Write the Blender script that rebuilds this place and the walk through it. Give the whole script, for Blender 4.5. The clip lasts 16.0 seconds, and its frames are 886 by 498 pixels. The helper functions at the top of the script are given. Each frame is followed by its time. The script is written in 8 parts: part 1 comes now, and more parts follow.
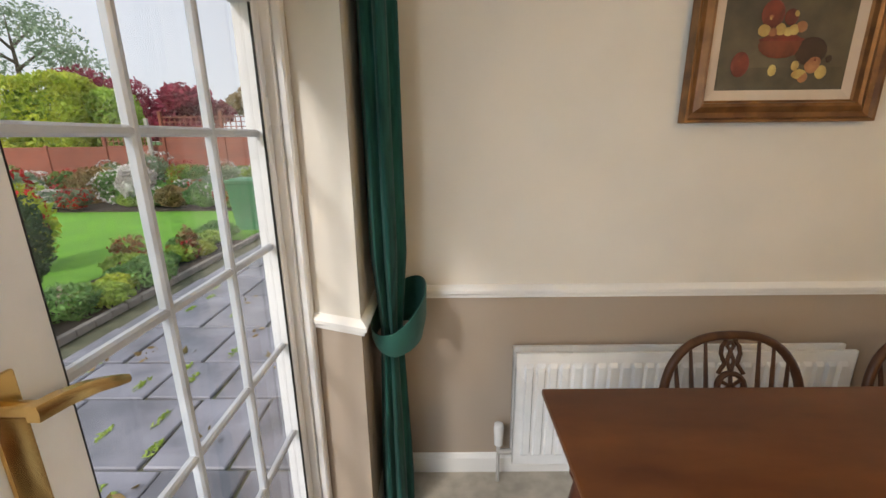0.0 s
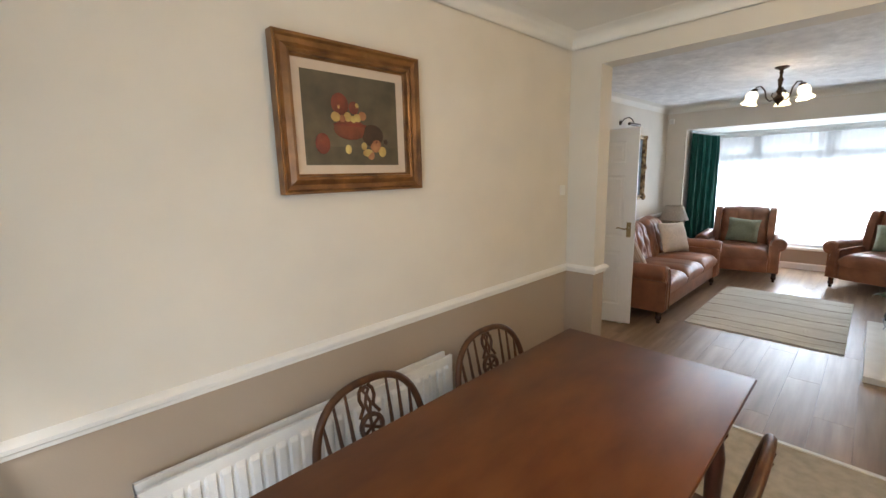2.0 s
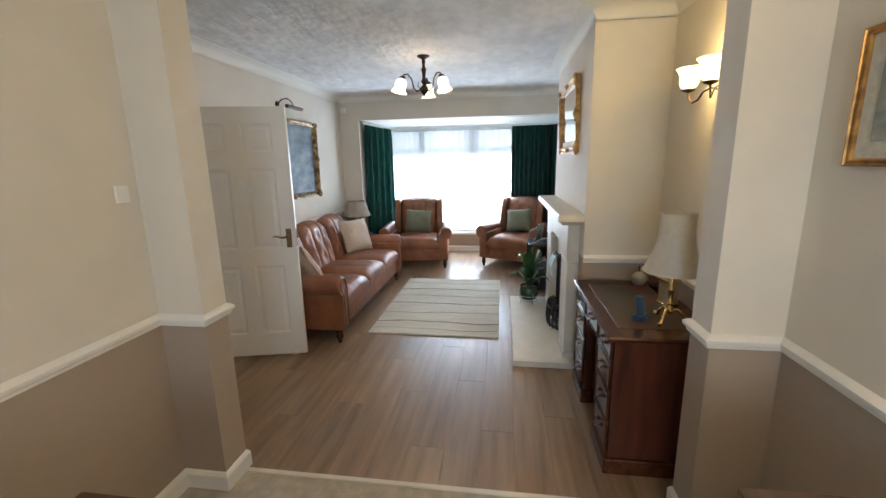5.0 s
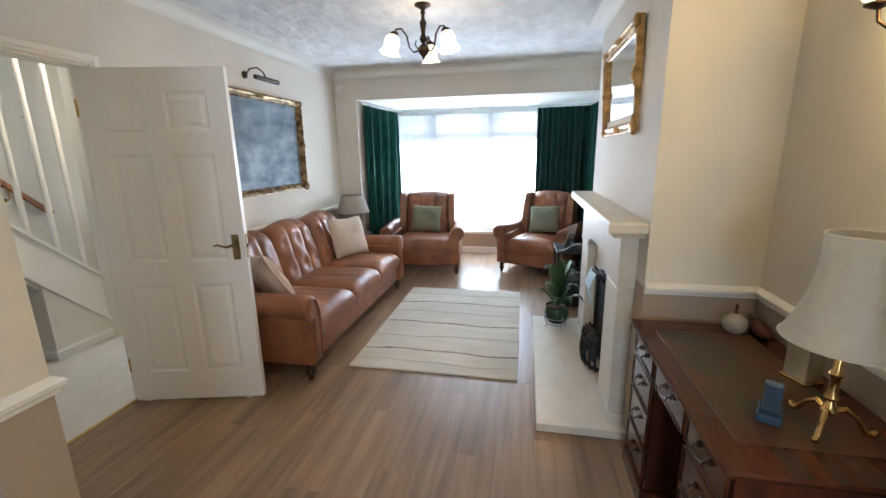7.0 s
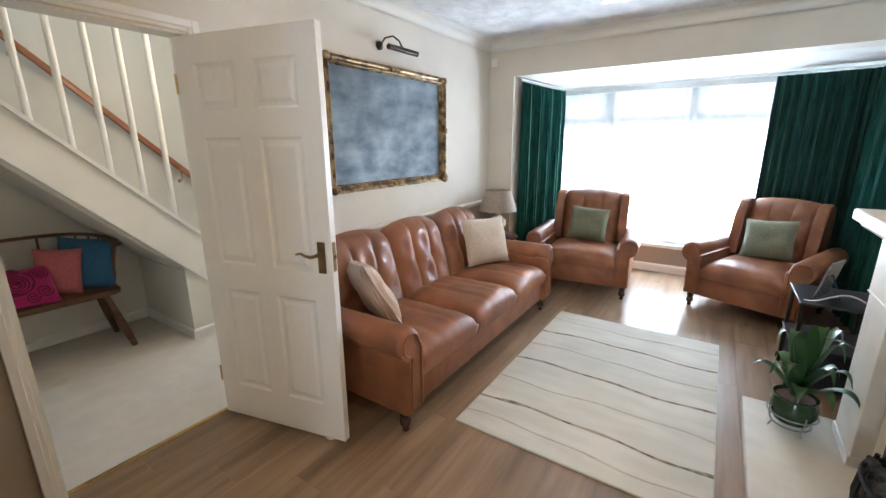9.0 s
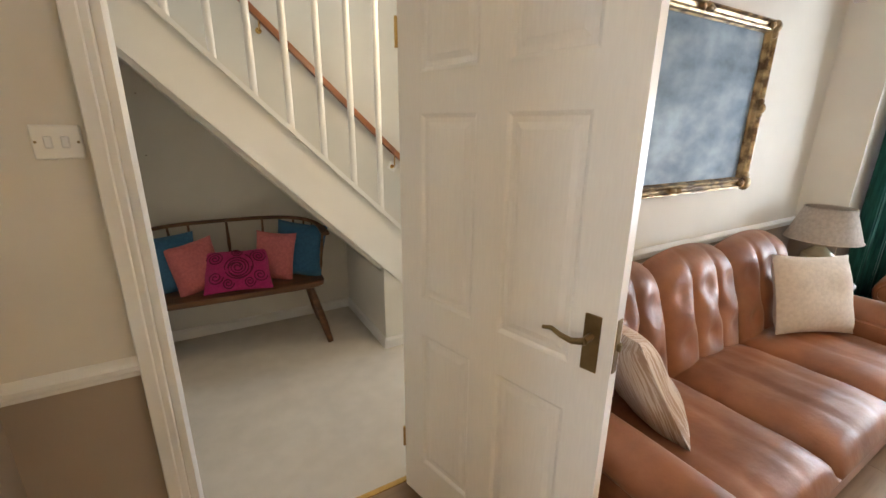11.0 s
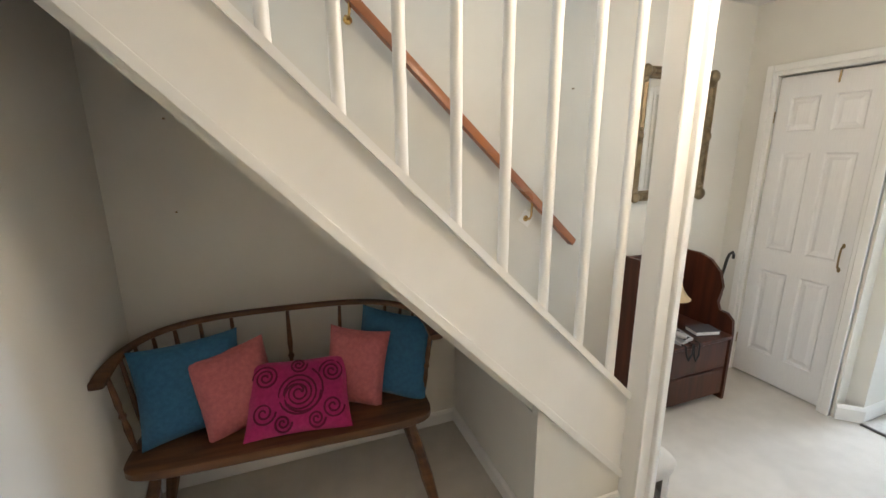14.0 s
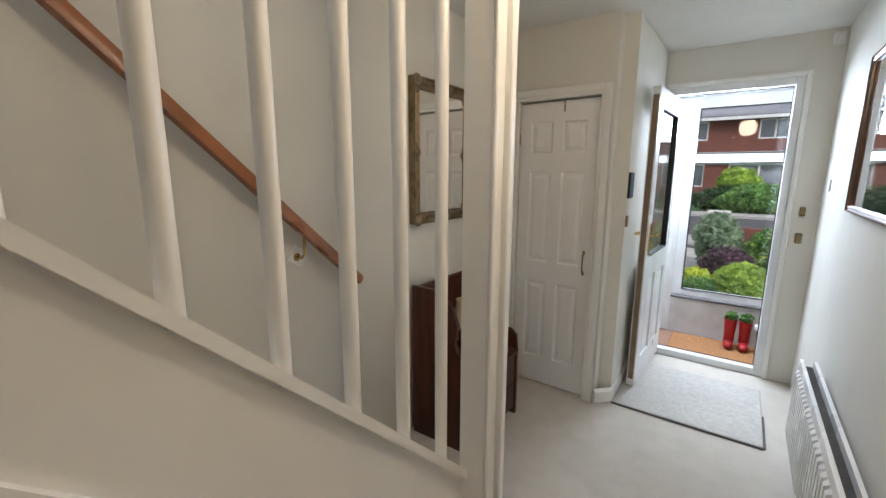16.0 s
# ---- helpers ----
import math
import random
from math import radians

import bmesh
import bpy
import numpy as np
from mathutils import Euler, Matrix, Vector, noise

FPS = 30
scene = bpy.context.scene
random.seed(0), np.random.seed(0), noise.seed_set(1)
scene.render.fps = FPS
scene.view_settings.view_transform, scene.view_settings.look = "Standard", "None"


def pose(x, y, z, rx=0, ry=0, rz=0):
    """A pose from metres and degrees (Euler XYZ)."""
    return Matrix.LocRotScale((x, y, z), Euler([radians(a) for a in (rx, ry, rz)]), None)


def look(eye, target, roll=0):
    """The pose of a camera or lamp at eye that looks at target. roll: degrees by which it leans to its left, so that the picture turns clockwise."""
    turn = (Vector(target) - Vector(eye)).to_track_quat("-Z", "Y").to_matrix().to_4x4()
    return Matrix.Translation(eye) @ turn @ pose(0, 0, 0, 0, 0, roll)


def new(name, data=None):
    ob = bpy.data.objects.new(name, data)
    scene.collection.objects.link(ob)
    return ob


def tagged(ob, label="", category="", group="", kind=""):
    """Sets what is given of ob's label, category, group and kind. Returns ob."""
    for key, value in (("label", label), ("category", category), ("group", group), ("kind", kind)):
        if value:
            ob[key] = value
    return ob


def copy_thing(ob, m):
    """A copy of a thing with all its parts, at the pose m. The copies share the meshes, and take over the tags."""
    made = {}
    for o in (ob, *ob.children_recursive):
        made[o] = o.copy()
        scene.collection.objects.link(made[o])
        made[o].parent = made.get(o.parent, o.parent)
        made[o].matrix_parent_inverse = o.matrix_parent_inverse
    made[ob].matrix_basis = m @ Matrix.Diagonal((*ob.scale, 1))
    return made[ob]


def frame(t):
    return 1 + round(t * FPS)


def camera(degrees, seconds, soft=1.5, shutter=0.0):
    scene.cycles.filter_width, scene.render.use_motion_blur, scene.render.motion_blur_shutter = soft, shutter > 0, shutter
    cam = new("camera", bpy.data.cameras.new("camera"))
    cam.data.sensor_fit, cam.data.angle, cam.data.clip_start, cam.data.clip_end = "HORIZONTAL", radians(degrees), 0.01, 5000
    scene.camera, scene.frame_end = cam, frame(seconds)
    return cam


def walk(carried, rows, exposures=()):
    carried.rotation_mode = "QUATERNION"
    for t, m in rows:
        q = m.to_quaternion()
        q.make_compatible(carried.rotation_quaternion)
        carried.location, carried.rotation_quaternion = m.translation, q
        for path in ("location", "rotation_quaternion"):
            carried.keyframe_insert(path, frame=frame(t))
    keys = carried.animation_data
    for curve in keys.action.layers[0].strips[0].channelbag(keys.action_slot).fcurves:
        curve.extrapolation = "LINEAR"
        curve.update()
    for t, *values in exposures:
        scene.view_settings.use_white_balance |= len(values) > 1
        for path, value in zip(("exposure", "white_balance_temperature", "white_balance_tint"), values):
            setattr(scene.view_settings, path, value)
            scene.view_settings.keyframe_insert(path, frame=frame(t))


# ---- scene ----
cam = camera(94.2, 16.0)
PATH = [
    (0, (-0.12, 0.064, 1.486), (-0.129, 1.994, 0.96), -0.6),
    (0.5, (-0.097, 0.1, 1.525), (0.297, 1.99, 1.006), -0.8),
    (1, (-0.098, 0.12, 1.555), (0.67, 1.905, 1.1), -1.1),
    (1.5, (-0.035, 0.11, 1.568), (1.073, 1.735, 1.17), -1.3),
    (2, (0.089, 0.082, 1.583), (1.447, 1.507, 1.229), -1.5),
    (2.5, (0.214, 0.064, 1.58), (1.79, 1.248, 1.258), -1.7),
    (3, (0.381, 0.102, 1.575), (2.122, 1.038, 1.271), -1.6),
    (3.5, (0.552, 0.169, 1.571), (2.413, 0.838, 1.274), -1.5),
    (4, (0.793, 0.145, 1.566), (2.725, 0.55, 1.262), -1.3),
    (6.5, (1.943, 0.06, 1.533), (3.877, 0.31, 1.087), -1.0),
    (7, (2.174, 0.096, 1.513), (4.084, 0.478, 1.06), -0.9),
    (7.5, (2.37, 0.133, 1.51), (4.243, 0.663, 1.051), -0.7),
    (8, (2.603, 0.131, 1.497), (4.418, 0.833, 1.034), -0.5),
    (10.3, (3.409, 0.764, 1.512), (4.627, 2.247, 0.955), 0.3),
    (10.5, (3.435, 0.86, 1.502), (4.586, 2.392, 0.939), 0.5),
    (11, (3.492, 1.161, 1.492), (4.457, 2.815, 0.929), 0.5),
    (11.5, (3.561, 1.407, 1.47), (4.352, 3.159, 0.917), 0.5),
    (12, (3.61, 1.645, 1.475), (4.266, 3.455, 0.925), 1.2),
    (12.5, (3.615, 1.918, 1.505), (4.245, 3.735, 0.95), 1.4),
    (13, (3.595, 2.13, 1.53), (4.211, 3.943, 0.96), 1.3),
    (13.5, (3.616, 2.312, 1.532), (4.224, 4.14, 0.997), 0.9),
    (14, (3.63, 2.44, 1.547), (4.325, 4.256, 1.087), -0.3),
    (14.5, (3.648, 2.574, 1.549), (4.562, 4.302, 1.129), -0.7),
    (15, (3.745, 2.692, 1.531), (4.88, 4.291, 1.138), -0.5),
    (15.5, (3.839, 2.824, 1.53), (5.229, 4.208, 1.142), -0.1),
    (16, (3.888, 2.948, 1.526), (5.481, 4.101, 1.16), 0.2),
]
EXPO = [
    (0.0, -0.35, 6500, 12), (1.0, -0.18, 7050, 15), (1.5, -0.12, 6850, 13), (2.0, -0.14, 6150, 10), (2.5, -0.12, 6000, 9), (4.0, -0.12, 5950, 8), (6.5, 0.12, 5750, 7), (8.0, 0.34, 5700, 8), (10.5, 0.5, 6400, 10), (11.5, 0.55, 6600, 11),
    (12.0, 0.76, 6100, 9), (12.5, 0.84, 5900, 9), (13.5, 0.83, 5850, 10), (14.5, 0.50, 6050, 12), (15.0, 0.30, 6000, 12), (16.0, -0.24, 6200, 13),
]
walk(cam, [(t, look(eye, target, roll)) for t, eye, target, roll in PATH], EXPO)

# ---- world, sun, large lights ----
world = bpy.data.worlds.new("world")
scene.world = world
world.use_nodes = True
wn, wl = world.node_tree.nodes, world.node_tree.links
wn.clear()
sky = wn.new("ShaderNodeTexSky")
sky.sky_type = "NISHITA"
sky.sun_disc = False
sky.sun_elevation, sky.sun_rotation = radians(38), radians(215)
sky.air_density, sky.dust_density, sky.ozone_density = 1.0, 4.0, 1.0
sky_soft = wn.new("ShaderNodeMixRGB")
sky_soft.inputs[0].default_value = 0.75
sky_soft.inputs[2].default_value = (8.5, 8.9, 9.4, 1)
wbg, wout = wn.new("ShaderNodeBackground"), wn.new("ShaderNodeOutputWorld")
wbg.inputs[1].default_value = 0.15
wl.new(sky.outputs[0], sky_soft.inputs[1])
wl.new(sky_soft.outputs[0], wbg.inputs[0])
wl.new(wbg.outputs[0], wout.inputs[0])


def lamp(name, kind, m, power, color=(1, 1, 1), **kw):
    data = bpy.data.lights.new(name, kind)
    data.energy, data.color = power, color
    for k, v in kw.items():
        if k == "size":
            data.size = v
        elif k == "size_y":
            data.shape = "RECTANGLE"
            data.size_y = v
        elif k == "soft":
            data.shadow_soft_size = v
        elif k == "angle":
            data.angle = v
    ob = new(name, data)
    ob.matrix_world = m
    return ob


DAY = (0.82, 0.91, 1.0)
WARM = (1.0, 0.65, 0.28)
# thin overcast: one weak, wide sun
lamp("sun", "SUN", look((0, 0, 0), (0.45, 0.65, -0.62)), 3.2, (1.0, 0.97, 0.92), angle=radians(12))
# area lamps that stand in for daylight that enters through the openings
lamp("bay_daylight", "AREA", look((8.66, 0.65, 1.0), (7.0, 0.65, 1.0)), 240, DAY, size=2.7, size_y=1.2)
lamp("garden_daylight", "AREA", look((-0.72, -0.02, 1.15), (1.0, 0.1, 0.95)), 52, DAY, size=0.72, size_y=1.8)
lamp("porch_daylight", "AREA", look((8.1, 3.3, 2.15), (6.3, 3.05, 0.4)), 150, (0.76, 0.88, 1.0), size=0.9, size_y=0.9)
# added fill lamp in the closed stairwell; no window is built up there
lamp("landing_fill", "AREA", look((3.6, 4.35, 4.3), (4.2, 3.7, 1.2)), 26, DAY, size=0.9, size_y=0.9)
# lamps of the rooms
lamp("dining_wall_bulb", "POINT", pose(1.25, -0.78, 1.98), 33, WARM, soft=0.06)
lamp("hall_ceiling_bulb", "POINT", pose(4.85, 3.0, 2.22), 18, (1.0, 0.80, 0.56), soft=0.12)

# ---- materials ----
def mat(name, c1, c2=None, rough=0.6, metal=0.0, scale=8.0, detail=6.0, bump=0.05, bscale=None, stretch=(1, 1, 1), spec=0.5,
        big=0.12, rvar=0.1, rand=0.0, coat=0.0, sheen=0.0, trans=0.0, coords="Object", contrast=(0.35, 0.65), dist=0.002):
    """A surface with grain, larger mottling, varied gloss and fine relief."""
    m = bpy.data.materials.new(name)
    m.use_nodes = True
    n, l = m.node_tree.nodes, m.node_tree.links
    p = n["Principled BSDF"]
    c2 = c2 or tuple(v * 0.82 for v in c1)
    tc = n.new("ShaderNodeTexCoord")
    mp = n.new("ShaderNodeMapping")
    mp.inputs["Scale"].default_value = stretch
    l.new(tc.outputs[coords], mp.inputs[0])
    a = n.new("ShaderNodeTexNoise")
    a.inputs["Scale"].default_value, a.inputs["Detail"].default_value = scale, detail
    l.new(mp.outputs[0], a.inputs["Vector"])
    r = n.new("ShaderNodeValToRGB")
    r.color_ramp.elements[0].position, r.color_ramp.elements[1].position = contrast
    r.color_ramp.elements[0].color, r.color_ramp.elements[1].color = (*c2, 1), (*c1, 1)
    l.new(a.outputs[0], r.inputs[0])
    b = n.new("ShaderNodeTexNoise")
    b.inputs["Scale"].default_value, b.inputs["Detail"].default_value = 1.3, 3
    l.new(tc.outputs[coords], b.inputs["Vector"])
    mr = n.new("ShaderNodeMapRange")
    mr.inputs["From Min"].default_value, mr.inputs["From Max"].default_value = 0.3, 0.7
    mr.inputs["To Min"].default_value, mr.inputs["To Max"].default_value = 1 - big, 1 + big
    l.new(b.outputs[0], mr.inputs[0])
    hsv = n.new("ShaderNodeHueSaturation")
    l.new(r.outputs[0], hsv.inputs["Color"])
    if rand:
        oi = n.new("ShaderNodeObjectInfo")
        sh = n.new("ShaderNodeMath")
        sh.operation = "MULTIPLY"
        sh.inputs[1].default_value = 40.0
        l.new(oi.outputs["Random"], sh.inputs[0])
        l.new(sh.outputs[0], mp.inputs["Location"])
        rr = n.new("ShaderNodeMapRange")
        rr.inputs["To Min"].default_value, rr.inputs["To Max"].default_value = 1 - rand, 1 + rand
        l.new(oi.outputs["Random"], rr.inputs[0])
        mu = n.new("ShaderNodeMath")
        mu.operation = "MULTIPLY"
        l.new(rr.outputs[0], mu.inputs[0])
        l.new(mr.outputs[0], mu.inputs[1])
        l.new(mu.outputs[0], hsv.inputs["Value"])
    else:
        l.new(mr.outputs[0], hsv.inputs["Value"])
    l.new(hsv.outputs[0], p.inputs["Base Color"])
    rg = n.new("ShaderNodeMapRange")
    rg.inputs["To Min"].default_value, rg.inputs["To Max"].default_value = max(0.02, rough - rvar), min(1, rough + rvar)
    l.new(b.outputs[0], rg.inputs[0])
    l.new(rg.outputs[0], p.inputs["Roughness"])
    p.inputs["Metallic"].default_value = metal
    p.inputs["Specular IOR Level"].default_value = spec
    p.inputs["Coat Weight"].default_value = coat
    p.inputs["Coat Roughness"].default_value = 0.12
    p.inputs["Sheen Weight"].default_value = sheen
    if bump:
        g = n.new("ShaderNodeTexNoise")
        g.inputs["Scale"].default_value, g.inputs["Detail"].default_value = bscale or scale * 4, 5
        l.new(mp.outputs[0], g.inputs["Vector"])
        bp = n.new("ShaderNodeBump")
        bp.inputs["Strength"].default_value, bp.inputs["Distance"].default_value = bump, dist
        l.new(g.outputs[0], bp.inputs["Height"])
        l.new(bp.outputs[0], p.inputs["Normal"])
    if trans:
        t = n.new("ShaderNodeBsdfTranslucent")
        l.new(hsv.outputs[0], t.inputs[0])
        mx = n.new("ShaderNodeMixShader")
        mx.inputs[0].default_value = trans
        l.new(p.outputs[0], mx.inputs[1])
        l.new(t.outputs[0], mx.inputs[2])
        l.new(mx.outputs[0], n["Material Output"].inputs[0])
    return m


def dado_mat(name, upper, lower, z):
    """Wall paint in two colours that meet behind the dado rail at height z."""
    m = mat(name, upper, tuple(v * 0.95 for v in upper), rough=0.75, scale=3, bump=0.15, bscale=160, big=0.03, spec=0.3)
    n, l = m.node_tree.nodes, m.node_tree.links
    geo, sep = n.new("ShaderNodeNewGeometry"), n.new("ShaderNodeSeparateXYZ")
    l.new(geo.outputs["Position"], sep.inputs[0])
    gt = n.new("ShaderNodeMath")
    gt.operation = "GREATER_THAN"
    gt.inputs[1].default_value = z
    l.new(sep.outputs["Z"], gt.inputs[0])
    mx = n.new("ShaderNodeMixRGB")
    mx.inputs[1].default_value = (*lower, 1)
    l.new(gt.outputs[0], mx.inputs[0])
    hs = n["Hue/Saturation/Value"]
    ramp = n["Color Ramp"]
    l.new(ramp.outputs[0], mx.inputs[2])
    l.new(mx.outputs[0], hs.inputs["Color"])
    return m


def glow_mat(name, color, strength, base=(0.9, 0.9, 0.85)):
    m = mat(name, base, rough=0.4, bump=0)
    p = m.node_tree.nodes["Principled BSDF"]
    p.inputs["Emission Color"].default_value = (*color, 1)
    p.inputs["Emission Strength"].default_value = strength
    return m


def glass_mat(name, tint=(1, 1, 1), rough=0.0, thin=True):
    m = bpy.data.materials.new(name)
    m.use_nodes = True
    n, l = m.node_tree.nodes, m.node_tree.links
    n.clear()
    out = n.new("ShaderNodeOutputMaterial")
    gl = n.new("ShaderNodeBsdfGlossy")
    gl.inputs["Roughness"].default_value = rough
    tr = n.new("ShaderNodeBsdfTransparent")
    tr.inputs[0].default_value = (*tint, 1)
    lw = n.new("ShaderNodeLayerWeight")
    lw.inputs[0].default_value = 0.5
    pw, ad, mx = n.new("ShaderNodeMath"), n.new("ShaderNodeMath"), n.new("ShaderNodeMixShader")
    pw.operation, ad.operation = "POWER", "MULTIPLY_ADD"
    pw.inputs[1].default_value = 4.0
    ad.inputs[1].default_value, ad.inputs[2].default_value = 0.7, 0.03
    l.new(lw.outputs["Facing"], pw.inputs[0])
    l.new(pw.outputs[0], ad.inputs[0])
    l.new(ad.outputs[0], mx.inputs[0])
    l.new(tr.outputs[0], mx.inputs[1])
    l.new(gl.outputs[0], mx.inputs[2])
    l.new(mx.outputs[0], out.inputs[0])
    return m


CREAM, TAUPE = (0.69, 0.65, 0.578), (0.37, 0.305, 0.245)
M_wall = dado_mat("two_tone_wall_paint", CREAM, TAUPE, 0.88)
M_hall = mat("cream_wall_paint", (0.72, 0.70, 0.64), (0.69, 0.67, 0.61), rough=0.75, scale=3, bump=0.15, bscale=160, big=0.03, spec=0.3)
M_artex = mat("textured_ceiling_paint", (0.80, 0.80, 0.80), (0.66, 0.66, 0.67), rough=0.8, scale=5, bump=0.8, bscale=6, big=0.04, stretch=(1, 1.7, 1), dist=0.03)
M_ceil = mat("ceiling_paint", (0.78, 0.77, 0.73), (0.75, 0.74, 0.70), rough=0.8, scale=4, bump=0.1, bscale=90, big=0.03)
M_white = mat("white_gloss_paint", (0.80, 0.79, 0.76), (0.77, 0.76, 0.73), rough=0.32, scale=5, bump=0.05, bscale=40, big=0.02)
M_door = mat("white_satin_door_paint", (0.80, 0.79, 0.78), (0.77, 0.76, 0.75), rough=0.42, scale=30, bump=0.12, bscale=25, stretch=(6, 6, 0.5), big=0.02)
M_upvc = mat("white_plastic_frame", (0.80, 0.81, 0.82), rough=0.3, scale=4, bump=0.02, big=0.02)
M_rad = mat("white_radiator_enamel", (0.80, 0.80, 0.79), rough=0.28, scale=4, bump=0.02, big=0.02)
M_carpet = mat("beige_carpet", (0.50, 0.45, 0.37), (0.38, 0.34, 0.275), rough=0.95, scale=14, bump=0.9, bscale=320, big=0.1, spec=0.1, dist=0.004, sheen=0.2)
M_carpet_hall = mat("pale_carpet", (0.575, 0.53, 0.465), (0.525, 0.483, 0.42), rough=0.95, scale=9, detail=9, bump=0.9, bscale=300, big=0.1, spec=0.1, dist=0.004, sheen=0.2)
M_plank = mat("grey_brown_laminate", (0.33, 0.225, 0.14), (0.15, 0.092, 0.052), rough=0.33, scale=4, detail=8, bump=0.04, bscale=30, stretch=(0.35, 4.5, 1), rand=0.07, big=0.16, contrast=(0.22, 0.72))
M_gap = mat("dark_plank_joint", (0.17, 0.12, 0.08), rough=0.8)
M_table = mat("reddish_mahogany_tabletop", (0.15, 0.052, 0.015), (0.075, 0.023, 0.008), rough=0.36, scale=4, detail=9, bump=0, stretch=(0.8, 2.2, 1), big=0.1, spec=0.22, rvar=0.03, contrast=(0.25, 0.75))
M_dark = mat("dark_mahogany", (0.085, 0.025, 0.012), (0.04, 0.013, 0.007), spec=0.35, rough=0.35, scale=6, bump=0.06, bscale=40, stretch=(4, 4, 0.4), big=0.15)
M_oak = mat("dark_stained_elm", (0.085, 0.034, 0.014), (0.04, 0.016, 0.008), spec=0.35, rough=0.4, scale=8, bump=0.1, bscale=50, stretch=(3, 3, 0.5), big=0.15)
M_bench = mat("brown_bench_wood", (0.16, 0.07, 0.026), (0.065, 0.028, 0.012), rough=0.4, scale=8, bump=0.1, bscale=50, stretch=(0.5, 4, 3), big=0.15)
M_rail = mat("varnished_handrail_wood", (0.36, 0.13, 0.045), (0.25, 0.085, 0.03), rough=0.3, scale=8, bump=0.05, stretch=(0.5, 4, 0.5))
M_leather = mat("tan_leather", (0.29, 0.115, 0.052), (0.19, 0.072, 0.033), rough=0.42, scale=6, bump=0.6, bscale=14, big=0.2, rvar=0.12, dist=0.006)
M_green = mat("dark_green_velvet", (0.013, 0.078, 0.062), (0.005, 0.036, 0.030), rough=0.9, scale=14, bump=0.2, stretch=(4, 4, 0.4), sheen=0.08, spec=0.15, bscale=60)
M_gold = mat("aged_gilt", (0.52, 0.30, 0.09), (0.22, 0.115, 0.035), rough=0.38, metal=0.6, scale=22, bump=0.5, bscale=60, big=0.2)
M_brass = mat("polished_brass", (0.72, 0.50, 0.20), (0.55, 0.36, 0.13), rough=0.22, metal=1.0, scale=14, bump=0.03)
M_antique = mat("antique_brass", (0.30, 0.22, 0.11), (0.20, 0.14, 0.07), rough=0.35, metal=1.0, scale=14)
M_bronze = mat("dark_bronze", (0.055, 0.035, 0.024), rough=0.35, metal=0.9, scale=14)
M_stone = mat("cream_limestone", (0.66, 0.62, 0.54), (0.60, 0.56, 0.48), rough=0.45, scale=9, bump=0.08, bscale=70, big=0.06)
M_black = mat("black_iron", (0.02, 0.02, 0.02), rough=0.5, metal=0.4, bump=0.3)
M_mirror = mat("mirror_silver", (0.92, 0.93, 0.93), (0.91, 0.92, 0.92), rough=0.03, metal=1.0, bump=0, rvar=0.01, big=0.0)
M_glass = glass_mat("window_glass")

# ---- mesh helpers ----
def part(name, bm, material, parent=None, label="", smooth=False, kind="", angle=40):
    """Links a bmesh as one mesh object under a thing or a part."""
    bmesh.ops.recalc_face_normals(bm, faces=bm.faces)
    me = bpy.data.meshes.new(name)
    bm.to_mesh(me)
    bm.free()
    me.materials.append(material)
    if smooth:
        me.shade_smooth()
        me.set_sharp_from_angle(angle=radians(angle))
    ob = new(name, me)
    ob.parent = parent
    return tagged(ob, label=label, kind=kind)


def thing(name, m, label, category, group=""):
    ob = new(name)
    ob.empty_display_size = 0.1
    ob.matrix_world = m
    return tagged(ob, label, category, group)


def solo(name, bm, material, m, label, category, group="", smooth=False):
    ob = part(name, bm, material, None, label, smooth)
    ob.matrix_world = m
    return tagged(ob, label, category, group)


def structure(name, bm, material, label="", smooth=False):
    return part(name, bm, material, None, label, smooth, "structure")


def box(bm, x0, x1, y0, y1, z0, z1, bev=0.0, seg=1):
    v = [bm.verts.new((x, y, z)) for x in (x0, x1) for y in (y0, y1) for z in (z0, z1)]
    f = [bm.faces.new([v[i] for i in q]) for q in ((0, 1, 3, 2), (4, 6, 7, 5), (0, 4, 5, 1), (2, 3, 7, 6), (0, 2, 6, 4), (1, 5, 7, 3))]
    if bev:
        bev = min(bev, 0.49 * min(abs(x1 - x0), abs(y1 - y0), abs(z1 - z0)))
        bmesh.ops.bevel(bm, geom=list({e for q in f for e in q.edges}), offset=bev, segments=seg, profile=0.5, affect="EDGES", clamp_overlap=True)


def moved(bm, start, m):
    """Moves the vertices from number start on by m."""
    bm.verts.ensure_lookup_table()
    for v in bm.verts[start:]:
        v.co = m @ v.co


def obox(bm, m, sx, sy, sz, bev=0.0, seg=1):
    """A box of that size, centred on m."""
    b = bmesh.new()
    box(b, -sx / 2, sx / 2, -sy / 2, sy / 2, -sz / 2, sz / 2, bev, seg)
    join(bm, b, m)


def join(bm, other, m=Matrix()):
    vs = {v: bm.verts.new(m @ v.co) for v in other.verts}
    for f in other.faces:
        bm.faces.new([vs[v] for v in f.verts])
    other.free()


def rings(bm, loops, close=True, caps=True):
    rows = [[bm.verts.new(p) for p in loop] for loop in loops]
    n = len(rows[0])
    for a, b in zip(rows, rows[1:]):
        for i in range(n if close else n - 1):
            bm.faces.new((a[i], a[(i + 1) % n], b[(i + 1) % n], b[i]))
    if caps:
        bm.faces.new(rows[0][::-1])
        bm.faces.new(rows[-1])


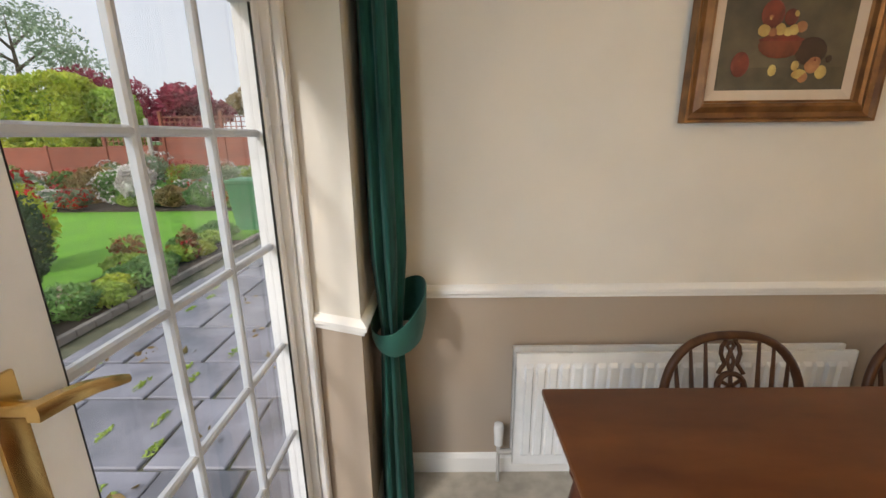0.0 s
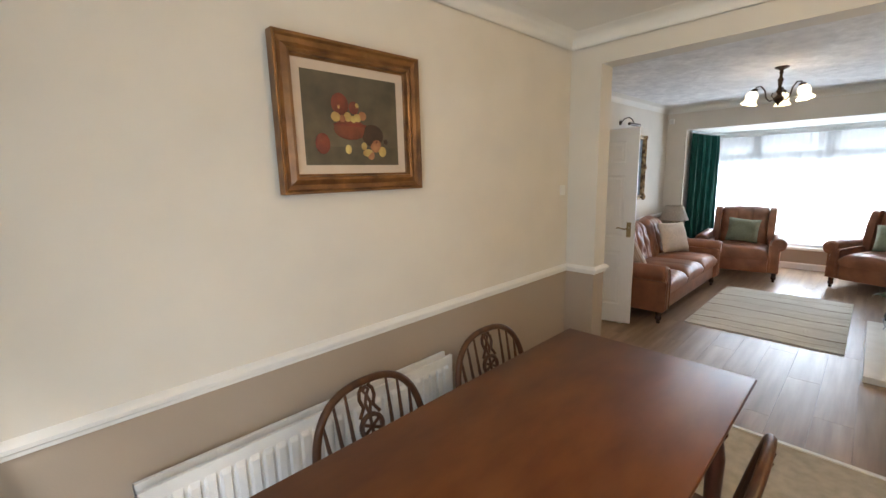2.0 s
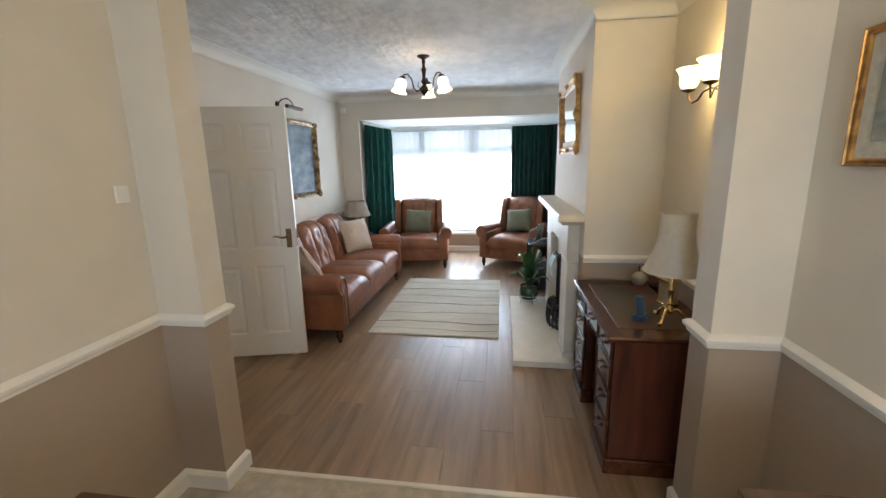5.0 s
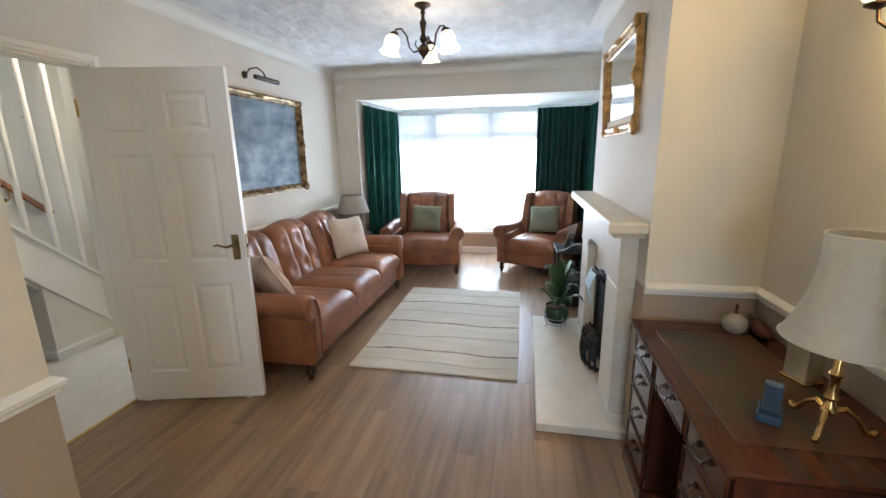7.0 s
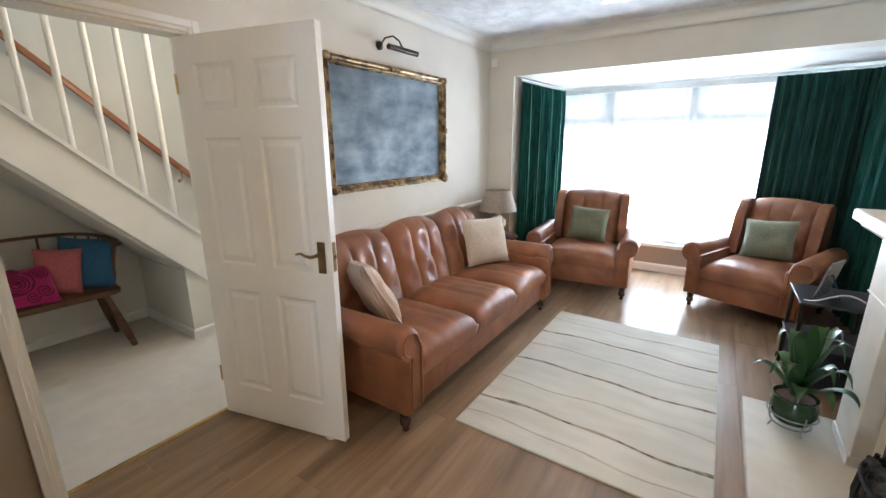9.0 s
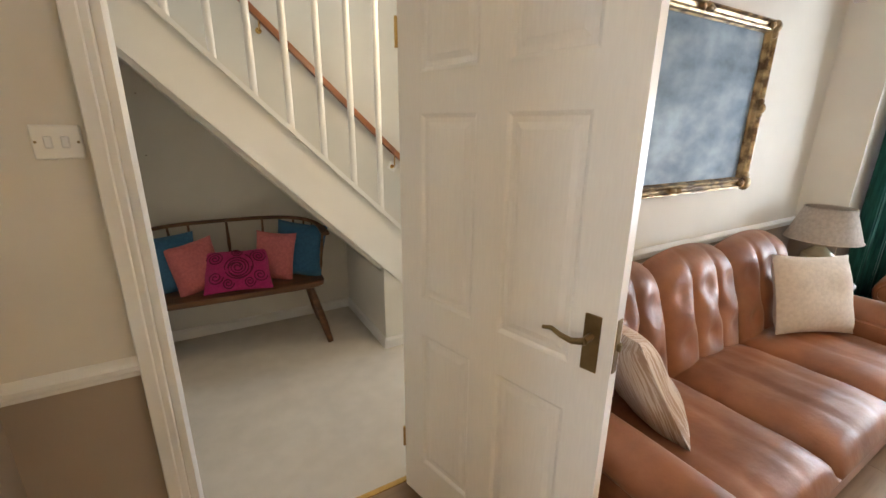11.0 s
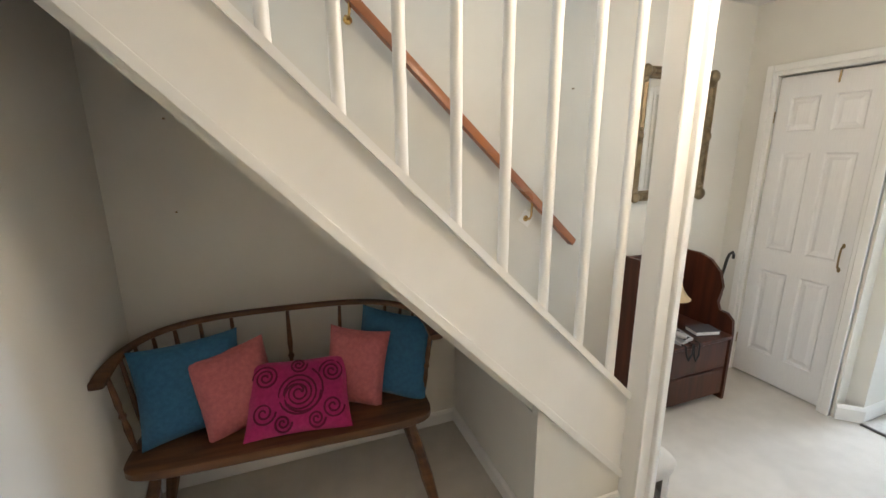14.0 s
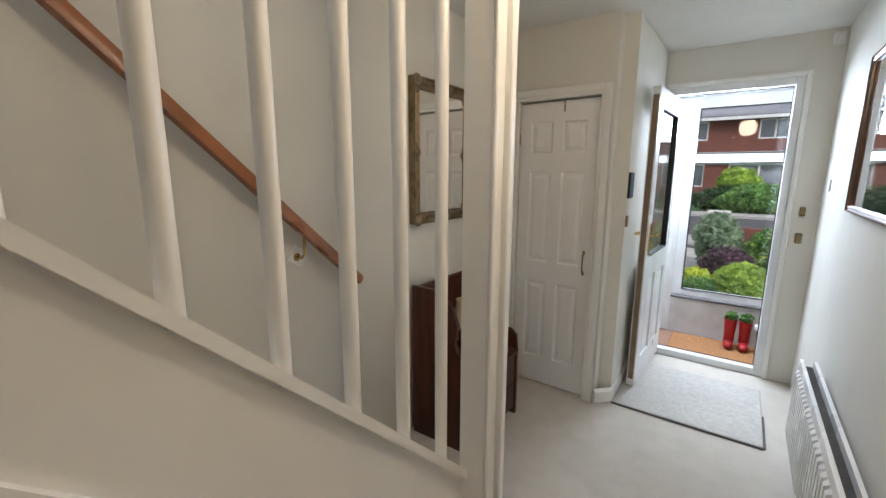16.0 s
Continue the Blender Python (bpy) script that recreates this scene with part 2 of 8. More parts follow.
def lathe(bm, prof, at=(0, 0, 0), n=20, flute=0.0, flutes=12, caps=True):
    """Turns a profile of (radius, height)."""
    loops = []
    for r, z in prof:
        loops.append([(at[0] + r * (1 + flute * math.cos(flutes * 2 * math.pi * i / n)) * math.cos(2 * math.pi * i / n),
                       at[1] + r * (1 + flute * math.cos(flutes * 2 * math.pi * i / n)) * math.sin(2 * math.pi * i / n), at[2] + z) for i in range(n)])
    rings(bm, loops, caps=caps)


def tube(bm, pts, r, n=8, caps=True):
    """A round bar through points; r is one radius or one a point."""
    pts = [Vector(p) for p in pts]
    rs = r if isinstance(r, (list, tuple)) else [r] * len(pts)
    loops, up = [], None
    for i, p in enumerate(pts):
        d = (pts[min(i + 1, len(pts) - 1)] - pts[max(i - 1, 0)]).normalized()
        if up is None:
            up = Vector((0, 0, 1)) if abs(d.z) < 0.9 else Vector((1, 0, 0))
        s = d.cross(up).normalized()
        up = s.cross(d).normalized()
        loops.append([p + rs[i] * (math.cos(2 * math.pi * k / n) * s + math.sin(2 * math.pi * k / n) * up) for k in range(n)])
    rings(bm, loops, caps=caps)


def sweep(bm, path, prof, closed=False, side=1, caps=True):
    """Runs a profile of (distance off the wall, height) along a wall's path on plan, mitred; the room is to the right of the path."""
    P = [Vector(p) for p in path]
    n = len(P)
    loops = []
    for i in range(n):
        a = P[i] - P[i - 1] if (i or closed) else P[1] - P[0]
        b = P[(i + 1) % n] - P[i] if (i < n - 1 or closed) else a
        a, b = a.normalized(), b.normalized()
        na, nb = Vector((a.y, -a.x)) * side, Vector((b.y, -b.x)) * side
        m = (na + nb)
        m = m / max(0.2, m.dot(na)) if m.length > 1e-6 else na
        loops.append([(P[i].x + m.x * d, P[i].y + m.y * d, z) for d, z in prof])
    if closed:
        loops.append(loops[0])
    rings(bm, loops, caps=caps and not closed)
    if closed:
        bmesh.ops.remove_doubles(bm, verts=bm.verts, dist=1e-5)


def blob(bm, c, s, p=2.6, n=16, rows=10, m=None, wob=0.0):
    """A soft, squarish cushion shape."""
    def f(v):
        return math.copysign(abs(v) ** (2 / p), v)
    loops = []
    for j in range(rows + 1):
        th = math.pi * (j + 0.02) / (rows + 0.04) - math.pi / 2
        loop = []
        for i in range(n):
            ph = 2 * math.pi * i / n
            q = Vector((f(math.cos(th)) * f(math.cos(ph)) * s[0], f(math.cos(th)) * f(math.sin(ph)) * s[1], f(math.sin(th)) * s[2]))
            if wob:
                q *= 1 + wob * noise.noise(q * 6 + Vector(c))
            q = (m @ q if m else q) + Vector(c)
            loop.append(q)
        loops.append(loop)
    rings(bm, loops)


def pillow_bm(w, h, t, n=14, seed=0.0):
    """A scatter cushion standing in the xz plane, with drawn-out corners."""
    bm = bmesh.new()
    sides = []
    for s in (1, -1):
        g = []
        for j in range(n + 1):
            row = []
            for i in range(n + 1):
                u, v = 2 * i / n - 1, 2 * j / n - 1
                pinch = 1 - 0.07 * (1 - abs(u) ** 2) * abs(v) ** 3
                pinch2 = 1 - 0.07 * (1 - abs(v) ** 2) * abs(u) ** 3
                d = max(0.0, (1 - u ** 4) * (1 - v ** 4)) ** 0.55 * t / 2
                d *= 1 + 0.25 * noise.noise(Vector((u * 1.7 + seed, v * 1.7, s)))
                row.append((u * w / 2 * pinch2, s * d, h / 2 + v * h / 2 * pinch + 0.0))
            g.append([bm.verts.new(p) for p in row])
        for j in range(n):
            for i in range(n):
                bm.faces.new((g[j][i], g[j][i + 1], g[j + 1][i + 1], g[j + 1][i]))
        sides.append(g)
    bmesh.ops.remove_doubles(bm, verts=bm.verts, dist=1e-5)
    return bm


def wall_bm(bm, axis, p0, p1, a0, a1, z0, z1, holes=()):
    """A wall slab that lies along x or y from a0 to a1, between p0 and p1, with holes (b0, b1, h0, h1)."""
    def put(b0, b1, h0, h1):
        if b1 - b0 > 1e-4 and h1 - h0 > 1e-4:
            box(bm, *((b0, b1, p0, p1) if axis == "x" else (p0, p1, b0, b1)), h0, h1)
    at = a0
    for b0, b1, h0, h1 in sorted(holes):
        put(at, b0, z0, z1)
        put(b0, b1, z0, h0)
        put(b0, b1, h1, z1)
        at = b1
    put(at, a1, z0, z1)

# ---- plan ----
ZC, ZH = 2.48, 2.44           # ceilings of the rooms and of the hall
NY, SY, WX = 1.635, -0.94, -0.40   # dining room
PX0, PX1, OPN, OPS, HEAD = 2.84, 3.0, 1.415, -0.69, 2.275   # wide opening between dining room and lounge
LN, LS, LE = 2.40, -0.95, 7.13     # lounge
HS, HN, HW, HE = 2.505, 4.43, 2.96, 7.66   # hall
ST = 3.60                      # face of the stairs
BN, BS, BX = 2.13, -0.86, 8.40     # bay
BR0, BR1, BRY = 4.17, 5.86, -0.47  # chimney breast
DX0, DX1, DZ = 3.333, 4.12, 2.0    # door to the hall
FY0, FY1, FZ = 2.69, 3.50, 2.17    # front door

# ---- walls ----
b = bmesh.new()
wall_bm(b, "x", NY, NY + 0.2, WX, PX0, 0, ZC)
structure("wall_dining_north", b, M_wall)
b = bmesh.new()
wall_bm(b, "y", -0.68, WX, -1.2, NY + 0.2, -0.2, ZC, [(-0.42, 1.40, 0.02, 2.04)])
structure("wall_west", b, M_wall)
b = bmesh.new()
rings(b, [[(-0.60, 1.391, z), (WX, 1.312, z), (WX, 1.3999, z), (-0.60, 1.3999, z)] for z in (0.02, 2.04)])
structure("wall_splay_west", b, M_wall)
b = bmesh.new()
wall_bm(b, "x", SY - 0.2, SY, WX, PX0, 0, ZC)
structure("wall_dining_south", b, M_wall)
b = bmesh.new()
box(b, PX0, PX1, OPN, 2.60, 0, ZC)
structure("wall_pier_north", b, M_wall)
b = bmesh.new()
box(b, PX0, PX1, -1.15, OPS, 0, ZC)
structure("wall_pier_south", b, M_wall)
b = bmesh.new()
box(b, PX0, PX1, OPS, OPN, HEAD, ZC)
structure("wall_opening_head", b, M_wall)
b = bmesh.new()
wall_bm(b, "x", LN, HS, PX1, LE + 0.3, 0, ZC, [(DX0, DX1, 0, DZ)])
structure("wall_lounge_north", b, M_wall)
b = bmesh.new()
wall_bm(b, "x", LS - 0.2, LS, PX1, LE + 0.2, 0, ZC)
structure("wall_lounge_south", b, M_wall)
b = bmesh.new()
box(b, BR0, BR1, LS, BRY, 0, ZC)
structure("chimney_breast", b, M_wall)
b = bmesh.new()
wall_bm(b, "y", LE, LE + 0.25, LS, LN, 0, ZC, [(BS, BN, 0, 2.15)])
structure("wall_lounge_east", b, M_wall)
b = bmesh.new()
box(b, LE + 0.25, BX + 0.15, BN, BN + 0.2, 0, 2.3)
box(b, LE + 0.25, BX + 0.15, BS - 0.2, BS, 0, 2.3)
box(b, BX, BX + 0.15, BS, BN, -0.1, 0.33)
structure("wall_bay", b, M_wall)
b = bmesh.new()
box(b, LE + 0.25, BX + 0.2, BS - 0.2, BN + 0.2, 2.15, 2.3)
structure("ceiling_bay", b, M_ceil)
b = bmesh.new()
box(b, HW - 0.12, HW, HS, HN + 0.15, 0, 4.6)
structure("wall_hall_west", b, M_hall)
b = bmesh.new()
wall_bm(b, "x", HN, HN + 0.15, HW, 6.65, 0, 4.6)
structure("wall_hall_north", b, M_hall)
b = bmesh.new()
wall_bm(b, "y", 6.556, 6.65, 3.62, HN, 0, ZH, [(3.70, 4.235, 0, 1.99)])
structure("wall_closet", b, M_hall)
b = bmesh.new()
box(b, 6.65, HE + 0.25, 3.535, 3.62, 0, ZH)
structure("wall_closet_side", b, M_hall)
b = bmesh.new()
wall_bm(b, "y", HE, HE + 0.12, 2.4, 3.535, 0, 2.6, [(FY0, FY1, 0, FZ)])
structure("wall_front", b, M_hall)
b = bmesh.new()
# hall side of the partition, skimmed in plain cream
wall_bm(b, "x", HS, HS + 0.012, HW, HE, 0, ZH, [(DX0, DX1, 0, DZ)])
structure("wall_hall_south", b, M_hall)
# walls above the stairs and over the closet
b = bmesh.new()
box(b, HW, 5.1, ST - 0.02, ST + 0.1, ZH, 4.6)
box(b, 5.1, 5.2, ST - 0.02, HN, ZH + 0.04, 4.6)
structure("wall_landing", b, M_hall)
b = bmesh.new()
box(b, HW - 0.1, 5.2, ST - 0.02, HN + 0.1, 4.6, 4.7)
structure("ceiling_landing", b, M_ceil)
# ---- ceilings ----
b = bmesh.new()
box(b, -0.68, PX0 + 0.05, SY - 0.2, NY + 0.2, ZC, ZC + 0.1)
structure("ceiling_dining", b, M_ceil)
b = bmesh.new()
box(b, PX0 + 0.05, LE + 0.25, LS - 0.2, HS, ZC, ZC + 0.1)
structure("ceiling_lounge", b, M_artex)
b = bmesh.new()
box(b, HW, HE + 0.25, HS, ST - 0.02, ZH, ZH + 0.1)
box(b, 5.2, HE + 0.25, ST - 0.02, HN + 0.1, ZH, ZH + 0.1)
structure("ceiling_hall", b, M_ceil)
# ---- floors ----
b = bmesh.new()
box(b, WX - 0.28, 2.97, SY, NY, -0.1, 0.0)
structure("floor_dining_carpet", b, M_carpet)
b = bmesh.new()
box(b, 2.97, LE + 0.25, LS, 2.505, -0.12, -0.012)
box(b, LE + 0.25, BX, BS, BN, -0.12, -0.012)
structure("floor_lounge", b, M_gap)
b = bmesh.new()
box(b, HW, HE, 2.505, HN, -0.1, 0.0)
structure("floor_hall_carpet", b, M_carpet_hall)
# ---- rails, skirting, cornice ----
RAIL = [(0, 0.852), (0.012, 0.855), (0.014, 0.868), (0.024, 0.876), (0.026, 0.89), (0.018, 0.898), (0.008, 0.905), (0, 0.908)]
SKIRT = [(0, 0), (0.016, 0), (0.016, 0.075), (0.008, 0.09), (0, 0.095)]
COVE = [(0, ZC - 0.085)] + [(0.095 - 0.095 * math.cos(a * math.pi / 12), ZC - 0.08 + 0.075 * math.sin(a * math.pi / 12)) for a in range(7)] + [(0.1, ZC), (0, ZC)]
north_run = [(-0.571, 1.379), (WX, 1.312), (WX, NY), (PX0, NY), (PX0, OPN), (PX1, OPN), (PX1, LN), (DX0 - 0.05, LN)]
south_run = [(BR0, BRY), (BR0, LS), (PX1, LS), (PX1, OPS), (PX0, OPS), (PX0, SY), (WX, SY), (WX, -0.42)]
east_run = [(4.19, LN), (LE, LN), (LE, BN)]
bay_run = [(LE, BN), (BX, BN), (BX, BS), (LE, BS), (LE, LS), (BR1, LS), (BR1, BRY)]
for run in (north_run, south_run, east_run):
    b = bmesh.new()
    sweep(b, run, RAIL)
    structure("dado_rail", b, M_white, smooth=False)
for run in (north_run, south_run, east_run, bay_run):
    b = bmesh.new()
    sweep(b, run, SKIRT)
    structure("baseboard", b, M_white)
for run in ([(HW, HS + 0.012), (HW, HN), (4.46, HN), (4.46, ST), (4.9, ST)],):
    b = bmesh.new()
    sweep(b, run, [(d, z * 0.8) for d, z in SKIRT])
    structure("baseboard_hall", b, M_white)
b = bmesh.new()
sweep(b, [(6.556, 3.62), (6.65, 3.535), (HE, 3.535)], SKIRT)
structure("baseboard_hall", b, M_white)
b = bmesh.new()
sweep(b, [(WX, NY), (PX0, NY), (PX0, SY), (WX, SY)], COVE, closed=True)
structure("cornice_dining", b, M_ceil, smooth=True)
b = bmesh.new()
sweep(b, [(PX1, LN), (LE, LN), (LE, LS), (BR1, LS), (BR1, BRY), (BR0, BRY), (BR0, LS), (PX1, LS)], COVE, closed=True)
structure("cornice_lounge", b, M_ceil, smooth=True)


def casing_bm(bm, axis, face, a0, a1, top, w=0.065, t=0.018, out=-1):
    """A moulded door surround on the face of a wall; out is the side on which it stands proud."""
    for s, k in ((0, 1.0), (0.35, 1.5)):
        tt = t * k * out
        lo, hi = sorted((face, face + tt))
        ww = w * (1 - s)
        def put(b0, b1, h0, h1):
            box(bm, *((b0, b1, lo, hi) if axis == "x" else (lo, hi, b0, b1)), h0, h1, 0.003)
        put(a0 - w, a0 - w + ww, 0, top + w)
        put(a1 + w - ww, a1 + w, 0, top + w)
        put(a0 - w + ww, a1 + w - ww, top + w - ww, top + w)


for axis, face, a0, a1, top, out in (("x", LN, DX0, DX1, DZ, -1), ("x", HS + 0.012, DX0, DX1, DZ, 1), ("y", 6.556, 3.70, 4.235, 1.99, -1)):
    b = bmesh.new()
    casing_bm(b, axis, face, a0, a1, top, w=0.05 if axis == "x" else 0.065, out=out)
    structure("trim_door_casing", b, M_white)
b = bmesh.new()
box(b, DX0 + 0.0005, DX0 + 0.02, LN + 0.0003, HS + 0.0117, 0, DZ - 0.0005)
box(b, DX1 - 0.012, DX1 - 0.0005, LN, HS + 0.012, 0, DZ)
box(b, DX0 + 0.02, DX1 - 0.012, LN, HS + 0.012, DZ - 0.012, DZ - 0.0005)
structure("trim_door_lining", b, M_white)
b = bmesh.new()
box(b, DX0 + 0.02, DX1, 2.49, 2.515, -0.01, 0.006, 0.003)
structure("threshold_brass_strip", b, M_brass)
b = bmesh.new()
box(b, 2.955, 2.985, OPS, OPN, -0.01, 0.006, 0.003)
structure("threshold_metal_strip", b, M_stone)

# ---- dining room ----
def curtain_bm(path, z0, z1, pleat=0.09, amp=0.035, thick=0.008, flare=0.25, seed=1):
    """A pleated curtain that hangs along a path on plan."""
    P = [Vector(p) for p in path]
    L = [0.0]
    for a, b_ in zip(P, P[1:]):
        L.append(L[-1] + (b_ - a).length)
    n = int(L[-1] / 0.009)
    rnd = random.Random(seed)
    ph = [rnd.uniform(-0.5, 0.5) for _ in range(40)]

    def at(s):
        for i in range(len(P) - 1):
            if s <= L[i + 1] or i == len(P) - 2:
                d = (P[i + 1] - P[i]).normalized()
                return P[i] + d * (s - L[i]), Vector((d.y, -d.x))
    loops = []
    rows = 14
    for j in range(rows + 1):
        k = j / rows
        z = z0 + (z1 - z0) * k
        a = amp * (1 + flare * (1 - k)) * (0.55 if k > 0.97 else 1)
        front, back = [], []
        for i in range(n + 1):
            s = L[-1] * i / n
            p, nn = at(s)
            w = s / pleat * 2 * math.pi + ph[int(s / 0.3) % 40] * (1 - k) * 0.8
            off = a * (math.sin(w) + 0.3 * math.sin(2.3 * w + ph[3] * 4 + k * 1.5))
            q = p + nn * off
            front.append((q.x + nn.x * thick / 2, q.y + nn.y * thick / 2, z))
            back.append((q.x - nn.x * thick / 2, q.y - nn.y * thick / 2, z))
        loops.append(front + back[::-1])
    bm = bmesh.new()
    rings(bm, loops, caps=False)
    return bm


def framed(name, m, w, h, fw, depth, frame_mat, canvas_mat, label, slip=0.0, slip_mat=None, ornate=False, category="picture"):
    """A framed picture or mirror that hangs on a wall: local x across, z up, it looks towards -y."""
    t = thing(name, m, label, category)
    b = bmesh.new()
    prof = [(0, 0), (0, depth), (0.12, depth * 1.0), (0.22, depth * 0.72), (0.45, depth * 0.6), (0.7, depth * 0.85), (0.85, depth * 0.75), (0.9, depth * 0.4), (1.0, depth * 0.3), (1.0, 0)]
    loops = []
    for sx, sz in ((-1, -1), (1, -1), (1, 1), (-1, 1)):
        loops.append([(sx * (w / 2 - u * fw), -d, sz * (h / 2 - u * fw)) for u, d in prof])
    loops.append(loops[0])
    rings(b, loops, caps=False)
    bmesh.ops.remove_doubles(b, verts=b.verts, dist=1e-5)
    part("frame", b, frame_mat, t, "moulded frame")
    if ornate:
        for sx in (-1, 0, 1):
            for sz in (-1, 0, 1):
                if sx or sz:
                    b = bmesh.new()
                    c = Vector((sx * (w / 2 - fw * 0.4), -depth * 0.9, sz * (h / 2 - fw * 0.4)))
                    r = fw * (0.62 if sx and sz else 0.5)
                    blob(b, c, (r * (1.0 if sz or not sx else 0.7), depth * 0.5, r * (1.0 if sx or not sz else 0.7)), p=2.0, n=12, rows=7, wob=0.5)
                    for q in (-1, 1):
                        dx, dz = (q, 0) if sz else (0, q)
                        if sx and sz:
                            dx, dz = (-sx, 0) if q > 0 else (0, -sz)
                        blob(b, c + Vector((dx * r * 1.2, 0.003, dz * r * 1.2)), (r * 0.6, depth * 0.35, r * 0.6), p=2.0, n=10, rows=6, wob=0.5)
                    part("carved_scroll", b, frame_mat, t, "carved scroll", smooth=True)
    iw, ih = w / 2 - fw, h / 2 - fw
    if slip:
        b = bmesh.new()
        loops = []
        for sx, sz in ((-1, -1), (1, -1), (1, 1), (-1, 1)):
            loops.append([(sx * (iw - u), -d, sz * (ih - u)) for u, d in ((0, 0.002), (0, depth * 0.28), (slip, depth * 0.16), (slip, 0.002))])
        loops.append(loops[0])
        rings(b, loops, caps=False)
        bmesh.ops.remove_doubles(b, verts=b.verts, dist=1e-5)
        part("slip", b, slip_mat, t, "cream inner slip")
    b = bmesh.new()
    box(b, -(iw - slip) - 0.001, iw - slip + 0.001, -0.008, -0.002, -(ih - slip) - 0.001, ih - slip + 0.001)
    c = part("mirror_glass" if category == "mirror" else "canvas", b, canvas_mat, t)
    return t


def flat_mat(name, c, rough=0.6, c2=None, scale=30, bump=0.05):
    return mat(name, c, c2, rough=rough, scale=scale, bump=bump)


# table
def dining_table():
    t = thing("dining_table", pose(1.095, 0.735, 0), "large reddish mahogany dining table with a worn polished top", "table")
    b = bmesh.new()
    box(b, -0.93, 0.93, -0.41, 0.41, 0.735, 0.757, 0.007, 2)
    part("tabletop", b, M_table, t, "polished top with worn patches", smooth=True)
    b = bmesh.new()
    for y in (-0.34, 0.32):
        box(b, -0.82, 0.82, y, y + 0.02, 0.64, 0.735)
    for x in (-0.84, 0.82):
        box(b, x, x + 0.02, -0.34, 0.34, 0.64, 0.735)
    part("apron", b, M_dark, t)
    for x in (-0.82, 0.82):
        for y in (-0.32, 0.32):
            b = bmesh.new()
            box(b, x - 0.035, x + 0.035, y - 0.035, y + 0.035, 0.55, 0.735, 0.004)
            lathe(b, [(0.03, 0.55), (0.036, 0.53), (0.022, 0.5), (0.034, 0.42), (0.03, 0.2), (0.02, 0.08), (0.028, 0.05), (0.02, 0.0)], (x, y, 0), 14)
            part("leg", b, M_dark, t, smooth=True)


dining_table()


def wheelback_chair():
    """Faces +y; the hooped back stands at -y."""
    t = thing("wheelback_chair", Matrix(), "dark-stained wheelback dining chair with a hooped spindle back, at the table", "chair", "chairs round the table")
    b = bmesh.new()
    loops = []
    for z, k in ((0.425, 0.94), (0.432, 1.0), (0.45, 1.0), (0.458, 0.96)):
        loops.append([(k * 0.21 * math.copysign(abs(math.cos(a)) ** 0.7, math.cos(a)) * (1.04 if math.sin(a) > 0 else 0.92), k * 0.2 * math.copysign(abs(math.sin(a)) ** 0.7, math.sin(a)), z) for a in [2 * math.pi * i / 28 for i in range(28)]])
    rings(b, loops)
    part("seat", b, M_oak, t, "shaped wooden seat", smooth=True)
    hoop = []
    for i in range(25):
        a = math.pi * i / 24
        z = 0.455 + 0.352 * math.sin(a) ** 0.62
        hoop.append((-0.247 * math.copysign(abs(math.cos(a)) ** 0.8, math.cos(a)), -0.165 - (z - 0.455) * 0.22, z))
    b = bmesh.new()
    tube(b, hoop, 0.0155, 10)
    part("back_hoop", b, M_oak, t, "bent hoop", smooth=True)

    def yb(z):
        return -0.165 - (z - 0.455) * 0.22
    for x in (-0.19, -0.14, -0.09, 0.09, 0.14, 0.19):
        top = 0.455 + 0.352 * max(0.05, 1 - (abs(x) / 0.247) ** 2.5) ** 0.31
        b = bmesh.new()
        tube(b, [(x * 0.85, yb(0.455), 0.455), (x, yb(0.62), 0.62), (x * 1.05, yb(top), top)], [0.006, 0.008, 0.005], 6)
        part("spindle", b, M_oak, t, smooth=True)
    # pierced splat: stem, wheel with spokes, pierced head
    b = bmesh.new()
    sq = 0.352 / 0.405

    def strip(pts, r=0.007):
        tube(b, [(x, yb(z), 0.455 + (z - 0.455) * sq) for x, z in pts], r * 1.15, 6)
    for s in (-1, 1):
        strip([(s * 0.018, 0.455), (s * 0.014, 0.52), (s * 0.03, 0.57), (s * 0.045, 0.60)])
        strip([(s * 0.045, 0.70), (s * 0.022, 0.74), (s * 0.034, 0.78), (s * 0.03, 0.81), (s * 0.016, 0.83), (s * 0.03, 0.853)])
        strip([(0.0, 0.705), (s * 0.012, 0.75), (0, 0.79), (s * 0.012, 0.81), (0, 0.83)], 0.006)
    strip([(0.047 * math.cos(a), 0.65 + 0.052 * math.sin(a)) for a in [math.pi * i / 8 for i in range(17)]], 0.009)
    for a in range(6):
        c, s = math.cos(a * math.pi / 3 + 0.5), math.sin(a * math.pi / 3 + 0.5)
        strip([(0.01 * c, 0.65 + 0.01 * s), (0.045 * c, 0.65 + 0.048 * s)], 0.006)
    blob(b, (0, yb(0.65), 0.455 + 0.195 * sq), (0.016, 0.008, 0.016), 2.0, 10, 6)
    strip([(0, 0.46), (0, 0.60)], 0.009)
    part("splat", b, M_oak, t, "pierced wheel splat", smooth=True)
    for x in (-1, 1):
        for y in (-1, 1):
            b = bmesh.new()
            p0, p1 = Vector((x * 0.14, y * 0.13, 0.43)), Vector((x * 0.19, y * 0.19, 0))
            tube(b, [p0.lerp(p1, k) for k in (0, 0.2, 0.3, 0.34, 0.6, 0.75, 0.8, 1)], [0.013, 0.018, 0.012, 0.019, 0.021, 0.013, 0.018, 0.012], 8)
            part("leg", b, M_oak, t, smooth=True)
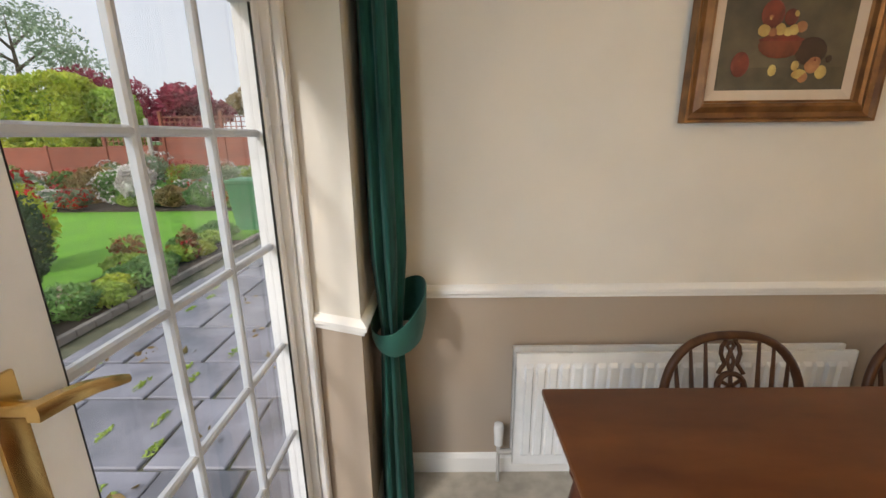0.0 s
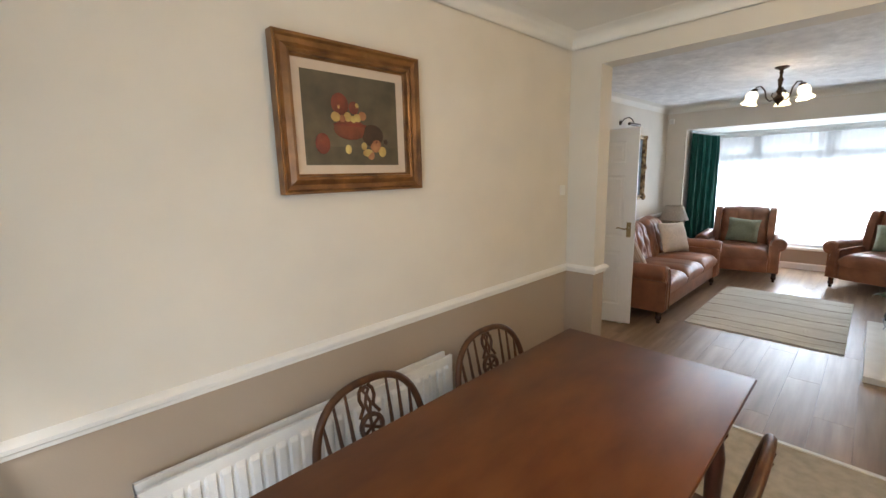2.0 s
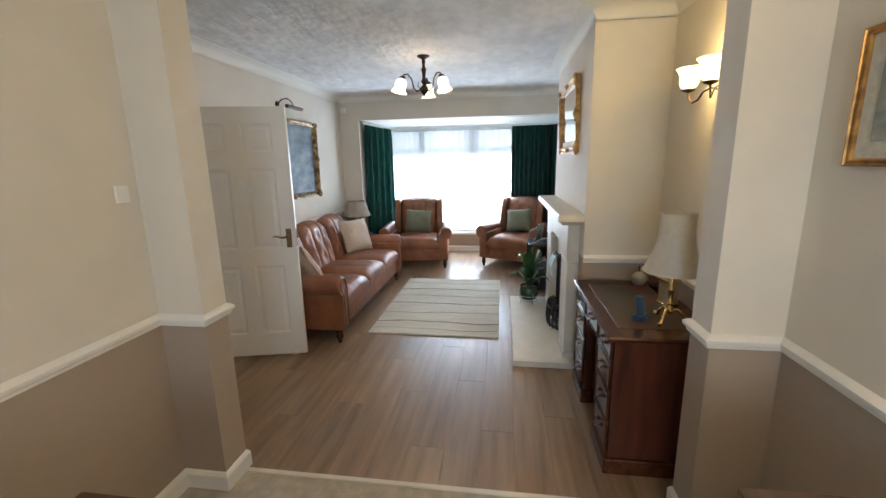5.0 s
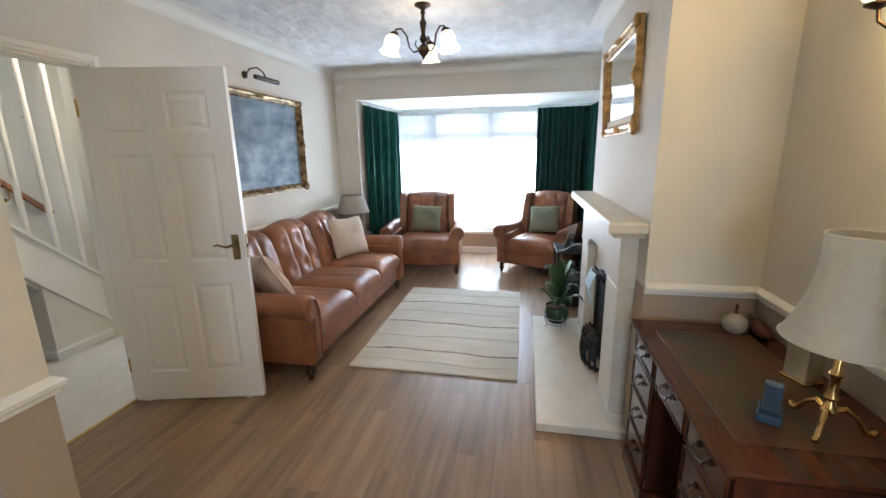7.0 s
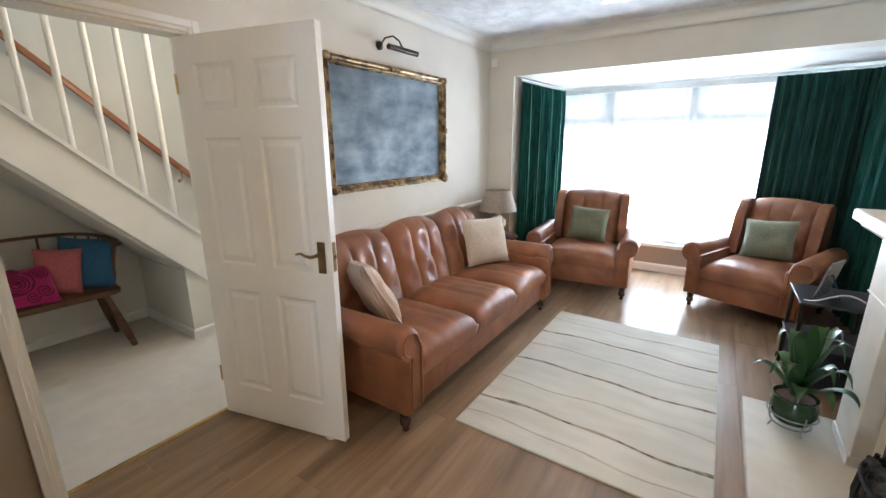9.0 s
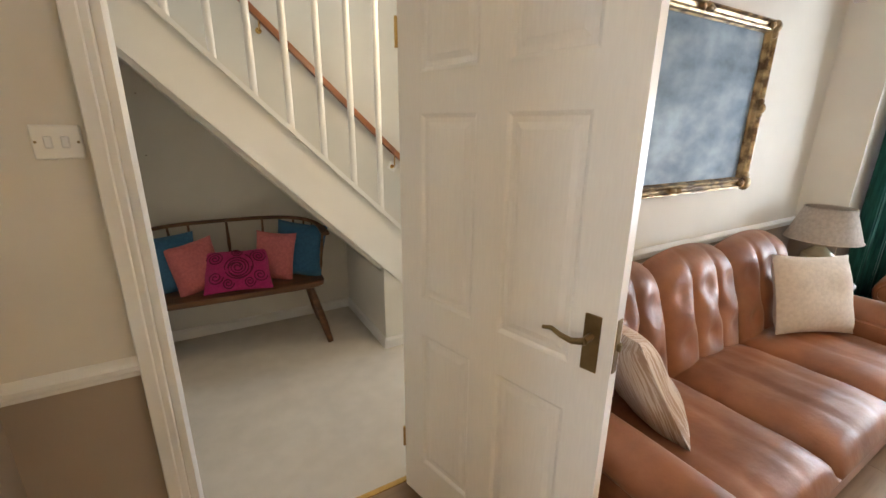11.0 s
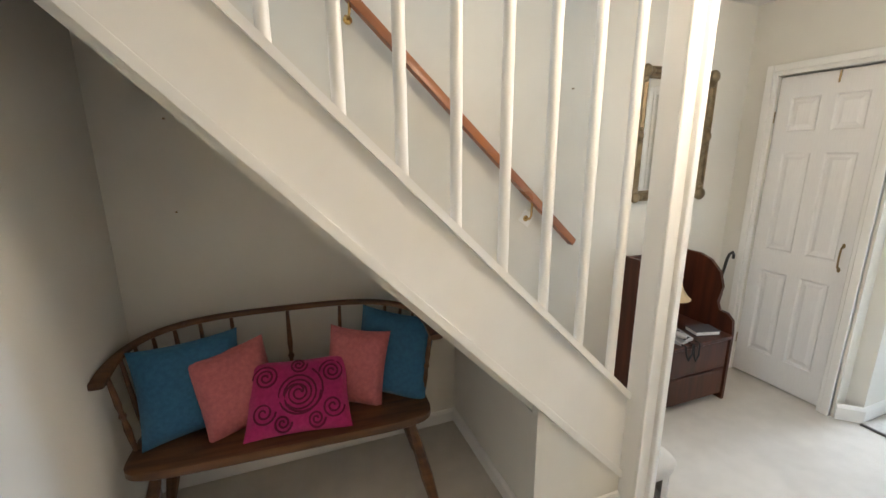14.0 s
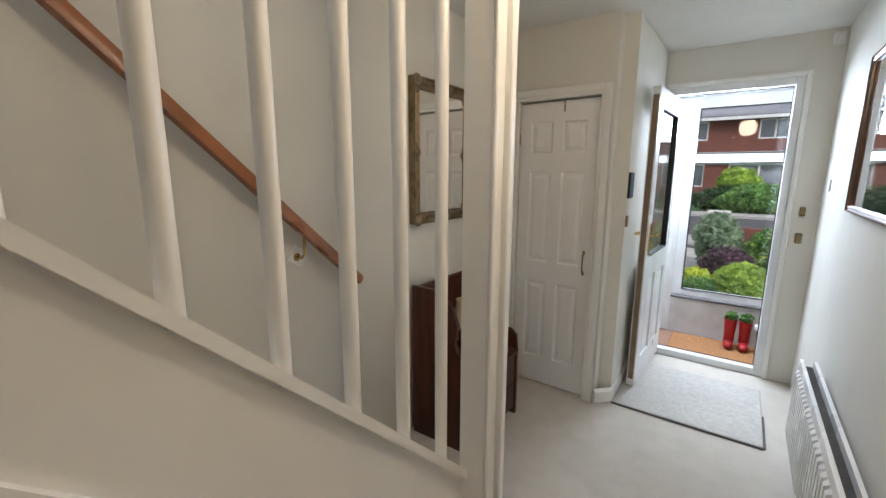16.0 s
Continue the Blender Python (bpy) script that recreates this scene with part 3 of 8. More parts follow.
    for x in (-1, 1):
        b = bmesh.new()
        tube(b, [(x * 0.17, -0.165, 0.19), (x * 0.17, 0, 0.19), (x * 0.17, 0.165, 0.19)], [0.008, 0.014, 0.008], 8)
        part("stretcher", b, M_oak, t, smooth=True)
    b = bmesh.new()
    tube(b, [(-0.17, 0, 0.19), (0, 0, 0.19), (0.17, 0, 0.19)], [0.008, 0.014, 0.008], 8)
    part("stretcher", b, M_oak, t, smooth=True)
    return t


chair = wheelback_chair()
chair.matrix_world = pose(0.885, 1.135, 0, 0, 0, 180)
copy_thing(chair, pose(1.60, 1.135, 0, 0, 0, 178))
copy_thing(chair, pose(1.41, 0.45, 0, 0, 0, 2))


def radiator(m, length, height, label, z0=0.12):
    """Double-panel radiator: local x along the wall, the wall at y = 0, front towards -y."""
    t = thing("radiator", m, label, "radiator")
    for y, front in ((-0.045, False), (-0.10, True)):
        b = bmesh.new()
        n = int(length / 0.05)
        px = [-length / 2]
        prof = [(-length / 2, 0), (-length / 2 + 0.02, 0)]
        for i in range(n):
            c = -length / 2 + 0.03 + (length - 0.06) * (i + 0.5) / n
            prof += [(c - 0.019, 0), (c - 0.013, -0.014), (c + 0.013, -0.014), (c + 0.019, 0)]
        prof += [(length / 2 - 0.02, 0), (length / 2, 0)]
        rows = [(z0, 0.006), (z0, 0.0), (z0 + 0.045, 0.0), (z0 + 0.06, 1.0), (z0 + height - 0.06, 1.0), (z0 + height - 0.045, 0.0), (z0 + height, 0.0), (z0 + height, 0.006)]
        loops = []
        for z, k in rows:
            loops.append([(x, y + (d * k if k in (0.0, 1.0) else 0.012), z) for x, d in prof])
        rings(b, loops, close=False, caps=False)
        box(b, -length / 2, length / 2, y + 0.012, y + 0.015, z0, z0 + height)
        box(b, -length / 2, -length / 2 + 0.003, y, y + 0.012, z0, z0 + height)
        box(b, length / 2 - 0.003, length / 2, y, y + 0.012, z0, z0 + height)
        part("front_panel" if front else "rear_panel", b, M_rad, t, "ribbed steel panel")
    b = bmesh.new()
    for i in range(int(length / 0.012)):
        x = -length / 2 + 0.01 + i * 0.012
        box(b, x, x + 0.001, -0.086, -0.046, z0 + 0.03, z0 + height - 0.03)
    part("fin_pack", b, flat_mat("grey_fin_steel", (0.25, 0.25, 0.26)), t, "grey convector fins", kind="stuff")
    for x in (-length / 2 + 0.15, length / 2 - 0.15):
        b = bmesh.new()
        box(b, x, x + 0.03, -0.03, -0.0005, z0 + 0.1, z0 + height - 0.1)
        part("bracket", b, M_rad, t)
    return t


rad = radiator(pose(0.84, NY, 0), 1.36, 0.53, "white ribbed double-panel radiator under the dado rail")
b = bmesh.new()
lathe(b, [(0.012, 0), (0.018, 0.004), (0.02, 0.05), (0.022, 0.09), (0.019, 0.105), (0.008, 0.11)], (-0.735, -0.065, 0.19), 14, flute=0.03)
part("thermostatic_valve", b, M_rad, rad, "white ribbed valve head", smooth=True)
b = bmesh.new()
tube(b, [(-0.735, -0.065, 0.0), (-0.735, -0.065, 0.19)], 0.008)
tube(b, [(-0.735, -0.065, 0.155), (-0.68, -0.065, 0.155)], 0.012)
part("valve_body", b, flat_mat("nickel", (0.5, 0.48, 0.45), 0.3), rad, "metal valve and pipe", smooth=True)

# pictures
M_fruitbg = mat("dark_painted_canvas", (0.11, 0.09, 0.055), (0.05, 0.042, 0.03), rough=0.5, scale=7, bump=0.2, bscale=60, big=0.3)
M_slip = mat("cream_linen_slip", (0.54, 0.45, 0.36), (0.52, 0.43, 0.34), rough=0.8, scale=20, bump=0.03)
pic = framed("framed_still_life", pose(1.058, NY - 0.012, 1.812), 0.665, 0.575, 0.075, 0.045, mat("brown_gilt_moulding", (0.27, 0.13, 0.04), (0.10, 0.042, 0.014), rough=0.38, metal=0.3, scale=9, bump=0.15, stretch=(1, 1, 1), big=0.25), M_fruitbg,
             "oil painting of fruit in a broad brown and gilt frame", slip=0.035, slip_mat=M_slip)


def dab(x, z, rx, rz, c, y=-0.011):
    b = bmesh.new()
    blob(b, (x, y, z), (rx, 0.0035, rz), 2.0, 16, 8, wob=0.12)
    return part("painted_fruit", b, fruit_mats[c], pic, smooth=True)


fruit_mats = {k: mat("paint_" + k, c1, c2, rough=0.45, scale=16, bump=0.2, bscale=70, big=0.3, contrast=(0.3, 0.7)) for k, (c1, c2) in {
    "red": ((0.20, 0.03, 0.016), (0.06, 0.010, 0.008)), "terracotta": ((0.19, 0.045, 0.02), (0.08, 0.018, 0.010)), "yellow": ((0.55, 0.43, 0.14), (0.30, 0.18, 0.05)),
    "peach": ((0.42, 0.20, 0.08), (0.17, 0.05, 0.025)), "shelf": ((0.085, 0.072, 0.045), (0.05, 0.042, 0.028)), "dim": ((0.05, 0.022, 0.014), (0.03, 0.016, 0.011))}.items()}
b = bmesh.new()
box(b, -0.218, 0.218, -0.0095, -0.008, -0.176, -0.105)
part("painted_shelf", b, fruit_mats["shelf"], pic)
for a in ((-0.025, -0.035, 0.078, 0.042, "terracotta"), (-0.025, -0.018, 0.08, 0.012, "red"), (-0.065, 0.062, 0.040, 0.044, "red"), (-0.068, 0.055, 0.024, 0.027, "peach"), (-0.07, 0.05, 0.012, 0.014, "yellow"), (0.0, 0.052, 0.024, 0.026, "red"), (0.012, 0.06, 0.013, 0.013, "yellow"),
          (0.04, 0.022, 0.020, 0.018, "peach"), (-0.085, 0.012, 0.022, 0.020, "yellow"), (-0.055, 0.005, 0.016, 0.016, "peach"), (-0.03, 0.012, 0.019, 0.022, "yellow"), (-0.005, 0.004, 0.016, 0.017, "yellow"), (0.015, 0.012, 0.018, 0.018, "yellow"),
          (-0.15, -0.095, 0.033, 0.042, "red"), (-0.155, -0.085, 0.010, 0.014, "terracotta"), (-0.035, -0.115, 0.015, 0.019, "yellow"), (0.085, -0.055, 0.055, 0.045, "dim"), (0.10, -0.09, 0.028, 0.036, "peach"), (0.104, -0.085, 0.012, 0.02, "red"), (0.042, -0.10, 0.014, 0.016, "yellow"),
          (0.06, -0.128, 0.026, 0.016, "yellow"), (0.075, -0.138, 0.018, 0.018, "peach"), (0.135, -0.122, 0.02, 0.022, "yellow"), (0.155, -0.08, 0.012, 0.012, "dim")):
    dab(*a[:4], a[4])
M_print = mat("faded_seascape_print", (0.42, 0.42, 0.38), (0.20, 0.23, 0.22), rough=0.25, scale=5, stretch=(1, 1, 2.5), bump=0, big=0.2)
framed("framed_print", pose(2.30, SY + 0.002, 1.715, 0, 0, 180), 0.78, 0.38, 0.022, 0.02, M_gold, M_print, "small faded landscape print in a thin gilt frame", slip=0.05,
       slip_mat=mat("ivory_mount", (0.62, 0.60, 0.52), rough=0.5, scale=40, bump=0))

# switch plate by the corner
b = bmesh.new()
box(b, 2.725, 2.785, NY - 0.012, NY, 1.42, 1.49, 0.003)
solo("wall_sensor", b, M_white, Matrix(), "small cream plastic sensor box high on the dining room wall", "sensor")

# curtain by the garden door with its tieback
def tied_curtain():
    t = thing("tied_curtain", pose(-0.315, 1.475, 0), "dark green velvet curtain gathered by a tieback", "curtain")
    b = bmesh.new()
    loops = []
    n = 60
    for z in [2.3, 2.28, 2.1, 1.8, 1.5, 1.25, 1.1, 1.0, 0.92, 0.86, 0.81, 0.77, 0.70, 0.6, 0.45, 0.3, 0.15, 0.02]:
        k = 1.0 if z > 1.1 else (0.62 + 0.38 * (z - 0.8) / 0.3 if z > 0.8 else 0.62 + 0.34 * min(1, (0.8 - z) / 0.6))
        loop = []
        for i in range(n):
            a = 2 * math.pi * i / n
            f = 1 + 0.17 * math.cos(6 * a + 0.5 * z) + 0.07 * math.cos(11 * a + 1.3 + z)
            loop.append((0.056 * k * f * math.cos(a) - 0.006, 0.115 * k * f * math.sin(a), z))
        loops.append(loop)
    rings(b, loops)
    part("curtain", b, M_green, t, "pleated green velvet", smooth=True, angle=70)
    b = bmesh.new()
    loops = []
    n = 32
    for i in range(n + 1):
        a = 2 * math.pi * i / n
        x, y = 0.022 + 0.100 * math.cos(a), 0.135 * math.sin(a)
        f = max(0.0, -math.cos(a))
        E = ((1 + math.cos(a - 0.6)) / 2) ** 0.9
        lo, hi = 0.73 + 0.05 * E + 0.03 * f, 0.80 + 0.17 * E + 0.03 * f
        loops.append([(x * (1 + q), y * (1 + q), lo + (hi - lo) * s) for s, q in ((0, -0.10), (0.4, 0.02), (1, 0.04), (1, 0.01), (0.4, -0.02), (0, -0.14))])
    rings(b, loops, caps=False)
    part("tieback", b, mat("green_tieback_cloth", (0.007, 0.09, 0.066), (0.005, 0.07, 0.05), rough=0.7, sheen=0.1), t, "stiffened green band", smooth=True)


tied_curtain()


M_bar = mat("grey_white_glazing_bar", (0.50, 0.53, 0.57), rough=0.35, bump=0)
# garden door: two glazed leaves in a plastic frame
def glazed_leaf(y0, y1, handle):
    t = thing("glazed_garden_door", Matrix(), "white plastic garden door with small square panes and a brass lever", "door")
    x0, x1, z0, z1 = -0.685, -0.625, 0.045, 1.935
    s, s1 = (0.119, 0.038) if handle else (0.09, 0.09)
    b = bmesh.new()
    box(b, x0, x1, y0, y0 + s, z0, z1, 0.004)
    box(b, x0, x1, y1 - s1, y1, z0, z1, 0.004)
    box(b, x0, x1, y0 + s, y1 - s1, z0, z0 + 0.12)
    box(b, x0, x1, y0 + s, y1 - s1, z1 - 0.10, z1)
    part("door_frame", b, M_upvc, t)
    b = bmesh.new()
    box(b, -0.664, -0.646, y0 + s, y1 - s1, z0 + 0.12, z1 - 0.1)
    p = part("pane", b, M_glass, t, "clear glass")
    p.visible_shadow = False
    gy0, gy1, gz0, gz1 = y0 + s, y1 - s1, z0 + 0.12, z1 - 0.1
    for i in (1, 2):
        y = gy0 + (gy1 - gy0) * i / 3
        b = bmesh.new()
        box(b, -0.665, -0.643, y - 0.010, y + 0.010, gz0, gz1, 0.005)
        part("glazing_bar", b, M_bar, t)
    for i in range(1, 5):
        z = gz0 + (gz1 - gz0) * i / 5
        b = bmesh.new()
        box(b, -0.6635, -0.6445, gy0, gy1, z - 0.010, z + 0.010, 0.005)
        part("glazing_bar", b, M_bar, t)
    for yy in (gy0, gy1):
        b = bmesh.new()
        box(b, -0.636, -0.63, yy - 0.004, yy + 0.004, gz0, gz1)
        part("gasket", b, M_black, t, "black rubber gasket")
    if handle:
        b = bmesh.new()
        box(b, -0.625, -0.617, y0 + 0.018, y0 + 0.055, 0.98, 1.235, 0.004, 2)
        part("handle_plate", b, M_brass, t, "brass backplate", smooth=True)
        b = bmesh.new()
        tube(b, [(-0.617, y0 + 0.03, 1.197), (-0.575, y0 + 0.03, 1.197)], 0.01, 12)
        loops = []
        for k, (yy, zz, xx) in enumerate(((0.018, 1.198, -0.572), (0.05, 1.196, -0.568), (0.09, 1.186, -0.568), (0.13, 1.168, -0.575), (0.155, 1.157, -0.58))):
            w = (0.010, 0.010, 0.009, 0.008, 0.006)[k]
            loops.append([(xx - 0.007, y0 + yy, zz - w), (xx + 0.007, y0 + yy, zz - w), (xx + 0.009, y0 + yy, zz), (xx + 0.007, y0 + yy, zz + w), (xx - 0.007, y0 + yy, zz + w)])
        rings(b, loops)
        part("door_handle", b, M_brass, t, "brass lever", smooth=True)
        b = bmesh.new()
        lathe(b, [(0.013, 0.0), (0.013, 0.004)], (0, 0, 0), 14)
        moved(b, 0, pose(-0.617, y0 + 0.036, 1.04, 0, 90, 0))
        part("keyhole", b, M_black, t)


glazed_leaf(0.43, 1.323, True)
glazed_leaf(-0.402, 0.428, False)
b = bmesh.new()
box(b, -0.69, -0.60, 1.325, 1.392, 0.02, 2.04, 0.004)
box(b, -0.69, -0.60, -0.42, -0.405, 0.02, 2.04, 0.004)
box(b, -0.69, -0.60, -0.405, 1.325, 1.94, 2.04, 0.004)
box(b, -0.69, -0.60, -0.405, 1.325, 0.0, 0.04, 0.004)
structure("door_frame_garden", b, M_upvc)
b = bmesh.new()
box(b, -0.60, -0.572, 1.335, 1.380, 0.02, 2.04, 0.006)
structure("trim_door_garden", b, M_upvc)


# sideboard
def drawer_pull(parent, x, y, z, w=0.06, mat_=None, along="x"):
    b = bmesh.new()
    pts = [(-w / 2, 0.0, 0.0), (-w / 2, -0.012, 0), (-w / 2 * 0.9, -0.018, -0.012), (0, -0.02, -0.02), (w / 2 * 0.9, -0.018, -0.012), (w / 2, -0.012, 0), (w / 2, 0, 0)]
    tube(b, [(x + p[0], y + p[1], z + p[2]) for p in pts], 0.0035, 6)
    for s in (-1, 1):
        blob(b, (x + s * w / 2, y - 0.004, z), (0.011, 0.004, 0.013), 2, 10, 6)
    return part("drawer_handle", b, mat_ or M_bronze, parent, "brass swan-neck handle", smooth=True)


def sideboard():
    t = thing("sideboard", pose(0, 0, 0), "dark oak sideboard with panelled drawers and a low shaped back rail", "sideboard")
    x0, x1, y0, y1 = 0.95, 2.17, -0.93, -0.50
    b = bmesh.new()
    box(b, x0, x1, y0, y1, 0.10, 0.765, 0.004)
    for xx in (x0, x1 - 0.05):
        for yy in (y0, y1 - 0.05):
            box(b, xx, xx + 0.05, yy, yy + 0.05, 0, 0.10)
    part("carcass", b, M_sb, t)
    b = bmesh.new()
    box(b, x0 - 0.025, x1 + 0.03, y0 - 0.005, y1 + 0.03, 0.765, 0.79, 0.008, 2)
    part("top", b, M_sb, t, "moulded top", smooth=True)
    b = bmesh.new()
    loops = []
    for i in range(21):
        u = i / 20
        h = 0.03 + 0.065 * math.sin(math.pi * u) ** 0.5 * (1 - 0.25 * math.cos(6 * math.pi * u) * (abs(u - 0.5) > 0.25))
        x = x0 + 0.1 + (x1 - x0 - 0.22) * u
        loops.append([(x, y0 + 0.03, 0.79), (x, y0 + 0.055, 0.79), (x, y0 + 0.055, 0.79 + h), (x, y0 + 0.03, 0.79 + h)])
    rings(b, loops)
    part("back_rail", b, M_sb, t, "shaped back rail")
    for i in range(3):
        xa = x0 + 0.03 + i * (x1 - x0 - 0.03) / 3
        xb = xa + (x1 - x0 - 0.03) / 3 - 0.03
        b = bmesh.new()
        box(b, xa, xb, y1, y1 + 0.012, 0.60, 0.74, 0.006)
        box(b, xa + 0.03, xb - 0.03, y1 + 0.0125, y1 + 0.018, 0.625, 0.715, 0.005)
        d = part("drawer", b, M_sb, t, "panelled drawer front")
        h = drawer_pull(d, 0, 0, 0)
        h.matrix_basis = pose((xa + xb) / 2, y1 + 0.018, 0.675, 0, 0, 180)
        b = bmesh.new()
        box(b, xa, xb, y1, y1 + 0.012, 0.13, 0.575, 0.006)
        box(b, xa + 0.05, xb - 0.05, y1 + 0.0125, y1 + 0.02, 0.18, 0.525, 0.007)
        part("door", b, M_sb, t, "panelled cupboard door")


M_sb = mat("brown_oak", (0.115, 0.063, 0.037), (0.06, 0.033, 0.02), rough=0.35, scale=7, bump=0.08, stretch=(0.4, 4, 4), big=0.15)
sideboard()
b = bmesh.new()
rnd = random.Random(4)
loop_n = 60
for (cx, cy, rz, sx, sy, z) in ((1.72, -0.68, 8, 0.30, 0.15, 0.7915), (1.80, -0.80, -14, 0.20, 0.09, 0.7945)):
    ring_ = []
    for i in range(loop_n):
        a = 2 * math.pi * i / loop_n
        r = 1 + 0.025 * math.cos(20 * a)
        p = pose(cx, cy, 0, 0, 0, rz) @ Vector((sx * r * math.copysign(abs(math.cos(a)) ** 0.45, math.cos(a)), sy * r * math.copysign(abs(math.sin(a)) ** 0.45, math.sin(a)), 0))
        ring_.append(p)
    rings(b, [[(p.x, p.y, z) for p in ring_], [(p.x, p.y, z + 0.003) for p in ring_]])
solo("table_runner", b, mat("white_lace_cloth", (0.78, 0.78, 0.80), (0.66, 0.66, 0.70), rough=0.9, scale=70, bump=0.4), Matrix(), "white lace runner with scalloped edges, folded on the sideboard", "cloth")


def sconce(name, m, label, lit=True):
    """Two-armed wall light: wall at y = 0, it stands out towards +y."""
    t = thing(name, m, label, "wall light", "two-armed wall lights")
    b = bmesh.new()
    blob(b, (0, 0.012, 0), (0.028, 0.012, 0.06), 2.2, 14, 8)
    lathe(b, [(0.002, -0.085), (0.01, -0.075), (0.006, -0.06), (0.014, -0.05)], (0, 0.02, 0), 10)
    part("backplate", b, M_antique, t, "cast backplate", smooth=True)
    for s in (-1, 1):
        b = bmesh.new()
        tube(b, [(0, 0.02, 0.0), (s * 0.03, 0.05, 0.015), (s * 0.055, 0.075, 0.0), (s * 0.07, 0.09, -0.035), (s * 0.095, 0.105, -0.045), (s * 0.112, 0.115, -0.025), (s * 0.115, 0.12, 0.01)], 0.005, 8)
        lathe(b, [(0.005, 0.0), (0.02, 0.006), (0.032, 0.012), (0.032, 0.018)], (s * 0.115, 0.12, 0.005), 16)
        part("arm", b, M_bronze, t, "scrolled arm with cup", smooth=True)
        b = bmesh.new()
        prof = [(0.02, 0.0), (0.034, 0.01), (0.043, 0.035), (0.04, 0.06), (0.05, 0.085), (0.062, 0.10)]
        lathe(b, prof + [(r - 0.002, z) for r, z in prof[::-1]], (s * 0.115, 0.12, 0.023), 30, flute=0.06, flutes=6, caps=False)
        part("shade", b, M_shade_glow, t, "frosted tulip glass shade, lit", smooth=True)
    return t


M_shade_glow = glow_mat("lit_frosted_glass", (1.0, 0.78, 0.40), 2.6)
sconce("wall_light", pose(3.50, LS, 1.87), "brass two-armed wall light with lit frosted tulip shades")
lamp("alcove_wall_bulb", "POINT", pose(3.50, LS + 0.14, 1.98), 7.5, (1.0, 0.64, 0.22), soft=0.06)
sconce("wall_light", pose(1.25, SY, 1.87), "brass two-armed wall light with lit frosted tulip shades, above the sideboard")

# ---- hall: stairs ----
def stairs():
    t = thing("staircase", Matrix(), "white-painted closed-string staircase with round balusters up to the ceiling", "staircase")
    b = bmesh.new()
    # outer string with its mouldings
    def plank(bb, y0, y1, pts):
        rings(bb, [[(x, y0, z) for x, z in pts], [(x, y1, z) for x, z in pts]])
    S = [(4.96, 0.088), (4.96, 0.482), (2.96, 2.425), (2.96, 2.115)]
    plank(b, 3.605, 3.64, S)
    part("string", b, M_white, t, "white gloss string board")
    b = bmesh.new()
    plank(b, 3.585, 3.66, [(4.96, 0.478), (4.96, 0.512), (2.96, 2.455), (2.96, 2.421)])
    plank(b, 3.588, 3.605, [(4.96, 0.088), (4.96, 0.128), (2.96, 2.155), (2.96, 2.115)])
    part("string_capping", b, M_white, t, "moulded capping")
    for k in range(12):
        x = 4.802 - 0.1695 * k
        if x < 2.98:
            break
        z = 0.50 + (4.96 - x) * 0.975
        b = bmesh.new()
        tube(b, [(x, 3.615, z - 0.015), (x, 3.615, ZH)], 0.0185, 14)
        part("baluster", b, M_white, t, "round white baluster", smooth=True)
    b = bmesh.new()
    rise, go = 0.19, 0.195
    for k in range(12):
        xn = 5.17 - go * k
        z = rise * (k + 1)
        loops = []
        for y, c in (((3.645, 0.0), (4.43, 0.0)) if k else ((3.535, 0.05), (3.545, 0.02), (3.57, 0.006), (3.60, 0.0), (4.43, 0.0))):
            prof = [(xn - 0.005, z - rise), (xn - 0.005, z - 0.05), (xn + 0.022, z - 0.035), (xn + 0.03, z - 0.015), (xn + 0.018, z), (xn - go, z), (xn - go, z - 0.04), (xn - 0.03, z - 0.05), (xn - 0.03, z - rise)]
            loops.append([(x - (c if x > xn - 0.1 else 0.0), y, h - (0.4 * c if h > z - 0.06 else 0.0)) for x, h in prof])
        rings(b, loops)
    part("carpeted_steps", b, M_carpet_hall, t, "steps under pale carpet", smooth=True, angle=60)
    b = bmesh.new()
    rings(b, [[(x, y, z) for x, z in ((4.75, 0.27), (4.75, 0.30), (2.96, 2.115), (2.96, 2.075))] for y in (3.64, 4.43)])
    part("soffit", b, M_hall, t, "painted underside")


stairs()
b = bmesh.new()
rings(b, [[(x, y, z) for x, z in ((4.46, 0), (4.955, 0), (4.955, 0.095), (4.46, 0.59))] for y in (3.603, 3.64)])
box(b, 4.46, 4.50, 3.64, HN, 0, 0.55)
structure("wall_under_stairs", b, M_hall)
# post between stairs and hall, cased in mouldings
b = bmesh.new()
box(b, 4.905, 4.975, 3.52, 3.615, 0, ZH, 0.003)
post = structure("post_stair", b, M_white)
for q in ((4.975, 5.005, 3.50, 3.64), (5.005, 5.022, 3.512, 3.545), (5.005, 5.016, 3.555, 3.64), (4.90, 4.915, 3.505, 3.519)):
    b = bmesh.new()
    box(b, *q, 0, ZH, 0.004)
    part("moulding", b, M_white, post)
b = bmesh.new()
box(b, HW, 4.905, 3.585, 3.655, ZH - 0.06, ZH, 0.004)
structure("trim_stair_head", b, M_white)


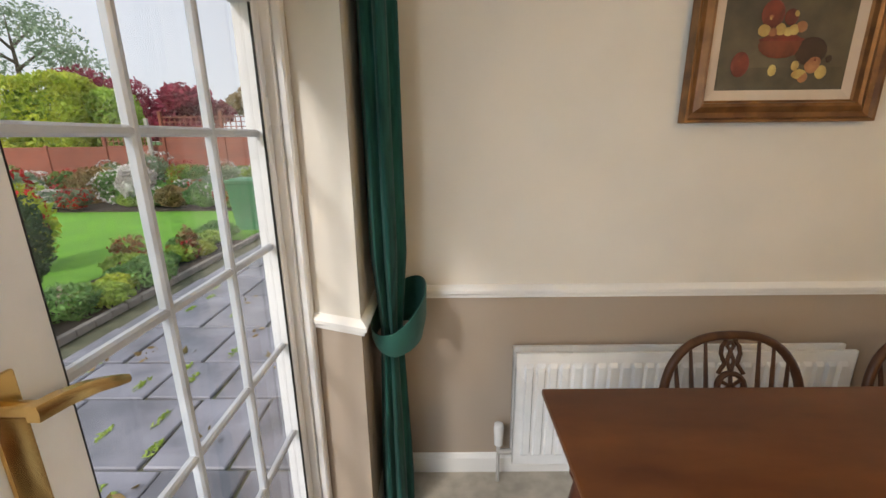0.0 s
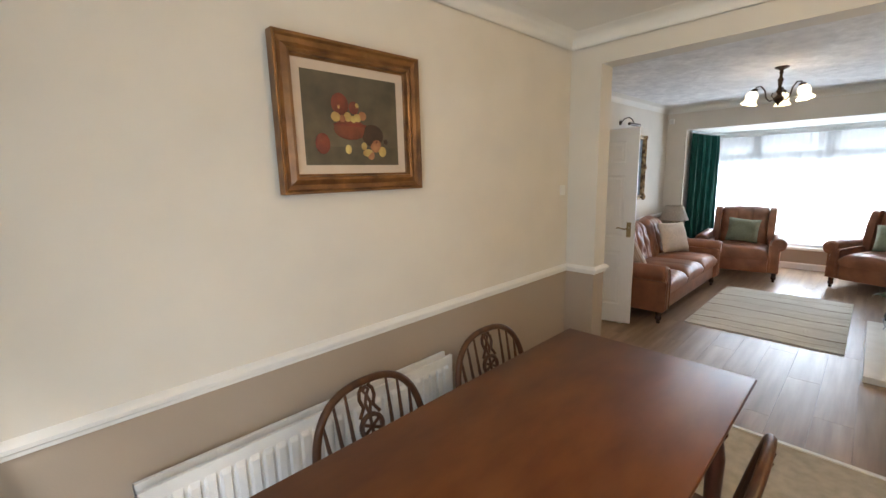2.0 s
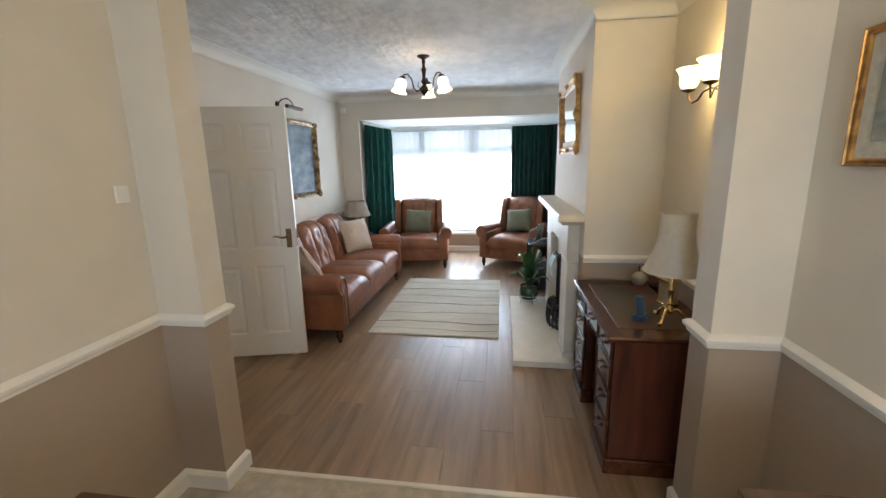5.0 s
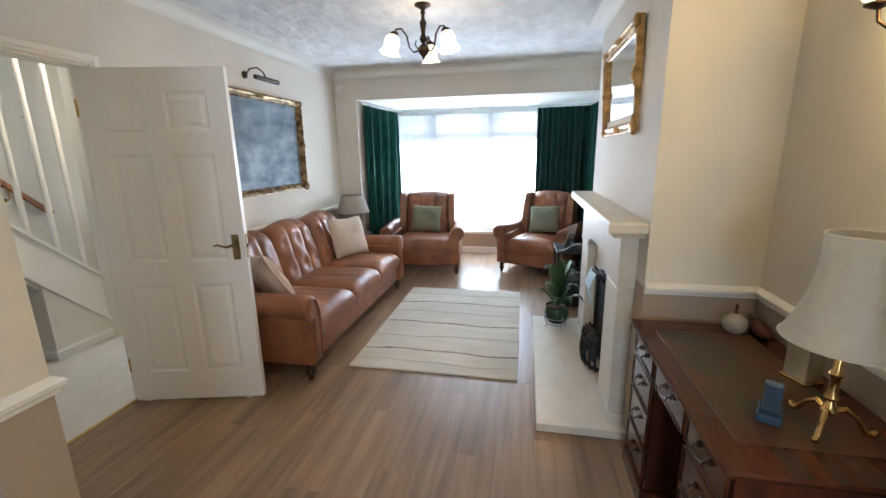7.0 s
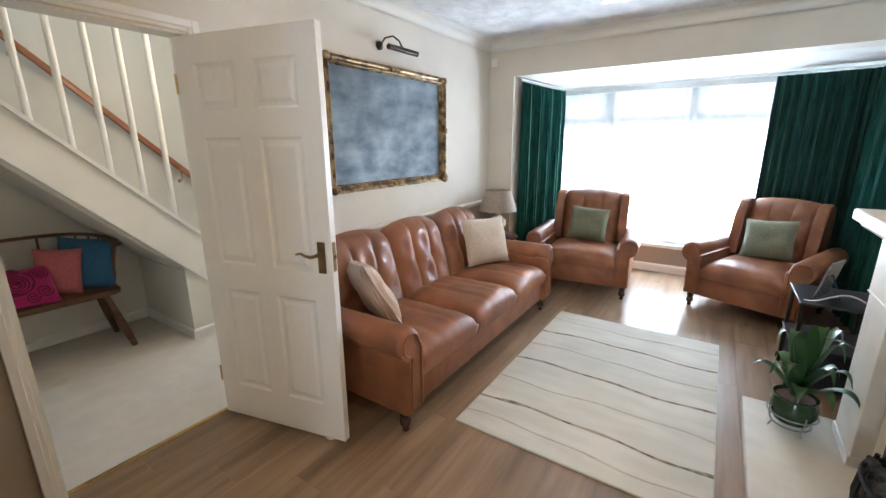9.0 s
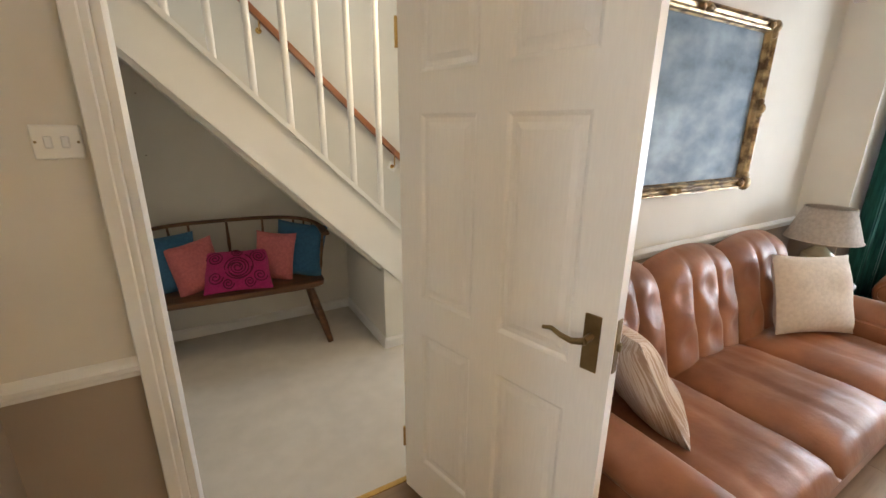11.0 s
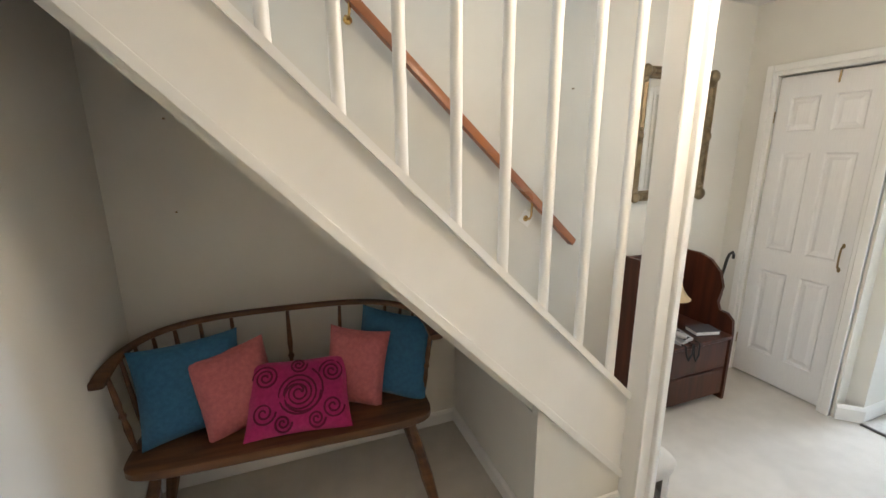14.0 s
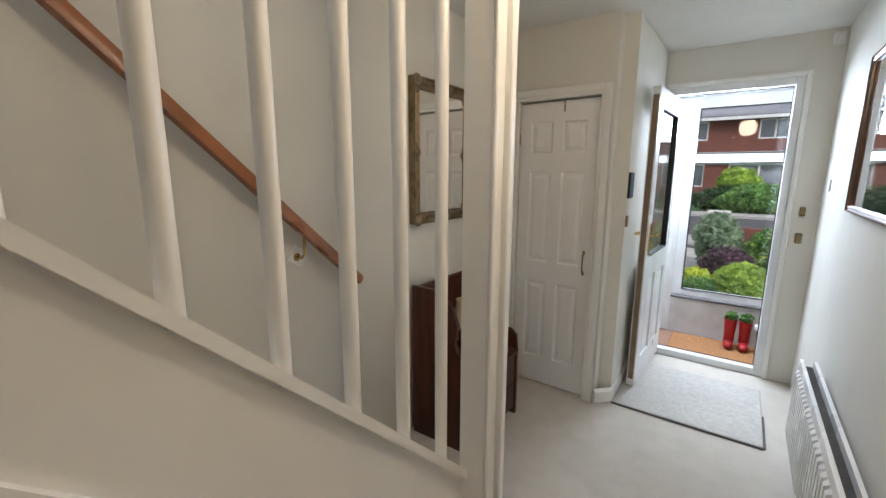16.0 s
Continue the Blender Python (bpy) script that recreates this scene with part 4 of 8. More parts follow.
def handrail():
    t = thing("handrail", Matrix(), "varnished wooden handrail on brass brackets, climbing the stair wall", "handrail")
    b = bmesh.new()
    d = Vector((-1, 0, 0.942)).normalized()
    up = Vector((0.942, 0, 1)).normalized()
    p0 = Vector((5.175, 4.365, 1.03))
    prof = [(-0.022, -0.02), (-0.024, 0.004), (-0.014, 0.022), (0.0, 0.026), (0.014, 0.022), (0.024, 0.004), (0.022, -0.02)]
    rings(b, [[p0 + d * s + Vector((0, y, 0)) + up * h for y, h in prof] for s in (0, 0.01, 2.9)])
    part("rail", b, M_rail, t, smooth=True)
    for s, dz in ((0.39, 0.12), (1.68, 0.075), (2.5, 0.075)):
        b = bmesh.new()
        q = p0 + d * s
        tube(b, [(q.x, 4.43, q.z - dz), (q.x, 4.39, q.z - dz), (q.x, 4.37, q.z - dz + 0.02), (q.x, 4.366, q.z - 0.02)], 0.006, 8)
        lathe(b, [(0.02, 0), (0.02, 0.004), (0.01, 0.009)], (0, 0, 0), 14)
        b.verts.ensure_lookup_table()
        moved(b, len(b.verts) - 42, pose(q.x, 4.43, q.z - dz, 90, 0, 0))
        part("bracket", b, M_brass, t, "brass bracket", smooth=True)
    b = bmesh.new()
    q = p0 + d * 0.39
    obox(b, pose(q.x + 0.005, 4.427, q.z - 0.12, 0, 35, 0), 0.075, 0.005, 0.075, 0.002)
    part("packing_piece", b, M_white, t, "white wooden packing piece")


handrail()


def six_panel_door(name, label, w, h, lever=None, hardware=None, hinges=True):
    """Local x from the hinge, y through the thickness (0 to 0.038), z up."""
    t = thing(name, Matrix(), label, "door")
    b = bmesh.new()
    st = 0.105 * w / 0.76
    rails = [(0.0, 0.19), (0.76, 0.90), (1.52, 1.64), (h - 0.12, h)] if h > 1.9 else [(0, 0.19), (0.8, 0.95), (h - 0.12, h)]
    mid = 0.10 * w / 0.76
    T = 0.038
    box(b, 0, st, 0, T, 0, h)
    box(b, w - st, w, 0, T, 0, h)
    for z0, z1 in rails:
        box(b, st, w - st, 0, T, z0, z1)
    for (a, z0), (z1, _) in zip(rails, rails[1:]):
        box(b, w / 2 - mid / 2, w / 2 + mid / 2, 0, T, z0, z1)
    for (a, z0), (z1, _) in zip(rails, rails[1:]):
        for xa, xb in ((st, w / 2 - mid / 2), (w / 2 + mid / 2, w - st)):
            for y, s in ((0.0, 1), (T, -1)):
                L = []
                for ins, dep in ((0.0, 0.0), (0.006, 0.003), (0.012, 0.008), (0.026, 0.008), (0.044, 0.003)):
                    L.append([(xa + ins, y + s * dep, z0 + ins), (xb - ins, y + s * dep, z0 + ins), (xb - ins, y + s * dep, z1 - ins), (xa + ins, y + s * dep, z1 - ins)])
                rows = [[b.verts.new(p) for p in l] for l in L]
                for ra, rb in zip(rows, rows[1:]):
                    for i in range(4):
                        b.faces.new((ra[i], ra[(i + 1) % 4], rb[(i + 1) % 4], rb[i]))
                b.faces.new(rows[-1])
    part("leaf", b, M_door, t, "moulded six-panel leaf")
    return t


def lever_set(t, w, z, sides=(0,)):
    for s in sides:
        y, d = (0, -1) if s == 0 else (0.038, 1)
        b = bmesh.new()
        y0, y1 = sorted((y, y + d * 0.006))
        box(b, w - 0.075, w - 0.033, y0, y1, z - 0.08, z + 0.07, 0.002)
        part("handle_plate", b, M_antique, t, "antique brass plate")
        b = bmesh.new()
        yy = y + d * 0.042
        tube(b, [(w - 0.054, y + d * 0.004, z + 0.015), (w - 0.054, yy, z + 0.015)], 0.009, 10)
        tube(b, [(w - 0.05, yy, z + 0.015), (w - 0.085, yy, z + 0.004), (w - 0.115, yy, z + 0.008), (w - 0.14, yy, z + 0.018), (w - 0.165, yy + 0.0, z + 0.012)], [0.009, 0.008, 0.007, 0.006, 0.005], 10)
        part("door_handle", b, M_antique, t, "scrolled brass lever", smooth=True)
    b = bmesh.new()
    box(b, w, w + 0.002, 0.008, 0.03, z - 0.07, z + 0.07)
    box(b, w + 0.002, w + 0.012, 0.012, 0.026, z - 0.01, z + 0.01, 0.002)
    part("latch", b, M_antique, t, "brass latch")


DW = 0.79
door = six_panel_door("lounge_door", "white six-panel door with a brass lever", DW, 1.97)
lever_set(door, DW, 0.985, (0, 1))
for z in (0.2, 1.72):
    b = bmesh.new()
    tube(b, [(-0.004, -0.002, z), (-0.004, -0.002, z + 0.09)], 0.006, 8)
    part("hinge", b, M_brass, door, "brass hinge", smooth=True)
ang = math.degrees(math.atan2(1.69 - 2.455, 4.262 - 4.075))
door.matrix_world = pose(4.082, 2.468, 0.014, 0, 0, ang)
b = bmesh.new()
blob(b, (4.27, 1.80, 0.012), (0.035, 0.03, 0.012), 2.5, 12, 6)
solo("door_wedge", b, mat("white_rubber", (0.7, 0.7, 0.66), rough=0.6), Matrix(), "small white rubber door wedge on the laminate floor", "door stop")

clo = six_panel_door("closet_door", "narrow white six-panel closet door, closed, with a small pull handle", 0.525, 1.965)
clo.matrix_world = pose(6.572, 4.23, 0.012, 0, 0, -90)
b = bmesh.new()
tube(b, [(0.478, -0.001, 0.86), (0.478, -0.022, 0.875), (0.478, -0.026, 0.93), (0.478, -0.022, 0.985), (0.478, -0.001, 1.0)], 0.005, 8)
for z in (0.86, 1.0):
    blob(b, (0.478, -0.003, z), (0.009, 0.003, 0.016), 2, 10, 6)
part("door_handle", b, M_antique, clo, "small brass pull", smooth=True)
b = bmesh.new()
tube(b, [(0.30, -0.002, 1.965), (0.30, -0.006, 1.90)], 0.005, 6)
part("hook", b, M_antique, clo, "over-door hook", smooth=True)
for z in (1.70, 0.2):
    b = bmesh.new()
    tube(b, [(-0.006, -0.004, z), (-0.006, -0.004, z + 0.07)], 0.005, 8)
    part("hinge", b, M_antique, clo, "brass hinge", smooth=True)
b = bmesh.new()
box(b, 6.62, 6.645, 3.70, 4.235, 0, 1.99)
structure("closet_back", b, M_door)

# light switch, lounge side
b = bmesh.new()
box(b, 3.185, 3.272, LN - 0.01, LN, 1.418, 1.492, 0.003)
sw = solo("light_switch", b, M_white, Matrix(), "white double light switch plate on the wall beside the door", "switch")
for x in (3.214, 3.243):
    b = bmesh.new()
    box(b, x - 0.007, x + 0.007, LN - 0.016, LN - 0.010, 1.442, 1.468, 0.002)
    part("rocker", b, M_upvc, sw)
for x in (3.192, 3.265):
    b = bmesh.new()
    blob(b, (x, LN - 0.0105, 1.455), (0.003, 0.001, 0.003), 2, 8, 4)
    part("screw", b, M_antique, sw)


# bench with cushions
def spindle_bench():
    t = thing("spindle_bench", pose(3.585, 4.11, 0, 0, 0, -3), "dark wooden bench with a curved spindle back", "bench")
    b = bmesh.new()
    loops = []
    for z, k in ((0.425, 0.97), (0.432, 1.0), (0.455, 1.0), (0.462, 0.98)):
        loops.append([(k * 0.575 * math.copysign(abs(math.cos(a)) ** 0.25, math.cos(a)), k * 0.20 * math.copysign(abs(math.sin(a)) ** 0.35, math.sin(a)), z) for a in [2 * math.pi * i / 40 for i in range(40)]])
    rings(b, loops)
    part("seat", b, M_bench, t, "plank seat", smooth=True)
    # bowed top rail seen on plan as a flattened U
    def rail_at(u):
        a = math.pi * u
        return Vector((-0.60 * math.copysign(abs(math.cos(a)) ** 0.62, math.cos(a)), -0.13 + 0.33 * math.sin(a) ** 0.6, 0.785 + 0.085 * math.sin(a) ** 0.8))
    b = bmesh.new()
    pts = [rail_at(i / 32) for i in range(33)]
    loops = []
    for i, p in enumerate(pts):
        d = (pts[min(i + 1, 32)] - pts[max(i - 1, 0)]).normalized()
        s = Vector((d.y, -d.x, 0)).normalized()
        w = 0.016 + 0.012 * (abs(i - 16) / 16) ** 6
        loops.append([p + s * w * c + Vector((0, 0, 0.012 * q)) for c, q in ((-1, -0.6), (-1, 0.6), (-0.5, 1), (0.5, 1), (1, 0.6), (1, -0.6), (0.5, -1), (-0.5, -1))])
    rings(b, loops)
    part("top_rail", b, M_bench, t, "bowed top rail", smooth=True)
    for k in range(15):
        u = 0.03 + 0.94 * k / 14
        p = rail_at(u)
        q = Vector((p.x * 0.93, min(0.17, p.y * 0.85), 0.455))
        r = 0.0085
        b = bmesh.new()
        if k in (4, 7, 10, 0, 14):
            tube(b, [q, q.lerp(p, 0.3), q.lerp(p, 0.42), q.lerp(p, 0.46), q.lerp(p, 0.5), q.lerp(p, 0.6), p], [0.008, 0.013, 0.008, 0.014, 0.008, 0.012, 0.007], 8)
        else:
            tube(b, [q, q.lerp(p, 0.4), p], [0.007, 0.011, 0.007], 8)
        part("spindle", b, M_bench, t, "turned spindle", smooth=True)
    for x in (-1, 1):
        for y in (-1, 1):
            b = bmesh.new()
            tube(b, [(x * 0.47, y * 0.12, 0.43), (x * 0.50, y * 0.15, 0.3), (x * 0.535, y * 0.175, 0.15), (x * 0.57, y * 0.2, 0)], [0.018, 0.024, 0.027, 0.02], 8)
            part("leg", b, M_bench, t, "splayed leg", smooth=True)


spindle_bench()


def cushion(name, w, h, t_, m, material, label, seed, p2=None, group=""):
    b = pillow_bm(w, h, t_, seed=seed)
    return solo(name, b, material, m, label, "cushion", group, smooth=True)


M_blue = mat("blue_cotton", (0.035, 0.14, 0.27), (0.025, 0.11, 0.22), rough=0.85, scale=60, bump=0.3, bscale=200, sheen=0.2)
M_pink = mat("salmon_cotton", (0.56, 0.16, 0.17), (0.46, 0.125, 0.135), rough=0.85, scale=60, bump=0.3, bscale=200, sheen=0.2)
M_magenta = mat("magenta_felt", (0.50, 0.022, 0.17), (0.40, 0.016, 0.13), rough=0.9, scale=60, bump=0.3, bscale=200, sheen=0.2)
M_magdark = mat("magenta_stitching", (0.16, 0.006, 0.055), rough=0.9, bump=0.2)
CG = "cushions on the bench"
cushion("bench_cushion", 0.38, 0.38, 0.11, pose(3.235, 4.12, 0.462, -14, 0, 16), M_blue, "plain blue cushion leaning on the bench back", 1, group=CG)
cushion("bench_cushion", 0.30, 0.34, 0.11, pose(3.42, 4.085, 0.462, -22, -7, 18), M_pink, "plain salmon pink cushion on the bench", 2, group=CG)
cushion("bench_cushion", 0.36, 0.39, 0.10, pose(3.985, 4.10, 0.462, -17, 7, -30), M_blue, "plain blue cushion leaning on the bench back", 3, group=CG)
cushion("bench_cushion", 0.27, 0.34, 0.10, pose(3.825, 4.09, 0.462, -16, 6, -24), M_pink, "plain salmon pink cushion on the bench", 4, group=CG)
mag = cushion("bench_cushion", 0.41, 0.31, 0.11, pose(3.605, 3.955, 0.466, -44, 2, -4), M_magenta, "magenta felt cushion with stitched rose spirals, on the bench seat", 5, group=CG)


def rose(cx, cz, r, turns):
    b = bmesh.new()
    pts = []
    for i in range(int(turns * 18) + 1):
        a = i * 2 * math.pi / 18
        rr = r * (0.12 + 0.88 * i / (turns * 18))
        x, z = cx + rr * math.cos(a), cz + rr * math.sin(a)
        u, v = x / 0.19, (z - 0.15) / 0.15
        d = max(0.0, (1 - min(1, abs(u)) ** 4) * (1 - min(1, abs(v)) ** 4)) ** 0.55 * 0.055
        pts.append((x, -d * 1.0 - 0.004, z))
    tube(b, pts, 0.0042, 5)
    part("rose_stitching", b, M_magdark, mag, "spiral of raised felt", smooth=True)


for a in ((0.0, 0.15, 0.085, 4), (-0.125, 0.225, 0.05, 2.5), (0.13, 0.225, 0.05, 2.5), (-0.13, 0.09, 0.045, 2), (0.13, 0.085, 0.045, 2), (0.0, 0.15, 0.108, 1.2), (0.0, 0.265, 0.035, 2), (-0.06, 0.045, 0.035, 2), (0.065, 0.045, 0.035, 2)):
    rose(*a)

# hall mirror, settle and what stands on it
framed("hall_mirror", pose(5.917, HN - 0.002, 1.632), 0.60, 0.78, 0.06, 0.045, mat("antique_bronze_gilt", (0.28, 0.21, 0.12), (0.15, 0.11, 0.06), rough=0.4, metal=0.6, scale=20, bump=0.4), M_mirror,
       "tall hall mirror in an antique bronze frame with carved corners", ornate=True, category="mirror")


def settle():
    t = thing("box_settle", Matrix(), "dark oak box settle with a lifting lid and shaped winged sides", "settle")
    x0, x1, y0, y1 = 5.60, 6.14, 3.99, 4.40
    b = bmesh.new()
    box(b, x0 + 0.02, x1 - 0.02, y0 + 0.015, y1, 0.04, 0.42)
    part("chest", b, M_dark, t)
    for k, (za, zb) in enumerate(((0.05, 0.22), (0.235, 0.41))):
        b = bmesh.new()
        box(b, x0 + 0.035, x1 - 0.035, y0 + 0.004, y0 + 0.015, za, zb, 0.004)
        part("front_board", b, M_dark, t)
    b = bmesh.new()
    box(b, x0 + 0.022, x1 - 0.022, y0 - 0.015, y1 - 0.03, 0.42, 0.445, 0.004)
    part("lid", b, M_dark, t)
    b = bmesh.new()
    box(b, x0 + 0.022, x1 - 0.022, y1 - 0.03, y1, 0.445, 0.89, 0.004)
    part("back_panel", b, M_dark, t)
    for x in (x0, x1 - 0.022):
        b = bmesh.new()
        pts = [(y0, 0.0), (y0, 0.45), (y0 + 0.01, 0.53), (y0 + 0.05, 0.565), (y0 + 0.10, 0.57), (y0 + 0.12, 0.62), (y0 + 0.10, 0.72), (y0 + 0.13, 0.81), (y0 + 0.20, 0.875), (y0 + 0.28, 0.90), (y1, 0.90), (y1, 0.0)]
        rings(b, [[(xx, y, z) for y, z in pts] for xx in (x, x + 0.022)])
        part("side", b, M_dark, t, "winged side board")


settle()
M_cream_shade = mat("cream_pleated_silk", (0.75, 0.62, 0.38), (0.68, 0.55, 0.33), rough=0.8, scale=20, bump=0.1, trans=0.35)


def table_lamp(name, m, label, base_prof, base_mat, r0, r1, zs0, zs1, shade_mat, flute=0.0, curve=0.0, base_label="", fl=24):
    t = thing(name, m, label, "lamp")
    b = bmesh.new()
    lathe(b, base_prof, n=20)
    part("base", b, base_mat, t, base_label, smooth=True)
    b = bmesh.new()
    prof = []
    for i in range(9):
        u = i / 8
        prof.append((r0 + (r1 - r0) * u - curve * math.sin(math.pi * u) , zs0 + (zs1 - zs0) * u))
    lathe(b, prof + [(r - 0.003, z) for r, z in prof[::-1]], n=max(24, fl * 2), flute=flute, flutes=fl, caps=False)
    part("shade", b, shade_mat, t, "", smooth=True)
    for z, r in ((zs0, r0), (zs1, r1)):
        b = bmesh.new()
        tube(b, [((r + 0.001) * math.cos(a), (r + 0.001) * math.sin(a), z) for a in [2 * math.pi * i / 40 for i in range(41)]], 0.0035, 6)
        part("shade_trim", b, shade_mat, t, "braid trim", smooth=True)
    return t


table_lamp("hall_lamp", pose(5.86, 4.22, 0.445), "small brass hall lamp with a cream bell shade, on the settle", [(0.05, 0), (0.05, 0.012), (0.02, 0.03), (0.012, 0.06), (0.03, 0.10), (0.032, 0.13), (0.012, 0.17), (0.012, 0.24)], M_antique, 0.10, 0.045, 0.20, 0.34, M_cream_shade, curve=0.018)
t = thing("telephone", pose(5.75, 4.06, 0.446, 0, 0, 12), "grey cordless telephone base with a coiled lead, on the settle lid", "telephone")
b = bmesh.new()
rings(b, [[(-0.07, -0.055, 0), (0.07, -0.055, 0), (0.07, 0.055, 0), (-0.07, 0.055, 0)], [(-0.07, -0.055, 0.012), (0.07, -0.055, 0.012), (0.07, 0.055, 0.045), (-0.07, 0.055, 0.045)]])
part("phone_base", b, mat("silver_plastic", (0.42, 0.42, 0.43), rough=0.35), t)
for i in range(12):
    b = bmesh.new()
    x, y = 0.0 + (i % 3) * 0.02, -0.038 + (i // 3) * 0.02
    z = 0.012 + 0.033 * (y + 0.055) / 0.11
    box(b, x - 0.007, x + 0.007, y - 0.006, y + 0.006, z, z + 0.004)
    part("key", b, M_black, t)
b = bmesh.new()
blob(b, (-0.04, 0, 0.05), (0.022, 0.07, 0.014), 3.0, 12, 8)
part("handset", b, mat("silver_plastic_pale", (0.5, 0.5, 0.5), rough=0.35), t, smooth=True)
b = bmesh.new()
tube(b, [(5.70, 4.0, 0.452), (5.705, 3.968, 0.45), (5.71, 3.962, 0.40), (5.73, 3.96, 0.36), (5.755, 3.96, 0.40), (5.76, 3.966, 0.45), (5.765, 4.0, 0.452)], 0.005, 6)
tube(b, [(5.76, 4.0, 0.452), (5.77, 3.968, 0.45), (5.775, 3.962, 0.38), (5.79, 3.96, 0.345), (5.81, 3.96, 0.38), (5.815, 3.966, 0.45), (5.82, 4.0, 0.452)], 0.005, 6)
solo("telephone_lead", b, M_black, Matrix(), "black coiled lead hanging over the front of the settle", "cable", smooth=True)
t = thing("address_book", pose(5.98, 4.08, 0.446, 0, 0, -15), "closed black-covered book with white page edges, on the settle", "book")
b = bmesh.new()
box(b, -0.075, 0.075, -0.05, 0.05, 0.003, 0.024)
part("pages", b, M_white, t)
b = bmesh.new()
box(b, -0.08, 0.08, -0.054, 0.054, 0.0, 0.003)
box(b, -0.08, 0.08, -0.054, 0.054, 0.024, 0.028, 0.001)
part("cover", b, mat("grey_book_cover", (0.08, 0.08, 0.09), rough=0.5), t)
t = thing("walking_umbrella", pose(6.30, 4.33, 0, 8, 0, 0), "furled black umbrella with a crook handle, leaning in the hall corner", "umbrella")
b = bmesh.new()
tube(b, [(0, 0, 0.0), (0, 0, 0.12), (0, 0, 0.35), (0, 0, 0.62), (0, 0, 0.70)], [0.004, 0.012, 0.03, 0.036, 0.01], 10)
part("canopy", b, M_black, t, "furled cloth", smooth=True)
b = bmesh.new()
tube(b, [(0, 0, 0.70), (0, 0, 0.86), (0.01, 0, 0.895), (0.035, 0, 0.905), (0.055, 0, 0.885), (0.058, 0, 0.86)], 0.009, 10)
part("crook_handle", b, mat("black_umbrella_handle", (0.03, 0.025, 0.02), rough=0.3), t, smooth=True)
b = bmesh.new()
blob(b, (6.20, 4.375, 0.66), (0.045, 0.053, 0.20), 2.5, 14, 10, wob=0.3)
solo("hanging_bag", b, mat("tan_canvas", (0.36, 0.24, 0.13), (0.25, 0.16, 0.08), rough=0.8), Matrix(), "tan canvas bag hanging from a hook by the closet", "bag", smooth=True)

# south wall of the hall: radiator, mirror
radiator(pose(5.95, HS + 0.012, 0, 0, 0, 180), 1.3, 0.46, "white double-panel radiator along the hall wall, seen end on", 0.12)
M_walnut = mat("walnut_frame", (0.16, 0.07, 0.03), (0.08, 0.035, 0.015), rough=0.3, scale=9)
framed("landscape_mirror", pose(6.25, HS + 0.014, 1.70, 0, 0, 180), 0.80, 0.70, 0.03, 0.025, M_walnut, M_mirror, "wide mirror in a slim walnut frame, on the hall wall", category="mirror")
b = bmesh.new()
box(b, 7.36, 7.43, HS + 0.012, HS + 0.022, 1.42, 1.49, 0.003)
solo("hall_switch", b, M_white, Matrix(), "white single light switch on the hall wall near the front door", "switch")

# front door leaf, open against the closet side
t = thing("front_door", pose(HE + 0.03, FY1 - 0.045, 0.02, 0, 0, 177.5), "white front door with a tall glazed panel and brass lever, standing open", "door")
fw = 0.78
b = bmesh.new()
for (xa, xb, za, zb) in ((0, 0.11, 0, 2.05), (fw - 0.11, fw, 0, 2.05), (0.11, fw - 0.11, 0, 0.18), (0.11, fw - 0.11, 0.78, 0.93), (0.11, fw - 0.11, 1.93, 2.05)):
    box(b, xa, xb, 0, 0.05, za, zb)
for xa, xb in ((0.11, fw / 2 - 0.03), (fw / 2 + 0.03, fw - 0.11)):
    box(b, xa, xb, 0.014, 0.036, 0.18, 0.78)
    box(b, xa + 0.04, xb - 0.04, 0.006, 0.044, 0.22, 0.74, 0.006)
box(b, fw / 2 - 0.03, fw / 2 + 0.03, 0, 0.05, 0.18, 0.78)
part("leaf", b, M_upvc, t, "white panelled leaf")
b = bmesh.new()
box(b, 0.11, fw - 0.11, 0.02, 0.03, 0.93, 1.93)
part("pane", b, M_glass, t, "clear glass").visible_shadow = False
b = bmesh.new()
for xa, xb, za, zb in ((0.11, 0.118, 0.93, 1.93), (fw - 0.118, fw - 0.11, 0.93, 1.93), (0.118, fw - 0.118, 0.93, 0.938), (0.118, fw - 0.118, 1.922, 1.93)):
    box(b, xa, xb, 0.012, 0.05 + 0.001, za, zb)
part("gasket", b, M_black, t, "black glazing seal")
b = bmesh.new()
box(b, fw + 0.0, fw + 0.003, 0.008, 0.042, 0.05, 2.0)
part("lock_strip", b, mat("brown_edge", (0.20, 0.13, 0.08), rough=0.5), t, "brown edge of the leaf with lock strip")
for y, d in ((0.0, -1), (0.05, 1)):
    b = bmesh.new()
    y0, y1 = sorted((y, y + d * 0.007))
    box(b, fw - 0.075, fw - 0.04, y0, y1, 0.95, 1.17, 0.003)
    tube(b, [(fw - 0.058, y, 1.09), (fw - 0.058, y + d * 0.045, 1.09), (fw - 0.10, y + d * 0.047, 1.09), (fw - 0.165, y + d * 0.045, 1.088)], 0.008, 10)
    part("door_handle", b, M_brass, t, "brass lever and plate", smooth=True)
b = bmesh.new()
for (ya, yb, za, zb) in ((FY0 - 0.0, FY0 + 0.05, 0.0, FZ), (FY1 - 0.05, FY1, 0.0, FZ), (FY0 + 0.05, FY1 - 0.05, FZ - 0.05, FZ), (FY0 + 0.05, FY1 - 0.05, 0.0, 0.055)):
    box(b, HE + 0.005, HE + 0.075, ya, yb, za, zb, 0.004)
structure("door_frame_front", b, M_upvc)
b = bmesh.new()
casing_bm(b, "y", HE, FY0, FY1 - 0.0, FZ, w=0.03, t=0.012, out=-1)
